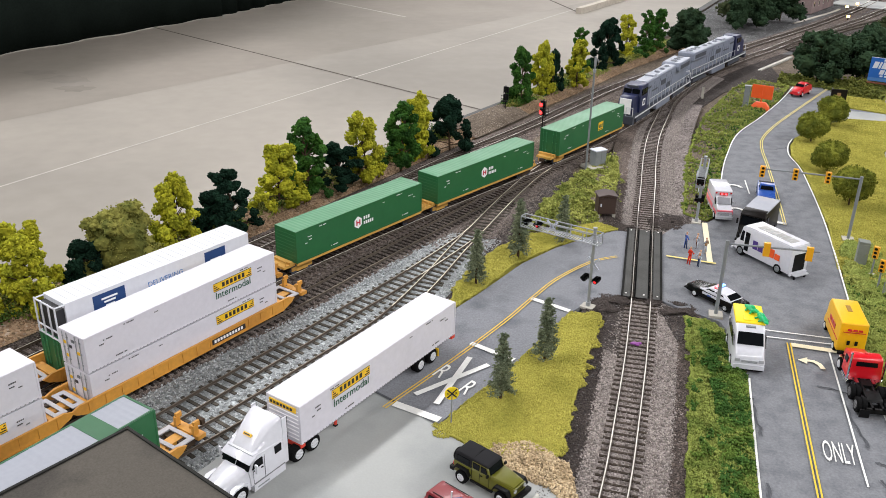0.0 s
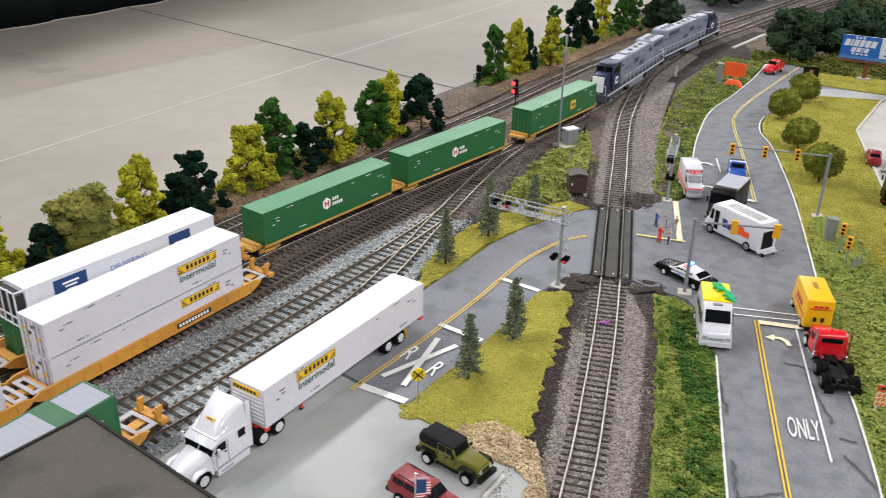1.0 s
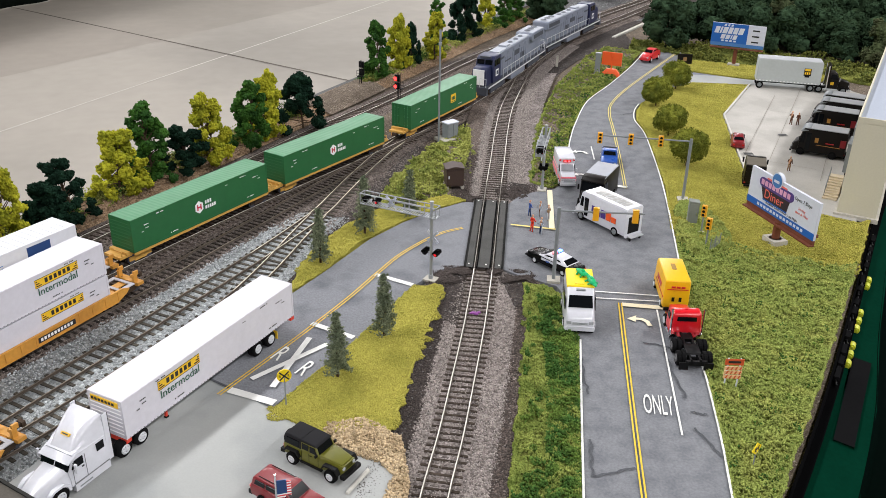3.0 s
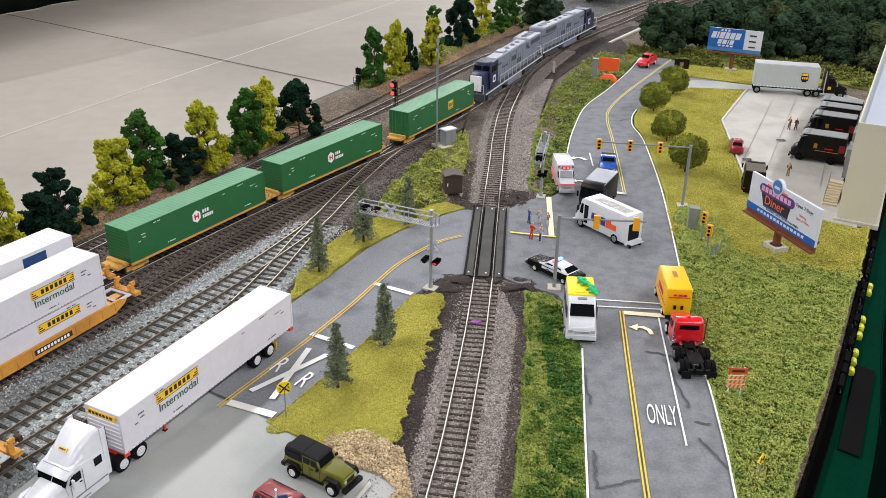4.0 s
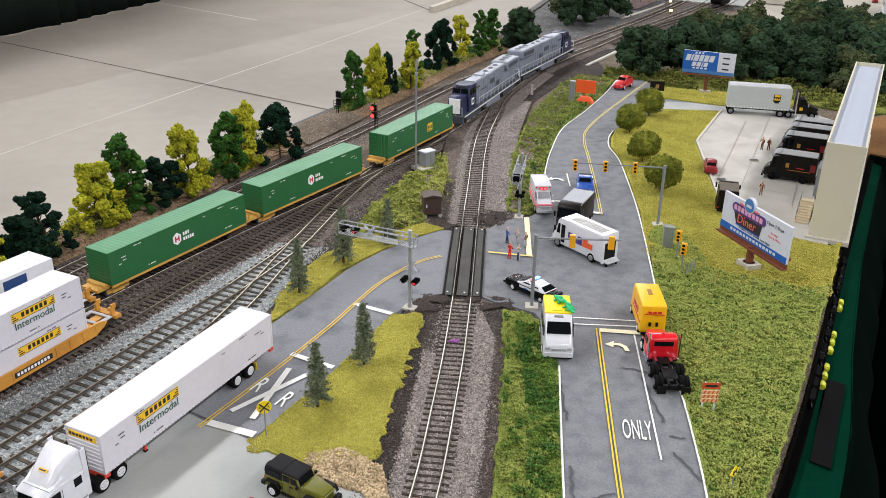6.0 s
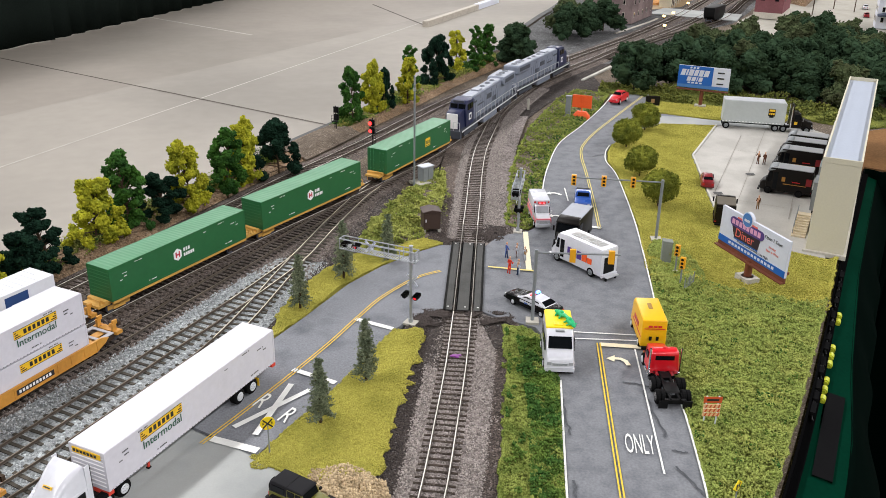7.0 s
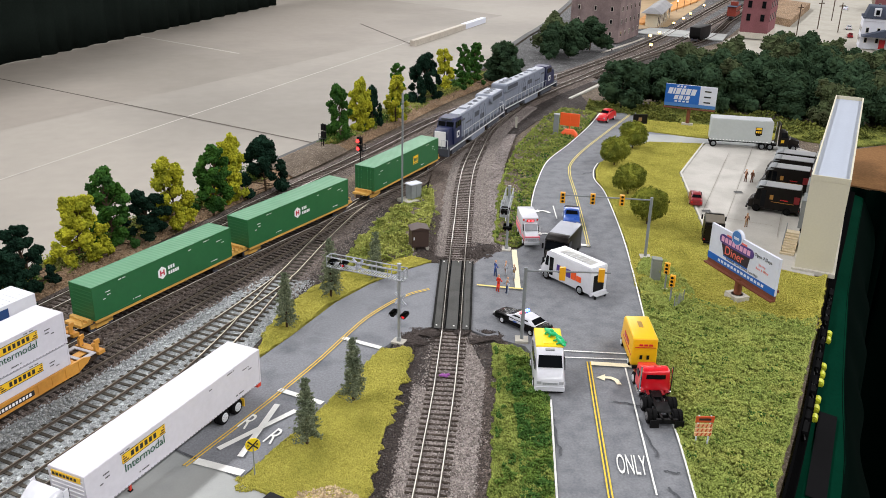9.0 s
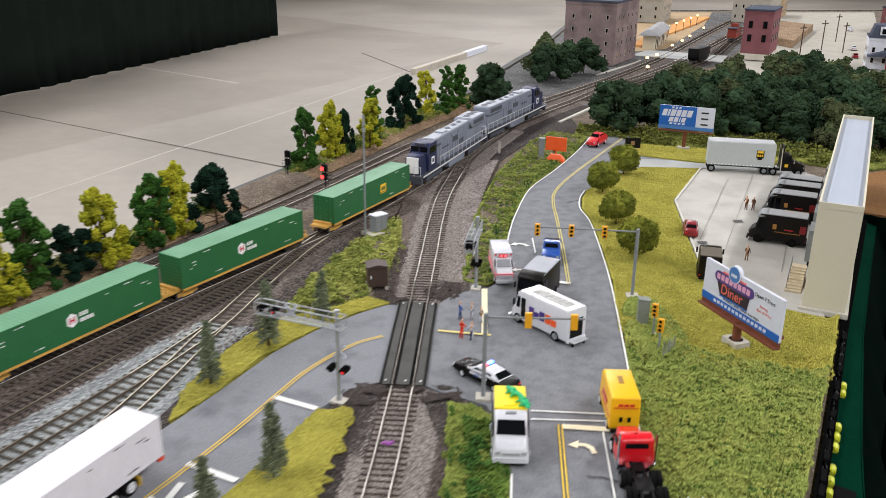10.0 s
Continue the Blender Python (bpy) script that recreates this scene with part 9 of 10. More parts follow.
def traffic_mast(x, y, rz, arm, high, heads, label, face=0):
    """A mast with a long arm over the road and hanging traffic lights."""
    t = thing("traffic_light", label, "traffic light", x, y, 0, rz, "traffic light masts")
    part("foot", boxes((-6, 6, -6, 6, -1, 2.4), bevel=0.5), M["concrete"], t)
    part("mast", rods(((0, 0, 2), (0, 0, high), 1.7), seg=12), M["grey_metal"], t)
    a = part("arm", rods(((0, 0, high - 3), (arm, 0, high - 1.6), 0.9), seg=10), M["grey_metal"], t)
    for hx in heads:
        traffic_head(a, hx, 0, high - 4.5, face)
    return t


def traffic_head(parent, x, y, z, rz=0):
    m = pose(x * MM, y * MM, z * MM, 0, 0, rz)
    bm = bmesh.new()
    box(bm, -2.7, 2.7, -1.8, 1.4, -6.2, 6.2, m)
    h = part("signal_head", bevelled(bm, 0.4), M["signal_yellow"], parent)
    for k in (-4.0, 0, 4.0):
        bm = bmesh.new()
        rod(bm, (0, -1.7, k), (0, -2.6, k + 0.1), 1.9, 12)
        for v in bm.verts:
            v.co = m @ v.co
        v = part("visor", bm, M["signal_yellow"], h)
        bm = bmesh.new()
        rod(bm, (0, -2.5, k), (0, -2.75, k), 1.55, 12)
        for q in bm.verts:
            q.co = m @ q.co
        part("lens", bm, M["car_black"], h)
    return h


def person(x, y, z, rz, shirt, trousers, skin, high=20.0):
    """A small painted standing figure, one plain mesh."""
    k = high / 22
    r = random.Random(round(x * 7919 + y * 104729, 4))
    bm = bmesh.new()
    for s in (-1, 1):
        stride = r.uniform(-1.6, 1.6)
        rod(bm, (stride * k, s * 1.5 * k, 0), (0.1, s * 0.9 * k, 10.2 * k), 0.62 * k, 8, 1.05 * k)
        rod(bm, ((stride + 1.0) * k, s * 1.6 * k, 0.45 * k), ((stride - 0.5) * k, s * 1.5 * k, 0.45 * k), 0.6 * k, 8)
    legs = len(bm.faces)
    for s in (-1, 1):
        ex, ey, ez = r.uniform(-0.8, 1.4) * k, s * r.uniform(2.7, 3.6) * k, r.uniform(11.6, 13.2) * k
        rod(bm, (0, s * 1.9 * k, 16.4 * k), (ex, ey, ez), 0.72 * k, 7, 0.55 * k)
        rod(bm, (ex, ey, ez), (ex + r.uniform(0.4, 2.6) * k, ey - s * r.uniform(-0.6, 1.4) * k, ez + r.uniform(-2.8, 1.6) * k), 0.55 * k, 7, 0.45 * k)
    n = len(bm.verts)
    rod(bm, (0, 0, 9.6 * k), (0, 0, 14.0 * k), 1.5 * k, 12, 1.65 * k)
    rod(bm, (0, 0, 14.0 * k), (0, 0, 17.2 * k), 1.65 * k, 12, 1.2 * k)
    bm.verts.ensure_lookup_table()
    for v in bm.verts[n:]:
        v.co.x *= 0.72
        v.co.y *= 1.2
    body = len(bm.faces)
    rod(bm, (0, 0, 17.0 * k), (0.1 * k, 0, 18.2 * k), 0.6 * k, 8)
    bmesh.ops.create_icosphere(bm, subdivisions=2, radius=1.3 * k * MM, matrix=Matrix.Translation((0.15 * k * MM, 0, 19.4 * k * MM)) @ Matrix.Diagonal((1, 0.88, 1.15, 1)))
    for i, f in enumerate(bm.faces):
        f.material_index = 0 if i < legs else (1 if i < body else 2)
    me = bpy.data.meshes.new("figurine")
    bm.to_mesh(me)
    bm.free()
    for p in me.polygons:
        p.use_smooth = True
    for m in (trousers, shirt, skin):
        me.materials.append(m)
    o = tagged(new("figurine", me), "tiny painted plastic figurine standing on the pavement", "figurine", "painted figurines")
    o.matrix_basis = pose(x, y, z, 0, 0, rz)


def street():
    crossing_signal(-0.165, 0.054, 148, 72, 78, "silver cantilever crossing signal with walkway arm and crossbucks", True)
    crossing_signal(-0.0143, 0.2674, 252, 66, 78, "silver cantilever crossing signal seen from behind beside an ambulance", False)
    traffic_mast(0.141, 0.226, 166.5, 102, 73.5, (100, 66, 33), "grey traffic light mast with three yellow signal heads", 180)
    traffic_mast(-0.051, 0.043, -12.5, 76, 74.5, (33, 68), "grey traffic light mast with two yellow signal heads", 180)
    for x, y in ((0.1290, 0.138), (0.1215, 0.106)):
        t = thing("pedestrian_signal", "yellow pedestrian signal head on a short grey post", "traffic light", x, y, 0, -40, "pedestrian signals")
        part("post", rods(((0, 0, -1), (0, 0, 30), 0.9)), M["grey_metal"], t)
        part("foot", boxes((-2.6, 2.6, -2.6, 2.6, -1, 1.6), bevel=0.3), M["concrete"], t)
        traffic_head(t, 0, 0, 25)
    # control cabinet
    t = thing("control_cabinet", "dull green-grey traffic control cabinet on a concrete foot", "cabinet", 0.1265, 0.160, 0, -15)
    t.scale = (0.78, 0.85, 0.95)
    part("foot", boxes((-8, 8, -6.5, 6.5, -1, 1.6), bevel=0.3), M["concrete"], t)
    b = part("body", boxes((-6.6, 6.6, -5, 5, 1.6, 28), bevel=0.4), M["cabinet_green"], t)
    part("roof", shell([(-7.2, 27.6), (7.2, 27.6), (7.2, 28.6), (-7.2, 29.6)], 5.6, bevel=0.3, seg=1), M["cabinet_green"], t)
    part("door", boxes((-5.6, 5.6, -5.4, -4.8, 3, 26)), M["cabinet_green"], b)
    part("handle", boxes((3.6, 4.4, -6.0, -5.3, 13, 16)), M["chrome"], b)
    # relay hut
    t = thing("relay_hut", "dark brown railway relay hut on short concrete legs", "hut", -0.1165, 0.2835, -0.001, 4)
    b = part("body", boxes((-10, 10, -9, 9, 5, 26), bevel=0.4), M["hut_brown"], t)
    part("roof", shell([(-11.4, 26), (11.4, 26), (11.4, 26.8), (0, 29.4), (-11.4, 26.8)], 10.4, bevel=0.2, seg=1), M["hut_brown"], t)
    part("door", boxes((-9, 1.5, -9.5, -8.8, 6.5, 24.5), bevel=0.2), M["hut_brown"], b)
    part("handle", boxes((-8, -6.8, -10.2, -9.4, 14.5, 18)), M["sign_white"], b)
    for x in (-9, 9):
        for y in (-7, 7):
            part("leg", boxes((x - 1.6, x + 1.6, y - 1.6, y + 1.6, -1, 5)), M["concrete"], t)
    # tall pole and signal case
    t = thing("utility_pole", "tall slim grey metal pole beside the tracks", "pole", -0.117, 0.450, -0.002)
    part("shaft", rods(((0, 0, -2), (0, 0, 150), 1.3), seg=10), M["grey_metal"], t)
    part("bracket", boxes((-1.8, 1.8, -1.8, 1.8, 130, 134), (-1.4, 1.4, -2.4, -1.2, 138, 149), bevel=0.2), M["galvanised"], t)
    t = thing("signal_case", "silver metal signal case on a concrete slab", "cabinet", -0.0995, 0.4665, -0.002, 32)
    part("slab", boxes((-19, 15, -13, 12, -2, 1.8), bevel=0.3), M["concrete"], t)
    b = part("body", boxes((-9, 9, -6, 6, 1.8, 22), bevel=0.3), M["grey_metal"], t)
    part("lid", boxes((-9.8, 9.8, -6.8, 6.8, 22, 23.4), bevel=0.3), M["sign_white"], t)
    for x in (-4.4, 4.4):
        part("door", boxes((x - 4, x + 4, -6.5, -5.8, 3.4, 20.6)), M["grey_metal"], b)
    # railway signals
    for x, y, rz, lit, lab in ((-0.160, 0.640, 232, True, "black two-headed railway signal showing two red lights"), (-0.214, 0.722, 68, False, "black two-headed railway signal with a ladder, seen from behind")):
        t = thing("railway_signal", lab, "railway signal", x, y, -0.003, rz, "railway signals")
        part("post", rods(((0, 0, 0), (0, 0, 46), 0.9), ((0, 0, 0), (0, 0, 3), 2.6)), M["car_black"], t)
        for z in (39, 27):
            h = part("signal_head", boxes((0.8, 3.0, -4.2, 4.2, z - 5, z + 5), bevel=0.8), M["car_black"], t)
            part("visor", rods(((3.0, 0, z), (7.0, 0, z), 3.0), seg=14), M["car_black"], h)
            part("lens", rods(((7.0, 0, z), (7.3, 0, z), 2.7), seg=14), M["red_lit"] if lit else M["glass"], h)
        bm = bmesh.new()
        for yy in (-2, 2):
            rod(bm, (-3.6, yy, 0), (-3.6, yy, 44), 0.35, 5)
        for i in range(9):
            rod(bm, (-3.6, -2, 4 + i * 4.5), (-3.6, 2, 4 + i * 4.5), 0.3, 5)
        rod(bm, (-3.6, 0, 22), (0, 0, 22), 0.4, 5)
        part("ladder", bm, M["car_black"], t)
        p = part("platform", boxes((-7, -1, -5, 5, 21, 22), bevel=0.2), M["car_black"], t)
        part("railing", rods(((-7, -5, 22), (-7, -5, 31), 0.3), ((-7, 5, 22), (-7, 5, 31), 0.3), ((-7, -5, 31), (-7, 5, 31), 0.3), ((-7, -5, 26), (-7, 5, 26), 0.3), seg=5), M["car_black"], p)
    # signs
    t = thing("crossing_sign", "round yellow railway crossing sign on a thin post", "road sign", -0.288, -0.134, 0, 12)
    part("post", rods(((0, 0, -1), (0, 0, 27), 0.55)), M["grey_metal"], t)
    d = part("disc", rods(((0, -0.4, 26.5), (0, 0.4, 26.5), 5.3), seg=28), M["sign_yellow"], t)
    bm = bmesh.new()
    for k in (45, -45):
        box(bm, -4.8, 4.8, -0.7, -0.35, -0.5, 0.5, pose(0, 0, 26.5 * MM) @ Matrix.Rotation(radians(k), 4, "Y"))
    part("cross_mark", bm, M["logo_black"], d)
    for x in (-3.1, 3.1):
        lettering("letter", "R", 2.0, M["logo_black"], d, pose(x * MM, -0.0006, 26.5 * MM, 90))
    t = thing("intersection_sign", "yellow diamond side road sign with black mark", "road sign", 0.0245, -0.226, 0, 36)
    t.scale = (0.9, 0.9, 0.72)
    part("post", rods(((0, 0, -1), (0, 0, 22), 0.55)), M["grey_metal"], t)
    bm = bmesh.new()
    box(bm, -4.8, 4.8, -0.35, 0.35, -4.8, 4.8, pose(0, 0, 20 * MM) @ Matrix.Rotation(radians(45), 4, "Y"))
    d = part("plate", bm, M["sign_yellow"], t)
    bars("black_mark", [(-2.6, -1.5, -0.6, -0.3, 17.4, 22.6), (1.5, 2.6, -0.6, -0.3, 17.4, 22.6), (-2, 2, -0.6, -0.3, 19.4, 20.6)], M["logo_black"], d)
    t = thing("barricade", "orange and white striped road barricade on two legs", "barricade", 0.0455, -0.137, 0, -8)
    for x in (-4.6, 4.6):
        part("leg", boxes((x - 0.45, x + 0.45, -0.5, 0.5, -1, 26)), M["sign_white"], t)
    part("sign_board", boxes((-7, 7, -0.8, -0.2, 20.4, 25.6), bevel=0.15), M["orange_dark"], t, "dark orange sign board")
    part("sign_mark", boxes((-4.6, 4.6, -1.0, -0.7, 22.2, 24.0)), M["logo_black"], t)
    for z in (8.4, 12.2, 16.0):
        r = part("rail", boxes((-6.6, 6.6, -0.8, -0.2, z, z + 3.0), bevel=0.1), M["orange_pale"], t)
        bm = bmesh.new()
        for k in range(4):
            x = -5.6 + k * 3.2
            v = [bm.verts.new(Vector(c) * MM) for c in ((x, -0.95, z + 0.1), (x + 1.2, -0.95, z + 0.1), (x + 2.4, -0.95, z + 2.9), (x + 1.2, -0.95, z + 2.9))]
            bm.faces.new(v)
        part("stripe", bm, M["orange_dark"], r)
    t = thing("portable_sign", "bright orange portable road work sign on an orange base", "road sign", 0.2145, 0.7780, -0.001, -30)
    part("base", shell([(-15, 0), (15, 0), (14, 6), (8, 12.6), (-8, 12.6), (-14, 6)], 6, 3.5, bevel=0.8), M["orange"], t)
    part("post", boxes((-1, 1, -1, 1, 12, 36), bevel=0.2), M["orange"], t)
    part("board", boxes((-17, 17, -2.2, 0, 19, 41), bevel=0.8), M["orange"], t)
    part("board_rib", boxes((-0.8, 0.8, -2.8, -2.1, 20, 40), bevel=0.2), M["orange"], t)
    t = thing("relay_case", "narrow grey steel relay case beside the orange sign", "electrical box", 0.194, 0.792, -0.002, -20)
    part("body", boxes((-4.5, 4.5, -4, 4, 0, 36), bevel=0.6), M["grey_metal"], t)
    part("lid", boxes((-5, 5, -4.6, 4.6, 36, 38), bevel=0.4), M["grey_metal"], t)
    t = thing("company_sign", "small dark brown sign with a tan shield", "sign", 0.372, 0.850, 0, -10)
    t.scale = (1.3, 1.2, 1.25)
    part("board", boxes((-10, 10, -1.2, 1.2, 1, 15), bevel=0.3), M["van_brown"], t)
    part("shield", boxes((-2.4, 2.4, -1.6, -1.1, 5, 10.6), bevel=0.3), M["sign_tan"], t)
    part("foot", boxes((-8, 8, -1.6, 1.6, -1, 1)), M["concrete"], t)
    t = thing("marker_post", "pale mile marker post beside the track", "post", 0.137, 0.852, -0.003, 0)
    part("post", boxes((-2, 2, -1, 1, 0, 20), bevel=0.3), M["concrete"], t)
    # fence bits beside the field
    t = thing("wire_fence", "short broken length of grey wire fence in the grass", "fence", 0.1275, 0.098, 0, 40)
    for x in (-10, 0, 10):
        part("post", rods(((x, 0, -1), (x, 0, 15), 0.5)), M["grey_metal"], t)
    bm = bmesh.new()
    for i in range(11):
        x = -10 + 2 * i
        rod(bm, (x, 0, 1), (min(x + 8, 10), 0, 1 + min(8, 10 - x) * 1.5), 0.12, 4)
        rod(bm, (x, 0, 1), (max(x - 8, -10), 0, 1 + min(8, x + 10) * 1.5), 0.12, 4)
    part("wire_mesh", bm, M["grey_metal"], t)
    # wheel stop in the lot, purple scrap on the track
    t = thing("wheel_stop", "pale concrete wheel stop in front of the off-road car", "wheel stop", -0.238, -0.2205, 0.0004, 56)
    part("bar", shell([(-13, 0), (13, 0), (12.4, 2.6), (-12.4, 2.2)], 1.2, 0.8, bevel=0.3), M["wheel_stop_grey"], t)
    bm = bmesh.new()
    for dx, dy, r in ((0, 0, 2.2), (3, 1, 1.7), (-3, 0.6, 1.8), (1, -2, 1.4), (-1.5, 2.2, 1.3)):
        bmesh.ops.create_icosphere(bm, subdivisions=1, radius=r * MM, matrix=Matrix.Translation((dx * MM, dy * MM, 0.4 * MM)) @ Matrix.Diagonal((1.3, 1, 0.6, 1)))
    o = part("scrap", bm, M["purple_toy"])
    tagged(o, "small purple plastic scrap lying between the rails", "litter")
    o.matrix_basis = pose(-0.1325, -0.012, 0.0)
    # figures
    navy, red, tan, white, brown, skin = (paint(n, *c, 0.7) for n, c in (("navy_cloth", (52, 66, 96)), ("red_cloth", (206, 62, 44)), ("tan_cloth", (150, 120, 88)), ("pale_cloth", (176, 182, 190)), ("brown_cloth", (92, 60, 44)), ("figure_tone", (206, 160, 128))))
    for x, y, z, rz, s, tr, h in ((-0.044, 0.193, 0, 20, M["car_blue"], navy, 20), (-0.033, 0.190, 0, 200, white, brown, 20), (-0.026, 0.181, 0, 120, tan, white, 19), (-0.049, 0.154, 0, 40, red, red, 20), (-0.041, 0.147, 0, 220, white, navy, 20), (0.401, 0.493, 0.0006, 200, brown, brown, 21), (0.409, 0.489, 0.0006, 60, brown, brown, 20), (0.309, 0.310, 0.0006, 250, brown, tan, 20)):
        person(x, y, z, rz, s, tr, skin, h)


M["wheel_stop_grey"] = material("weathered_concrete", srgb(196, 194, 186), 0.85, vary=0.12, grain=300)
M["orange_dark"] = paint("deep_orange", 204, 84, 44, 0.5)
M["orange_pale"] = paint("pale_orange", 232, 186, 140, 0.5)
street()


def billboards():
    # diner board
    ang = math.degrees(math.atan2(-0.107, 0.020))
    t = thing("billboard", "white and blue diner billboard on a brown steel post", "billboard", 0.196, 0.108, 0, ang, "billboards")
    part("foot", boxes((-10, 10, -8, 8, -1, 6), bevel=2.6), M["concrete"], t)
    part("post", rods(((0, 0, 4), (0, 0, 24), 4.0), ((0, 0, 4), (0, 0, 6), 6.4), seg=16), M["rust"], t)
    b = part("board", boxes((-54, 54, -1.4, 1.4, 27, 66), bevel=0.3), M["sign_white"], t)
    part("catwalk", boxes((-54.5, 54.5, -5.5, 1, 21.0, 22.4), bevel=0.2), M["rust"], t)
    part("apron", boxes((-54, 54, -1.2, 1.2, 22.4, 27), bevel=0.2), M["rust"], t, "rust-brown board under the blue band")
    part("frame_beam", boxes((-54, 54, 1.4, 4, 30, 33)), M["rust"], t)
    bars("blue_band", [(-54, 54, -1.8, -1.3, 27, 34)], M["sign_blue"], b, "blue band along the lower edge")
    bars("band_mark", [(-36 + k * 5.4, -32.4 + k * 5.4, -2.0, -1.7, 29.2, 32) for k in range(14)], M["sign_white"], b, "white bars of an address line")
    bm = boxes((-33, 12, -2.1, -1.3, 50.5, 60.5))
    for x in (-33, 12):
        rod(bm, (x, -2.1, 55.5), (x, -1.3, 55.5), 5.0, 20)
    plate = part("emblem_purple", bm, M["sign_purple"], b, "purple rounded name plate")
    bars("emblem_mark", [(-34.5 + k * 6.0, -30.1 + k * 6.0, -2.4, -2.0, 53, 58.4) for k in range(8)], M["sign_pink_pale"], plate)
    part("emblem_stripe", boxes((-27, 5, -2.0, -1.3, 60.5, 62.2)), M["sign_pink"], b)
    bm = boxes((-34, 12, -1.95, -1.35, 39, 50.5))
    for v in bm.verts:
        if v.co.z < 0.045:
            v.co.x *= 0.84
    part("emblem_dark", bm, M["sign_dark"], b)
    part("emblem_blue", boxes((-29, 10, -1.8, -1.3, 37.4, 39)), M["sign_blue"], b)
    lettering("board_word", "Diner", 9.6, M["sign_pink"], b, pose(-12 * MM, -2.1 * MM, 45 * MM, 90), "pink script word")
    part("round_rim", rods(((-11, -2.3, 64.5), (-11, 1.4, 64.5), 8.4), seg=28), M["sign_white"], b)
    part("round_emblem", rods(((-11, -2.6, 64.5), (-11, -2.2, 64.5), 7.2), seg=28), M["logo_blue_light"], b)
    part("round_mark", boxes((-15, -7, -2.9, -2.5, 62.4, 65.0)), M["sign_white"], b)
    lettering("board_words", "Open 7 Days", 3.6, M["logo_black"], b, pose(31 * MM, -1.6 * MM, 58 * MM, 90))
    lettering("board_words", "Serving", 2.6, M["sign_pink"], b, pose(31 * MM, -1.6 * MM, 49.5 * MM, 90))
    lettering("board_words", "Beer & Wine", 2.6, M["sign_pink"], b, pose(32 * MM, -1.6 * MM, 45 * MM, 90))
    lettering("board_words", "Breakfast, Lunch, Dinner, Late Night", 2.5, M["logo_black"], b, pose(2 * MM, -1.6 * MM, 36.4 * MM, 90))
    # radio board
    ang = math.degrees(math.atan2(0.821 - 0.869, 0.501 - 0.423))
    t = thing("billboard", "blue and white radio billboard on a rusty post", "billboard", 0.4600, 0.838, 0, ang, "billboards")
    part("foot", boxes((-10, 10, -5, 5, -1, 4), bevel=0.6), M["concrete"], t)
    part("post", rods(((0, 0, 3), (0, 0, 31), 3.4), seg=12), M["rust"], t)
    b = part("board", boxes((-46, 46, -1.4, 1.4, 34, 74), bevel=0.3), M["sign_white"], t)
    part("catwalk", boxes((-46, 46, -6, 1, 30.6, 32.2)), M["rust"], t)
    part("blue_field", boxes((-46, 16, -1.8, -1.3, 40, 74)), M["sign_blue"], b)
    part("lower_band", boxes((-46, 46, -1.85, -1.3, 34, 40)), M["logo_blue_light"], b)
    def slant(x0, x1, z0, z1, lab):
        """A bar that leans to the right like slanted print."""
        lean = (z1 - z0) * 0.25
        bm = bmesh.new()
        box(bm, x0, x1, -2.1, -1.7, z0, z1)
        for v in bm.verts:
            if v.co.z > (z0 + z1) / 2 * MM:
                v.co.x += lean * MM
        part("name_bar", bm, M["sign_white"], b, lab)
    for x0, x1 in ((-42, -34.4), (-32.8, -29.6), (-28, -20), (-18.4, -11.4), (-9.8, -2.2), (-0.6, 7.6)):
        slant(x0, x1, 56, 67.4, "white bar of a station name")
    for x0, x1 in ((-30, -23), (-21.4, -14.6), (-12.6, -10.8), (-9, -2.4)):
        slant(x0, x1, 46.4, 54.2, "white bar of a station number")
    for k in range(4):
        slant(-28 + k * 7, -23.4 + k * 7, 42, 44.8, "small white bar")
    for k in range(3):
        slant(-26 + k * 6, -22.4 + k * 6, 69, 72.4, "small white bar")
    bars("small_print", [(24, 36, -1.9, -1.3, z, z + 2.4) for z in (44, 54, 64)], M["logo_black"], b)


M["sign_pink_pale"] = paint("sign_pale_pink", 218, 160, 190, 0.5)
billboards()


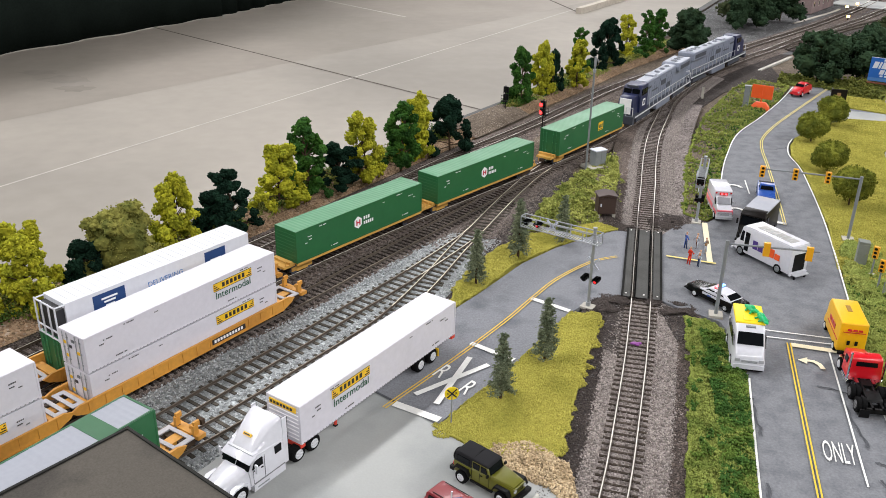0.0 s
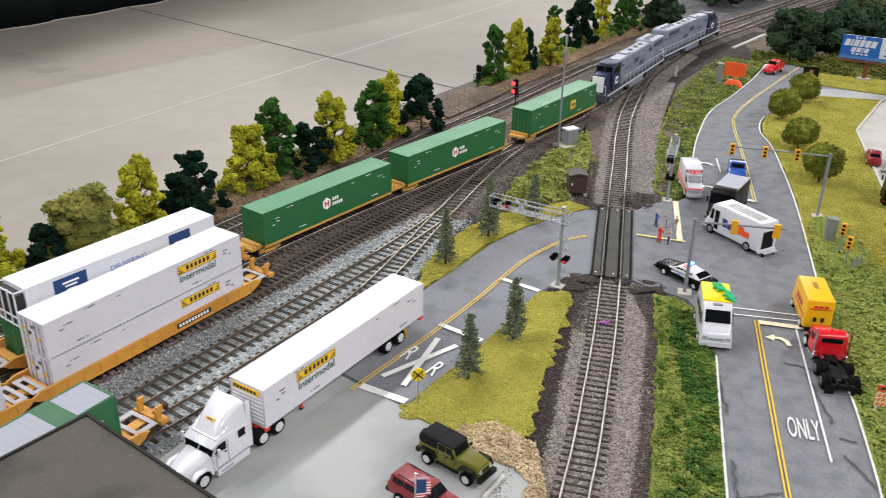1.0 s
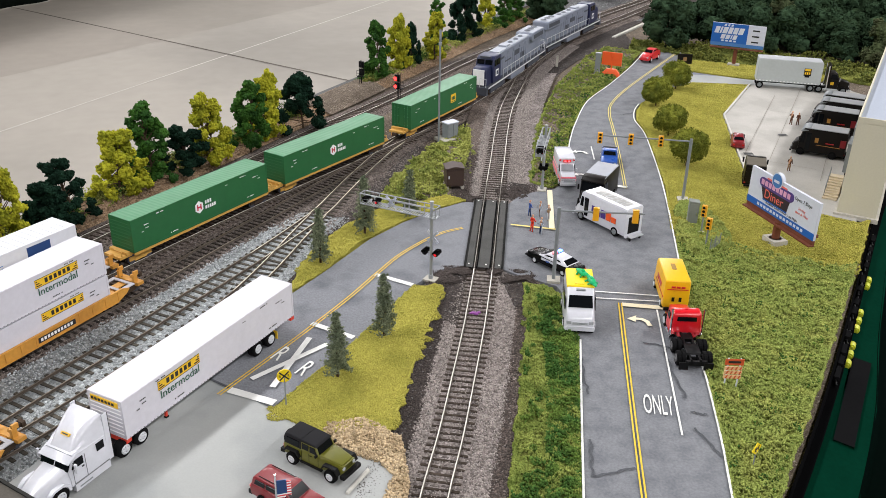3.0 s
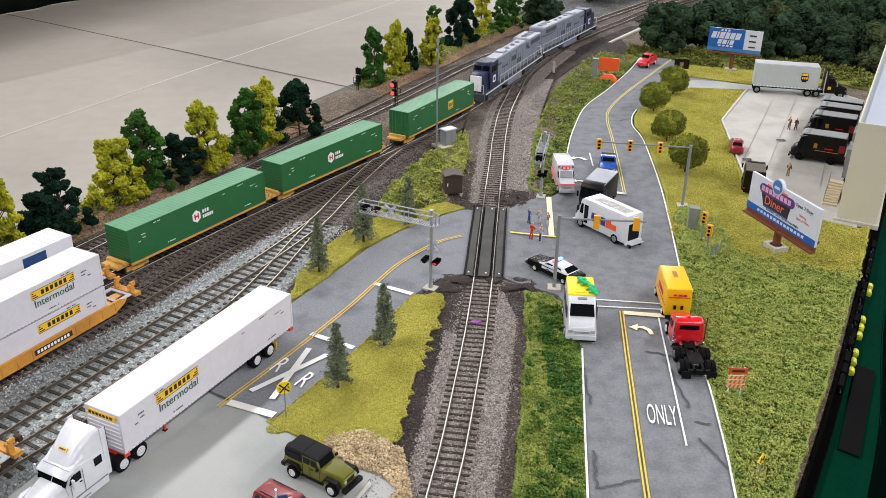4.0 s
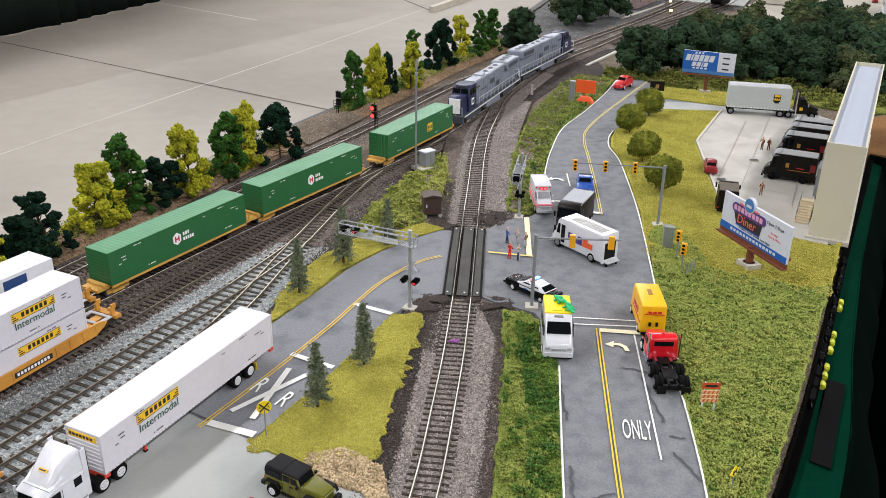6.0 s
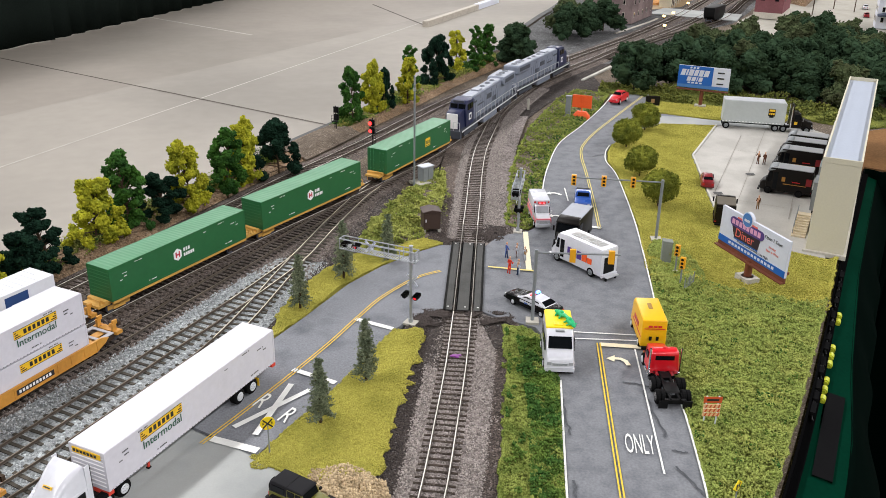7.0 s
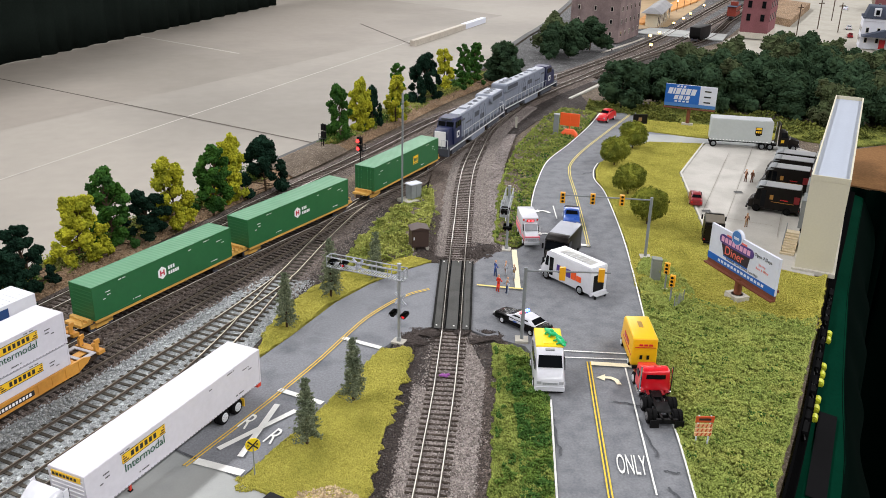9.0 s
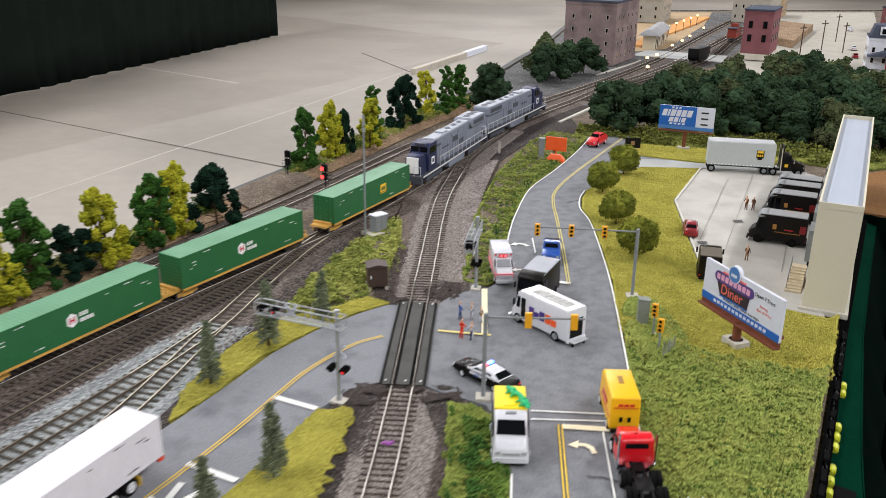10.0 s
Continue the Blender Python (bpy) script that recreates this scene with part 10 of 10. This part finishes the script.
def depot():
    """The low-relief parcel depot along the yard: wall, parapet, roof, dock doors, stairs."""
    cream = material("cream_wall", srgb(200, 195, 176), 0.75, vary=0.03, grain=500, big=20)
    roof = material("pale_roof", srgb(168, 176, 190), 0.5, vary=0.04, grain=300, big=12)
    t = thing("depot_building", "long narrow cream parcel depot with a parapet roof", "building", 0.300, 0.1765, 0, 55.3)
    W, L, H = 40, 480, 112
    part("wall", boxes((0, L, -W, 0, -1, H - 6)), cream, t)
    for r in ((0, L, -1.8, 0, H - 6.5, H), (0, L, -W, -W + 1.8, H - 6.5, H), (0, 1.8, -W + 1.8, -1.8, H - 6.5, H), (L - 1.8, L, -W + 1.8, -1.8, H - 6.5, H)):
        part("parapet", boxes(r, bevel=0.2), cream, t)
    part("roof", boxes((1.8, L - 1.8, -W + 1.8, -1.8, H - 6, H - 5)), roof, t)
    part("foundation", boxes((-4, L, -W - 3, 3, -2, 3.0), bevel=0.3), M["concrete"], t)
    for i in range(5):
        x = 128 + i * 74
        d = part("dock_door", boxes((x - 15, x + 15, 0, 0.8, 12, 44)), M["grey_metal"], t)
        part("dock_bumper", boxes((x - 17, x + 17, 0, 5, 6, 12), bevel=0.4), M["car_black"], d)
        part("dock_hood", boxes((x - 18, x + 18, 0, 8, 44, 48), (x - 18, x - 15, 0, 8, 12, 44), (x + 15, x + 18, 0, 8, 12, 44), bevel=0.3), M["grey_metal"], d)
    st = thing("dock_stairs", "tan concrete dock stairs with a thin railing", "stairs", 0.322, 0.208, 0.0006, 54.5)
    for i in range(9):
        part("step", boxes((i * 4.2, 44, 4, 20, i * 1.9, i * 1.9 + 1.9), bevel=0.15), M["step_tan"], st)
    for i in range(4):
        part("railing_post", rods(((4 + i * 10, 19, 3 + i * 4.5), (4 + i * 10, 19, 15 + i * 4.5), 0.4)), M["grey_metal"], st)
    part("handrail", rods(((4, 19, 15), (34, 19, 28.5), 0.4)), M["grey_metal"], st)


M["step_tan"] = material("tan_concrete", srgb(204, 190, 164), 0.85, vary=0.08, grain=500)
depot()


def warehouse():
    """The flat-roofed building close to the lower edge of the layout."""
    roof = material("grey_felt_roof", srgb(88, 84, 78), 0.9, vary=0.14, grain=900, big=24, second=srgb(74, 71, 67), bump=0.0002)
    edge = material("dark_roof_edge", srgb(44, 44, 42), 0.7, vary=0.1)
    wall = material("grey_siding", srgb(128, 126, 122), 0.8, vary=0.08)
    a = math.degrees(math.atan2(-0.071, 0.093))
    t = thing("warehouse", "grey flat-roofed warehouse with dark felt roof at the lot", "building", -0.4815, -0.2305, 0, a)
    part("wall", boxes((2, 118, -132, -2, -1, 57)), wall, t)
    part("roof", boxes((0, 120, -134, 0, 57, 59.5), bevel=0.3), roof, t)
    for r in ((-0.6, 120.6, -1.2, 0.6, 58.8, 60.6), (-0.6, 1.2, -134.6, -1.2, 58.8, 60.6), (119, 120.6, -134.6, -1.2, 58.8, 60.6)):
        part("roof_edge", boxes(r, bevel=0.15), edge, t)


warehouse()


def fascia_gear():
    """Small sockets, lime plugs and black cable boxes in the trough along the right edge."""
    lime = paint("lime_plug", 190, 196, 52, 0.45)
    rng = np.random.default_rng(4)
    d = Vector((0.331 - 0.056, 0.154 + 0.235, 0)).normalized()
    n = Vector((d.y, -d.x, 0))
    base = Vector((0.056, -0.235, 0))
    turn = math.degrees(math.atan2(d.y, d.x))
    for s in (0.176, 0.192, 0.208, 0.240, 0.256, 0.272, 0.332, 0.346):
        p = base + d * s + n * 0.0095
        o = part("plug", rods(((-3.4, 0, 0), (3.4, 0, 0), 3.0), ((-4.4, 0, 0), (4.4, 0, 0), 1.8), seg=12), lime)
        tagged(o, "small lime-yellow round plug beside the black cable trough", "plug", "lime plugs along the fascia")
        o.matrix_basis = pose(p.x, p.y, -0.0115, 0, 0, turn)
    at = 0.146
    while at < 0.46:
        long = rng.uniform(7, 17)
        p = base + d * at + n * 0.0042
        t = thing("socket_box", "small black cable box in the trough of the fascia", "socket", p.x, p.y, -0.008, turn + rng.normal(0, 3), "socket boxes along the fascia")
        part("box", boxes((-long / 2, long / 2, -2.4, 1.8, -1, 2.6 + rng.uniform(-1.2, 1.6)), bevel=0.6), M["black_rubber"], t)
        part("cable", rods(((-long / 2, 0, 1), (-long / 2 - 7, -1.5, 0.5), 0.9), ((long / 2, 0.5, 1), (long / 2 + 6, 1, 1.5), 0.8)), M["car_black"], t)
        at += long * 0.001 + rng.uniform(0.004, 0.018)
    o = tagged(new("black_panel", strip("black_panel", [tuple((base + d * s)[:2]) for s in (0.065, 0.11, 0.15, 0.197)], [(-0.0125, -0.0155), (-0.0125, -0.0122), (-0.0270, -0.0138), (-0.0270, -0.0168)], M["black_rubber"])), "black cloth panel set into the green shelf", "panel")


fascia_gear()


# ---- the town beyond the wood ----
def facade_house(label, x, y, rz, w, dpt, h, wall, rows, cols, roofcol, trim, cat="building", win=(7, 13), low=16):
    """A town house with rows of windows on all four sides."""
    t = thing("town_building", label, cat, x, y, 0, rz, "town buildings")
    part("wall", boxes((-w / 2, w / 2, -dpt / 2, dpt / 2, -2, h)), wall, t)
    part("roof", boxes((-w / 2 - 2, w / 2 + 2, -dpt / 2 - 2, dpt / 2 + 2, h, h + 5), bevel=0.8), roofcol, t)
    part("cornice", boxes((-w / 2 - 1.5, w / 2 + 1.5, -dpt / 2 - 1.5, dpt / 2 + 1.5, h - 7, h - 4), bevel=0.4), wall, t)
    for r in range(rows):
        z = low + r * (h - low - 10) / max(rows, 1)
        for side in range(4):
            span = w if side % 2 == 0 else dpt
            n = cols if side % 2 == 0 else max(2, int(cols * dpt / w))
            for c in range(n):
                u = -span / 2 + span * (c + 0.5) / n
                m = pose(0, 0, 0, 0, 0, 90 * side) @ pose(0, 0, 0)
                off = -(dpt if side % 2 == 0 else w) / 2
                bm = bmesh.new()
                box(bm, u - win[0] / 2 - 1, u + win[0] / 2 + 1, off - 0.9, off + 0.5, z - 1, z + win[1] + 1, m)
                f = part("window", bm, trim, t)
                bm = bmesh.new()
                box(bm, u - win[0] / 2, u + win[0] / 2, off - 1.2, off - 0.8, z, z + win[1], m)
                part("pane", bm, M["glass"], f)
    return t


M["yard_gravel"] = gravel_material("dark_yard_gravel", [srgb(66, 66, 67), srgb(92, 92, 93), srgb(108, 108, 108), srgb(78, 78, 79)], 420, 0.0008)


def town():
    mauve = material("mauve_brick", srgb(136, 120, 118), 0.9, vary=0.14, grain=300, big=14, second=srgb(112, 98, 98))
    purple = material("red_brick", srgb(128, 84, 88), 0.9, vary=0.12, grain=300, big=30)
    white = material("white_siding", srgb(212, 214, 222), 0.8, vary=0.06)
    slate = material("slate_roof", srgb(72, 78, 92), 0.8, vary=0.1)
    tan = material("tan_street", srgb(168, 146, 116), 0.9, vary=0.12, grain=60, big=14)
    pale = material("pale_street", srgb(164, 160, 150), 0.9, vary=0.08, grain=60, big=14)
    dark = material("dark_trim", srgb(58, 40, 44), 0.8)
    trim = material("pale_trim", srgb(196, 190, 178), 0.8)
    setting("rail_yard", "dark grey gravel rail yard leading into the town", "ground", polygon("rail_yard", [(0.205, 1.345), (0.215, 1.46), (0.31, 1.68), (0.445, 1.965), (0.635, 2.36), (0.84, 2.82), (1.2, 3.5), (2.0, 3.5), (1.75, 2.95), (1.36, 2.36), (1.13, 2.02), (1.0, 1.84), (0.82, 1.69), (0.70, 1.587), (0.43, 1.262), (0.35, 1.16), (0.30, 1.20)], -0.0050, 0.001, M["yard_gravel"]))
    setting("plaza", "tan paved ground along the town station", "ground", polygon("plaza", [(0.83, 2.12), (0.98, 2.187), (1.45, 2.925), (1.75, 3.5), (1.3, 3.5), (0.92, 2.42)], -0.0040, 0.001, tan))
    setting("street", "pale paved town street", "street", polygon("street", [(1.02, 1.86), (1.16, 2.03), (1.38, 2.34), (1.80, 3.0), (2.1, 3.5), (2.6, 3.5), (2.05, 2.65), (1.62, 1.95), (1.36, 1.60), (1.12, 1.46), (1.02, 1.56), (0.96, 1.62)], -0.0044, 0.001, pale))
    setting("level_crossing", "pale street surface crossing the town tracks", "street", polygon("level_crossing", [(0.80, 2.02), (0.90, 2.14), (1.10, 1.99), (1.02, 1.86), (0.96, 1.90)], -0.0008, 0.003, M["lot"]))
    kerb = material("town_kerb", srgb(196, 190, 180), 0.85, vary=0.08)
    for pts in ([(0.573, 1.665), (0.66, 1.765), (0.75, 1.87), (0.80, 1.935)], [(0.70, 1.59), (0.78, 1.66), (0.86, 1.725)]):
        setting("kerb", "pale stone kerb beside the town tracks", "kerb", strip("kerb", pts, [(0.003, -0.006), (0.0028, -0.0025), (-0.0028, -0.0025), (-0.003, -0.006)], kerb))
    facade_house("mauve brick mill with small tall windows", 0.675, 1.945, 53, 210, 150, 168, mauve, 4, 5, slate, trim, win=(6, 12))
    corner = facade_house("dark red brick corner building on a pale stone base", 1.188, 1.970, -36, 82, 165, 140, purple, 2, 2, slate, dark, win=(10, 19), low=52)
    part("stone_base", boxes((-43, 43, -84.5, 84.5, -2, 16), bevel=0.6), trim, corner)
    setting("clay_slope", "brown clay slope behind the brick building", "slope", polygon("clay_slope", [(1.42, 2.18), (1.80, 2.70), (1.74, 2.86), (1.40, 2.36)], 0.02, 0.03, M["clay"]))
    facade_house("reddish brick town building", 2.12, 2.62, -50, 120, 120, 90, purple, 2, 3, slate, trim)
    facade_house("pale stone row building", 1.72, 3.02, -48, 160, 120, 110, pale, 2, 5, slate, trim)
    h = facade_house("white clapboard house with slate mansard roof and red door", 1.452, 1.725, -30, 120, 90, 84, white, 2, 4, slate, trim, "house")
    part("mansard", shell([(-56, 88), (56, 88), (48, 118), (-48, 118)], 43, 34, bevel=1.0), slate, h)
    for x in (-26, 26):
        d = part("dormer", boxes((x - 9, x + 9, -46, -30, 92, 114), bevel=0.6), white, h)
        part("pane", boxes((x - 5, x + 5, -46.8, -45.8, 95, 109)), M["glass"], d)
    part("door", boxes((-8, 8, -46.2, -44.6, 0, 26)), M["bright_red"], h, "red front door")
    part("porch_roof", shell([(-60, 36), (60, 36), (60, 38), (0, 56), (-60, 38)], 20, bevel=0), slate, h).matrix_basis = pose(0, -0.062, 0)
    # station roof with lamps
    st = thing("station", "low pale town station under a wide grey canopy", "station", 0.985, 2.300, -0.004, 61)
    part("wall", boxes((-140, 150, -20, 20, 0, 44)), material("cream_station_wall", srgb(224, 214, 190), 0.8, vary=0.08), st)
    for k in range(7):
        part("door", boxes((-128 + k * 40, -112 + k * 40, -20.8, -19.8, 1, 30)), dark, st)
    part("canopy", shell([(-158, 44), (165, 44), (150, 62), (-146, 62)], 36, 8, 44, 62, bevel=1.0), material("grey_canopy", srgb(150, 150, 152), 0.7, vary=0.1, grain=200, big=20), st)
    for k in range(6):
        part("canopy_post", rods(((-140 + k * 56, -30, 0), (-140 + k * 56, -30, 44), 1.4), seg=8), trim, st)
    # tan platform turned orange: the warm lamplight is put into its colour
    brick = material("lamplit_platform", srgb(206, 150, 92), 0.85, vary=0.14, grain=200, big=30)
    setting("platform", "station platform beside the tracks, warm lamplight put into its orange colour", "platform", polygon("platform", [(0.907, 2.225), (1.09, 2.495), (1.406, 2.914), (1.60, 3.20), (1.52, 3.24), (1.266, 2.842), (0.994, 2.436), (0.89, 2.25)], 0.002, 0.008, brick))
    warm = material("warm_lamp", srgb(255, 214, 130), 0.4, emit=6.0)
    for i in range(7):
        t = thing("street_lamp", "small warm town street lamp on a dark post", "street lamp", 0.952 + i * 0.072, 2.255 + i * 0.100, 0.002, 0, "town street lamps")
        part("post", rods(((0, 0, 0), (0, 0, 36), 1.0)), M["car_black"], t)
        part("globe", rods(((0, 0, 36), (0, 0, 41), 3.2), seg=10), warm, t)
    for x, y in ((1.363, 2.741), (1.188, 2.473), (1.100, 2.336), (1.012, 2.211), (0.872, 1.993), (0.815, 1.925), (0.748, 1.749)):
        t = thing("track_lamp", "low bright lamp standing beside the town tracks", "lamp", x, y, -0.005, 57, "lamps along the town tracks")
        part("stand", rods(((0, 0, 0), (0, 0, 7), 1.6)), M["car_black"], t)
        part("lens", rods(((0, 0, 7), (0, 0, 12), 4.2), seg=12), warm, t)
    # red caboose behind the corner building
    t = thing("caboose", "dull red caboose standing beside the corner building", "rail car", 1.300, 2.362, 0.001, 54)
    b = part("body", boxes((-46, 46, -15, 15, 12, 44), bevel=1.0), material("caboose_red", srgb(132, 62, 52), 0.7, vary=0.15), t)
    part("roof", shell([(-52, 44), (52, 44), (52, 46), (-52, 46)], 16.5, bevel=0.5, seg=1), slate, t)
    part("cupola", boxes((-10, 12, -12, 12, 46, 58), bevel=0.8), material("cupola_red", srgb(132, 62, 52), 0.7, vary=0.15), t)
    for k in (-30, -10, 10, 30):
        for side in (-1, 1):
            part("pane", boxes((k - 4, k + 4, side * 15.2 - 0.3, side * 15.2 + 0.3, 26, 36)), M["glass"], b)
    for x in (-32, 32):
        bogie(t, x)
    # hopper car, poles, parked cars
    t = thing("hopper_car", "black coal hopper standing in the town yard", "rail car", 0.945, 1.86, 0.001, 48)
    part("body", shell([(-50, 16), (-38, 6), (38, 6), (50, 16), (52, 42), (-52, 42)], 16, bevel=0.6), M["car_black"], t)
    for x in (-36, 36):
        bogie(t, x)
    for x, y in ((1.34, 1.994), (1.491, 2.124), (1.52, 2.05), (0.84, 2.16), (1.68, 2.347)):
        t = thing("utility_pole", "dark wooden utility pole with a crossarm", "pole", x, y, -0.004, 20, "town utility poles")
        part("shaft", rods(((0, 0, 0), (0, 0, 96), 1.6, )), M["bark"], t)
        part("crossarm", boxes((-14, 14, -1, 1, 84, 87)), M["bark"], t)
    sedan("car", "small silver car parked in the town", 1.607, 2.125, 60, M["pale_grey"], 50, z=-0.0045)
    sedan("car", "small dark red car parked in the town", 1.50, 1.95, 60, M["car_red"], 50, z=-0.0055)
    facade_house("pale grey commercial building beyond the station", 1.30, 3.12, 60, 260, 120, 95, pale, 2, 6, slate, trim)
    facade_house("tan stone town building beyond the tracks", 1.95, 3.32, 55, 200, 120, 90, tan, 2, 5, slate, trim)
    sedan("car", "small white car parked in the town street", 1.953, 2.689, 60, M["sign_white"], 50, z=-0.0045)
    # white strip lying on the hall floor beside the town
    t = thing("cable_cover", "low pale cable cover strip on the concrete floor", "cable cover", 1.515, 9.66, FLOOR, 58.6)
    part("strip", boxes((-1110, 1110, -30, 30, 0, 60), bevel=8), M["floor_strip"], t)
    part("end_cap", boxes((400, 1112, -33, 33, 0, 63), bevel=6), M["sign_white"], t)


M["floor_strip"] = material("pale_strip", srgb(176, 168, 156), 0.6)
town()
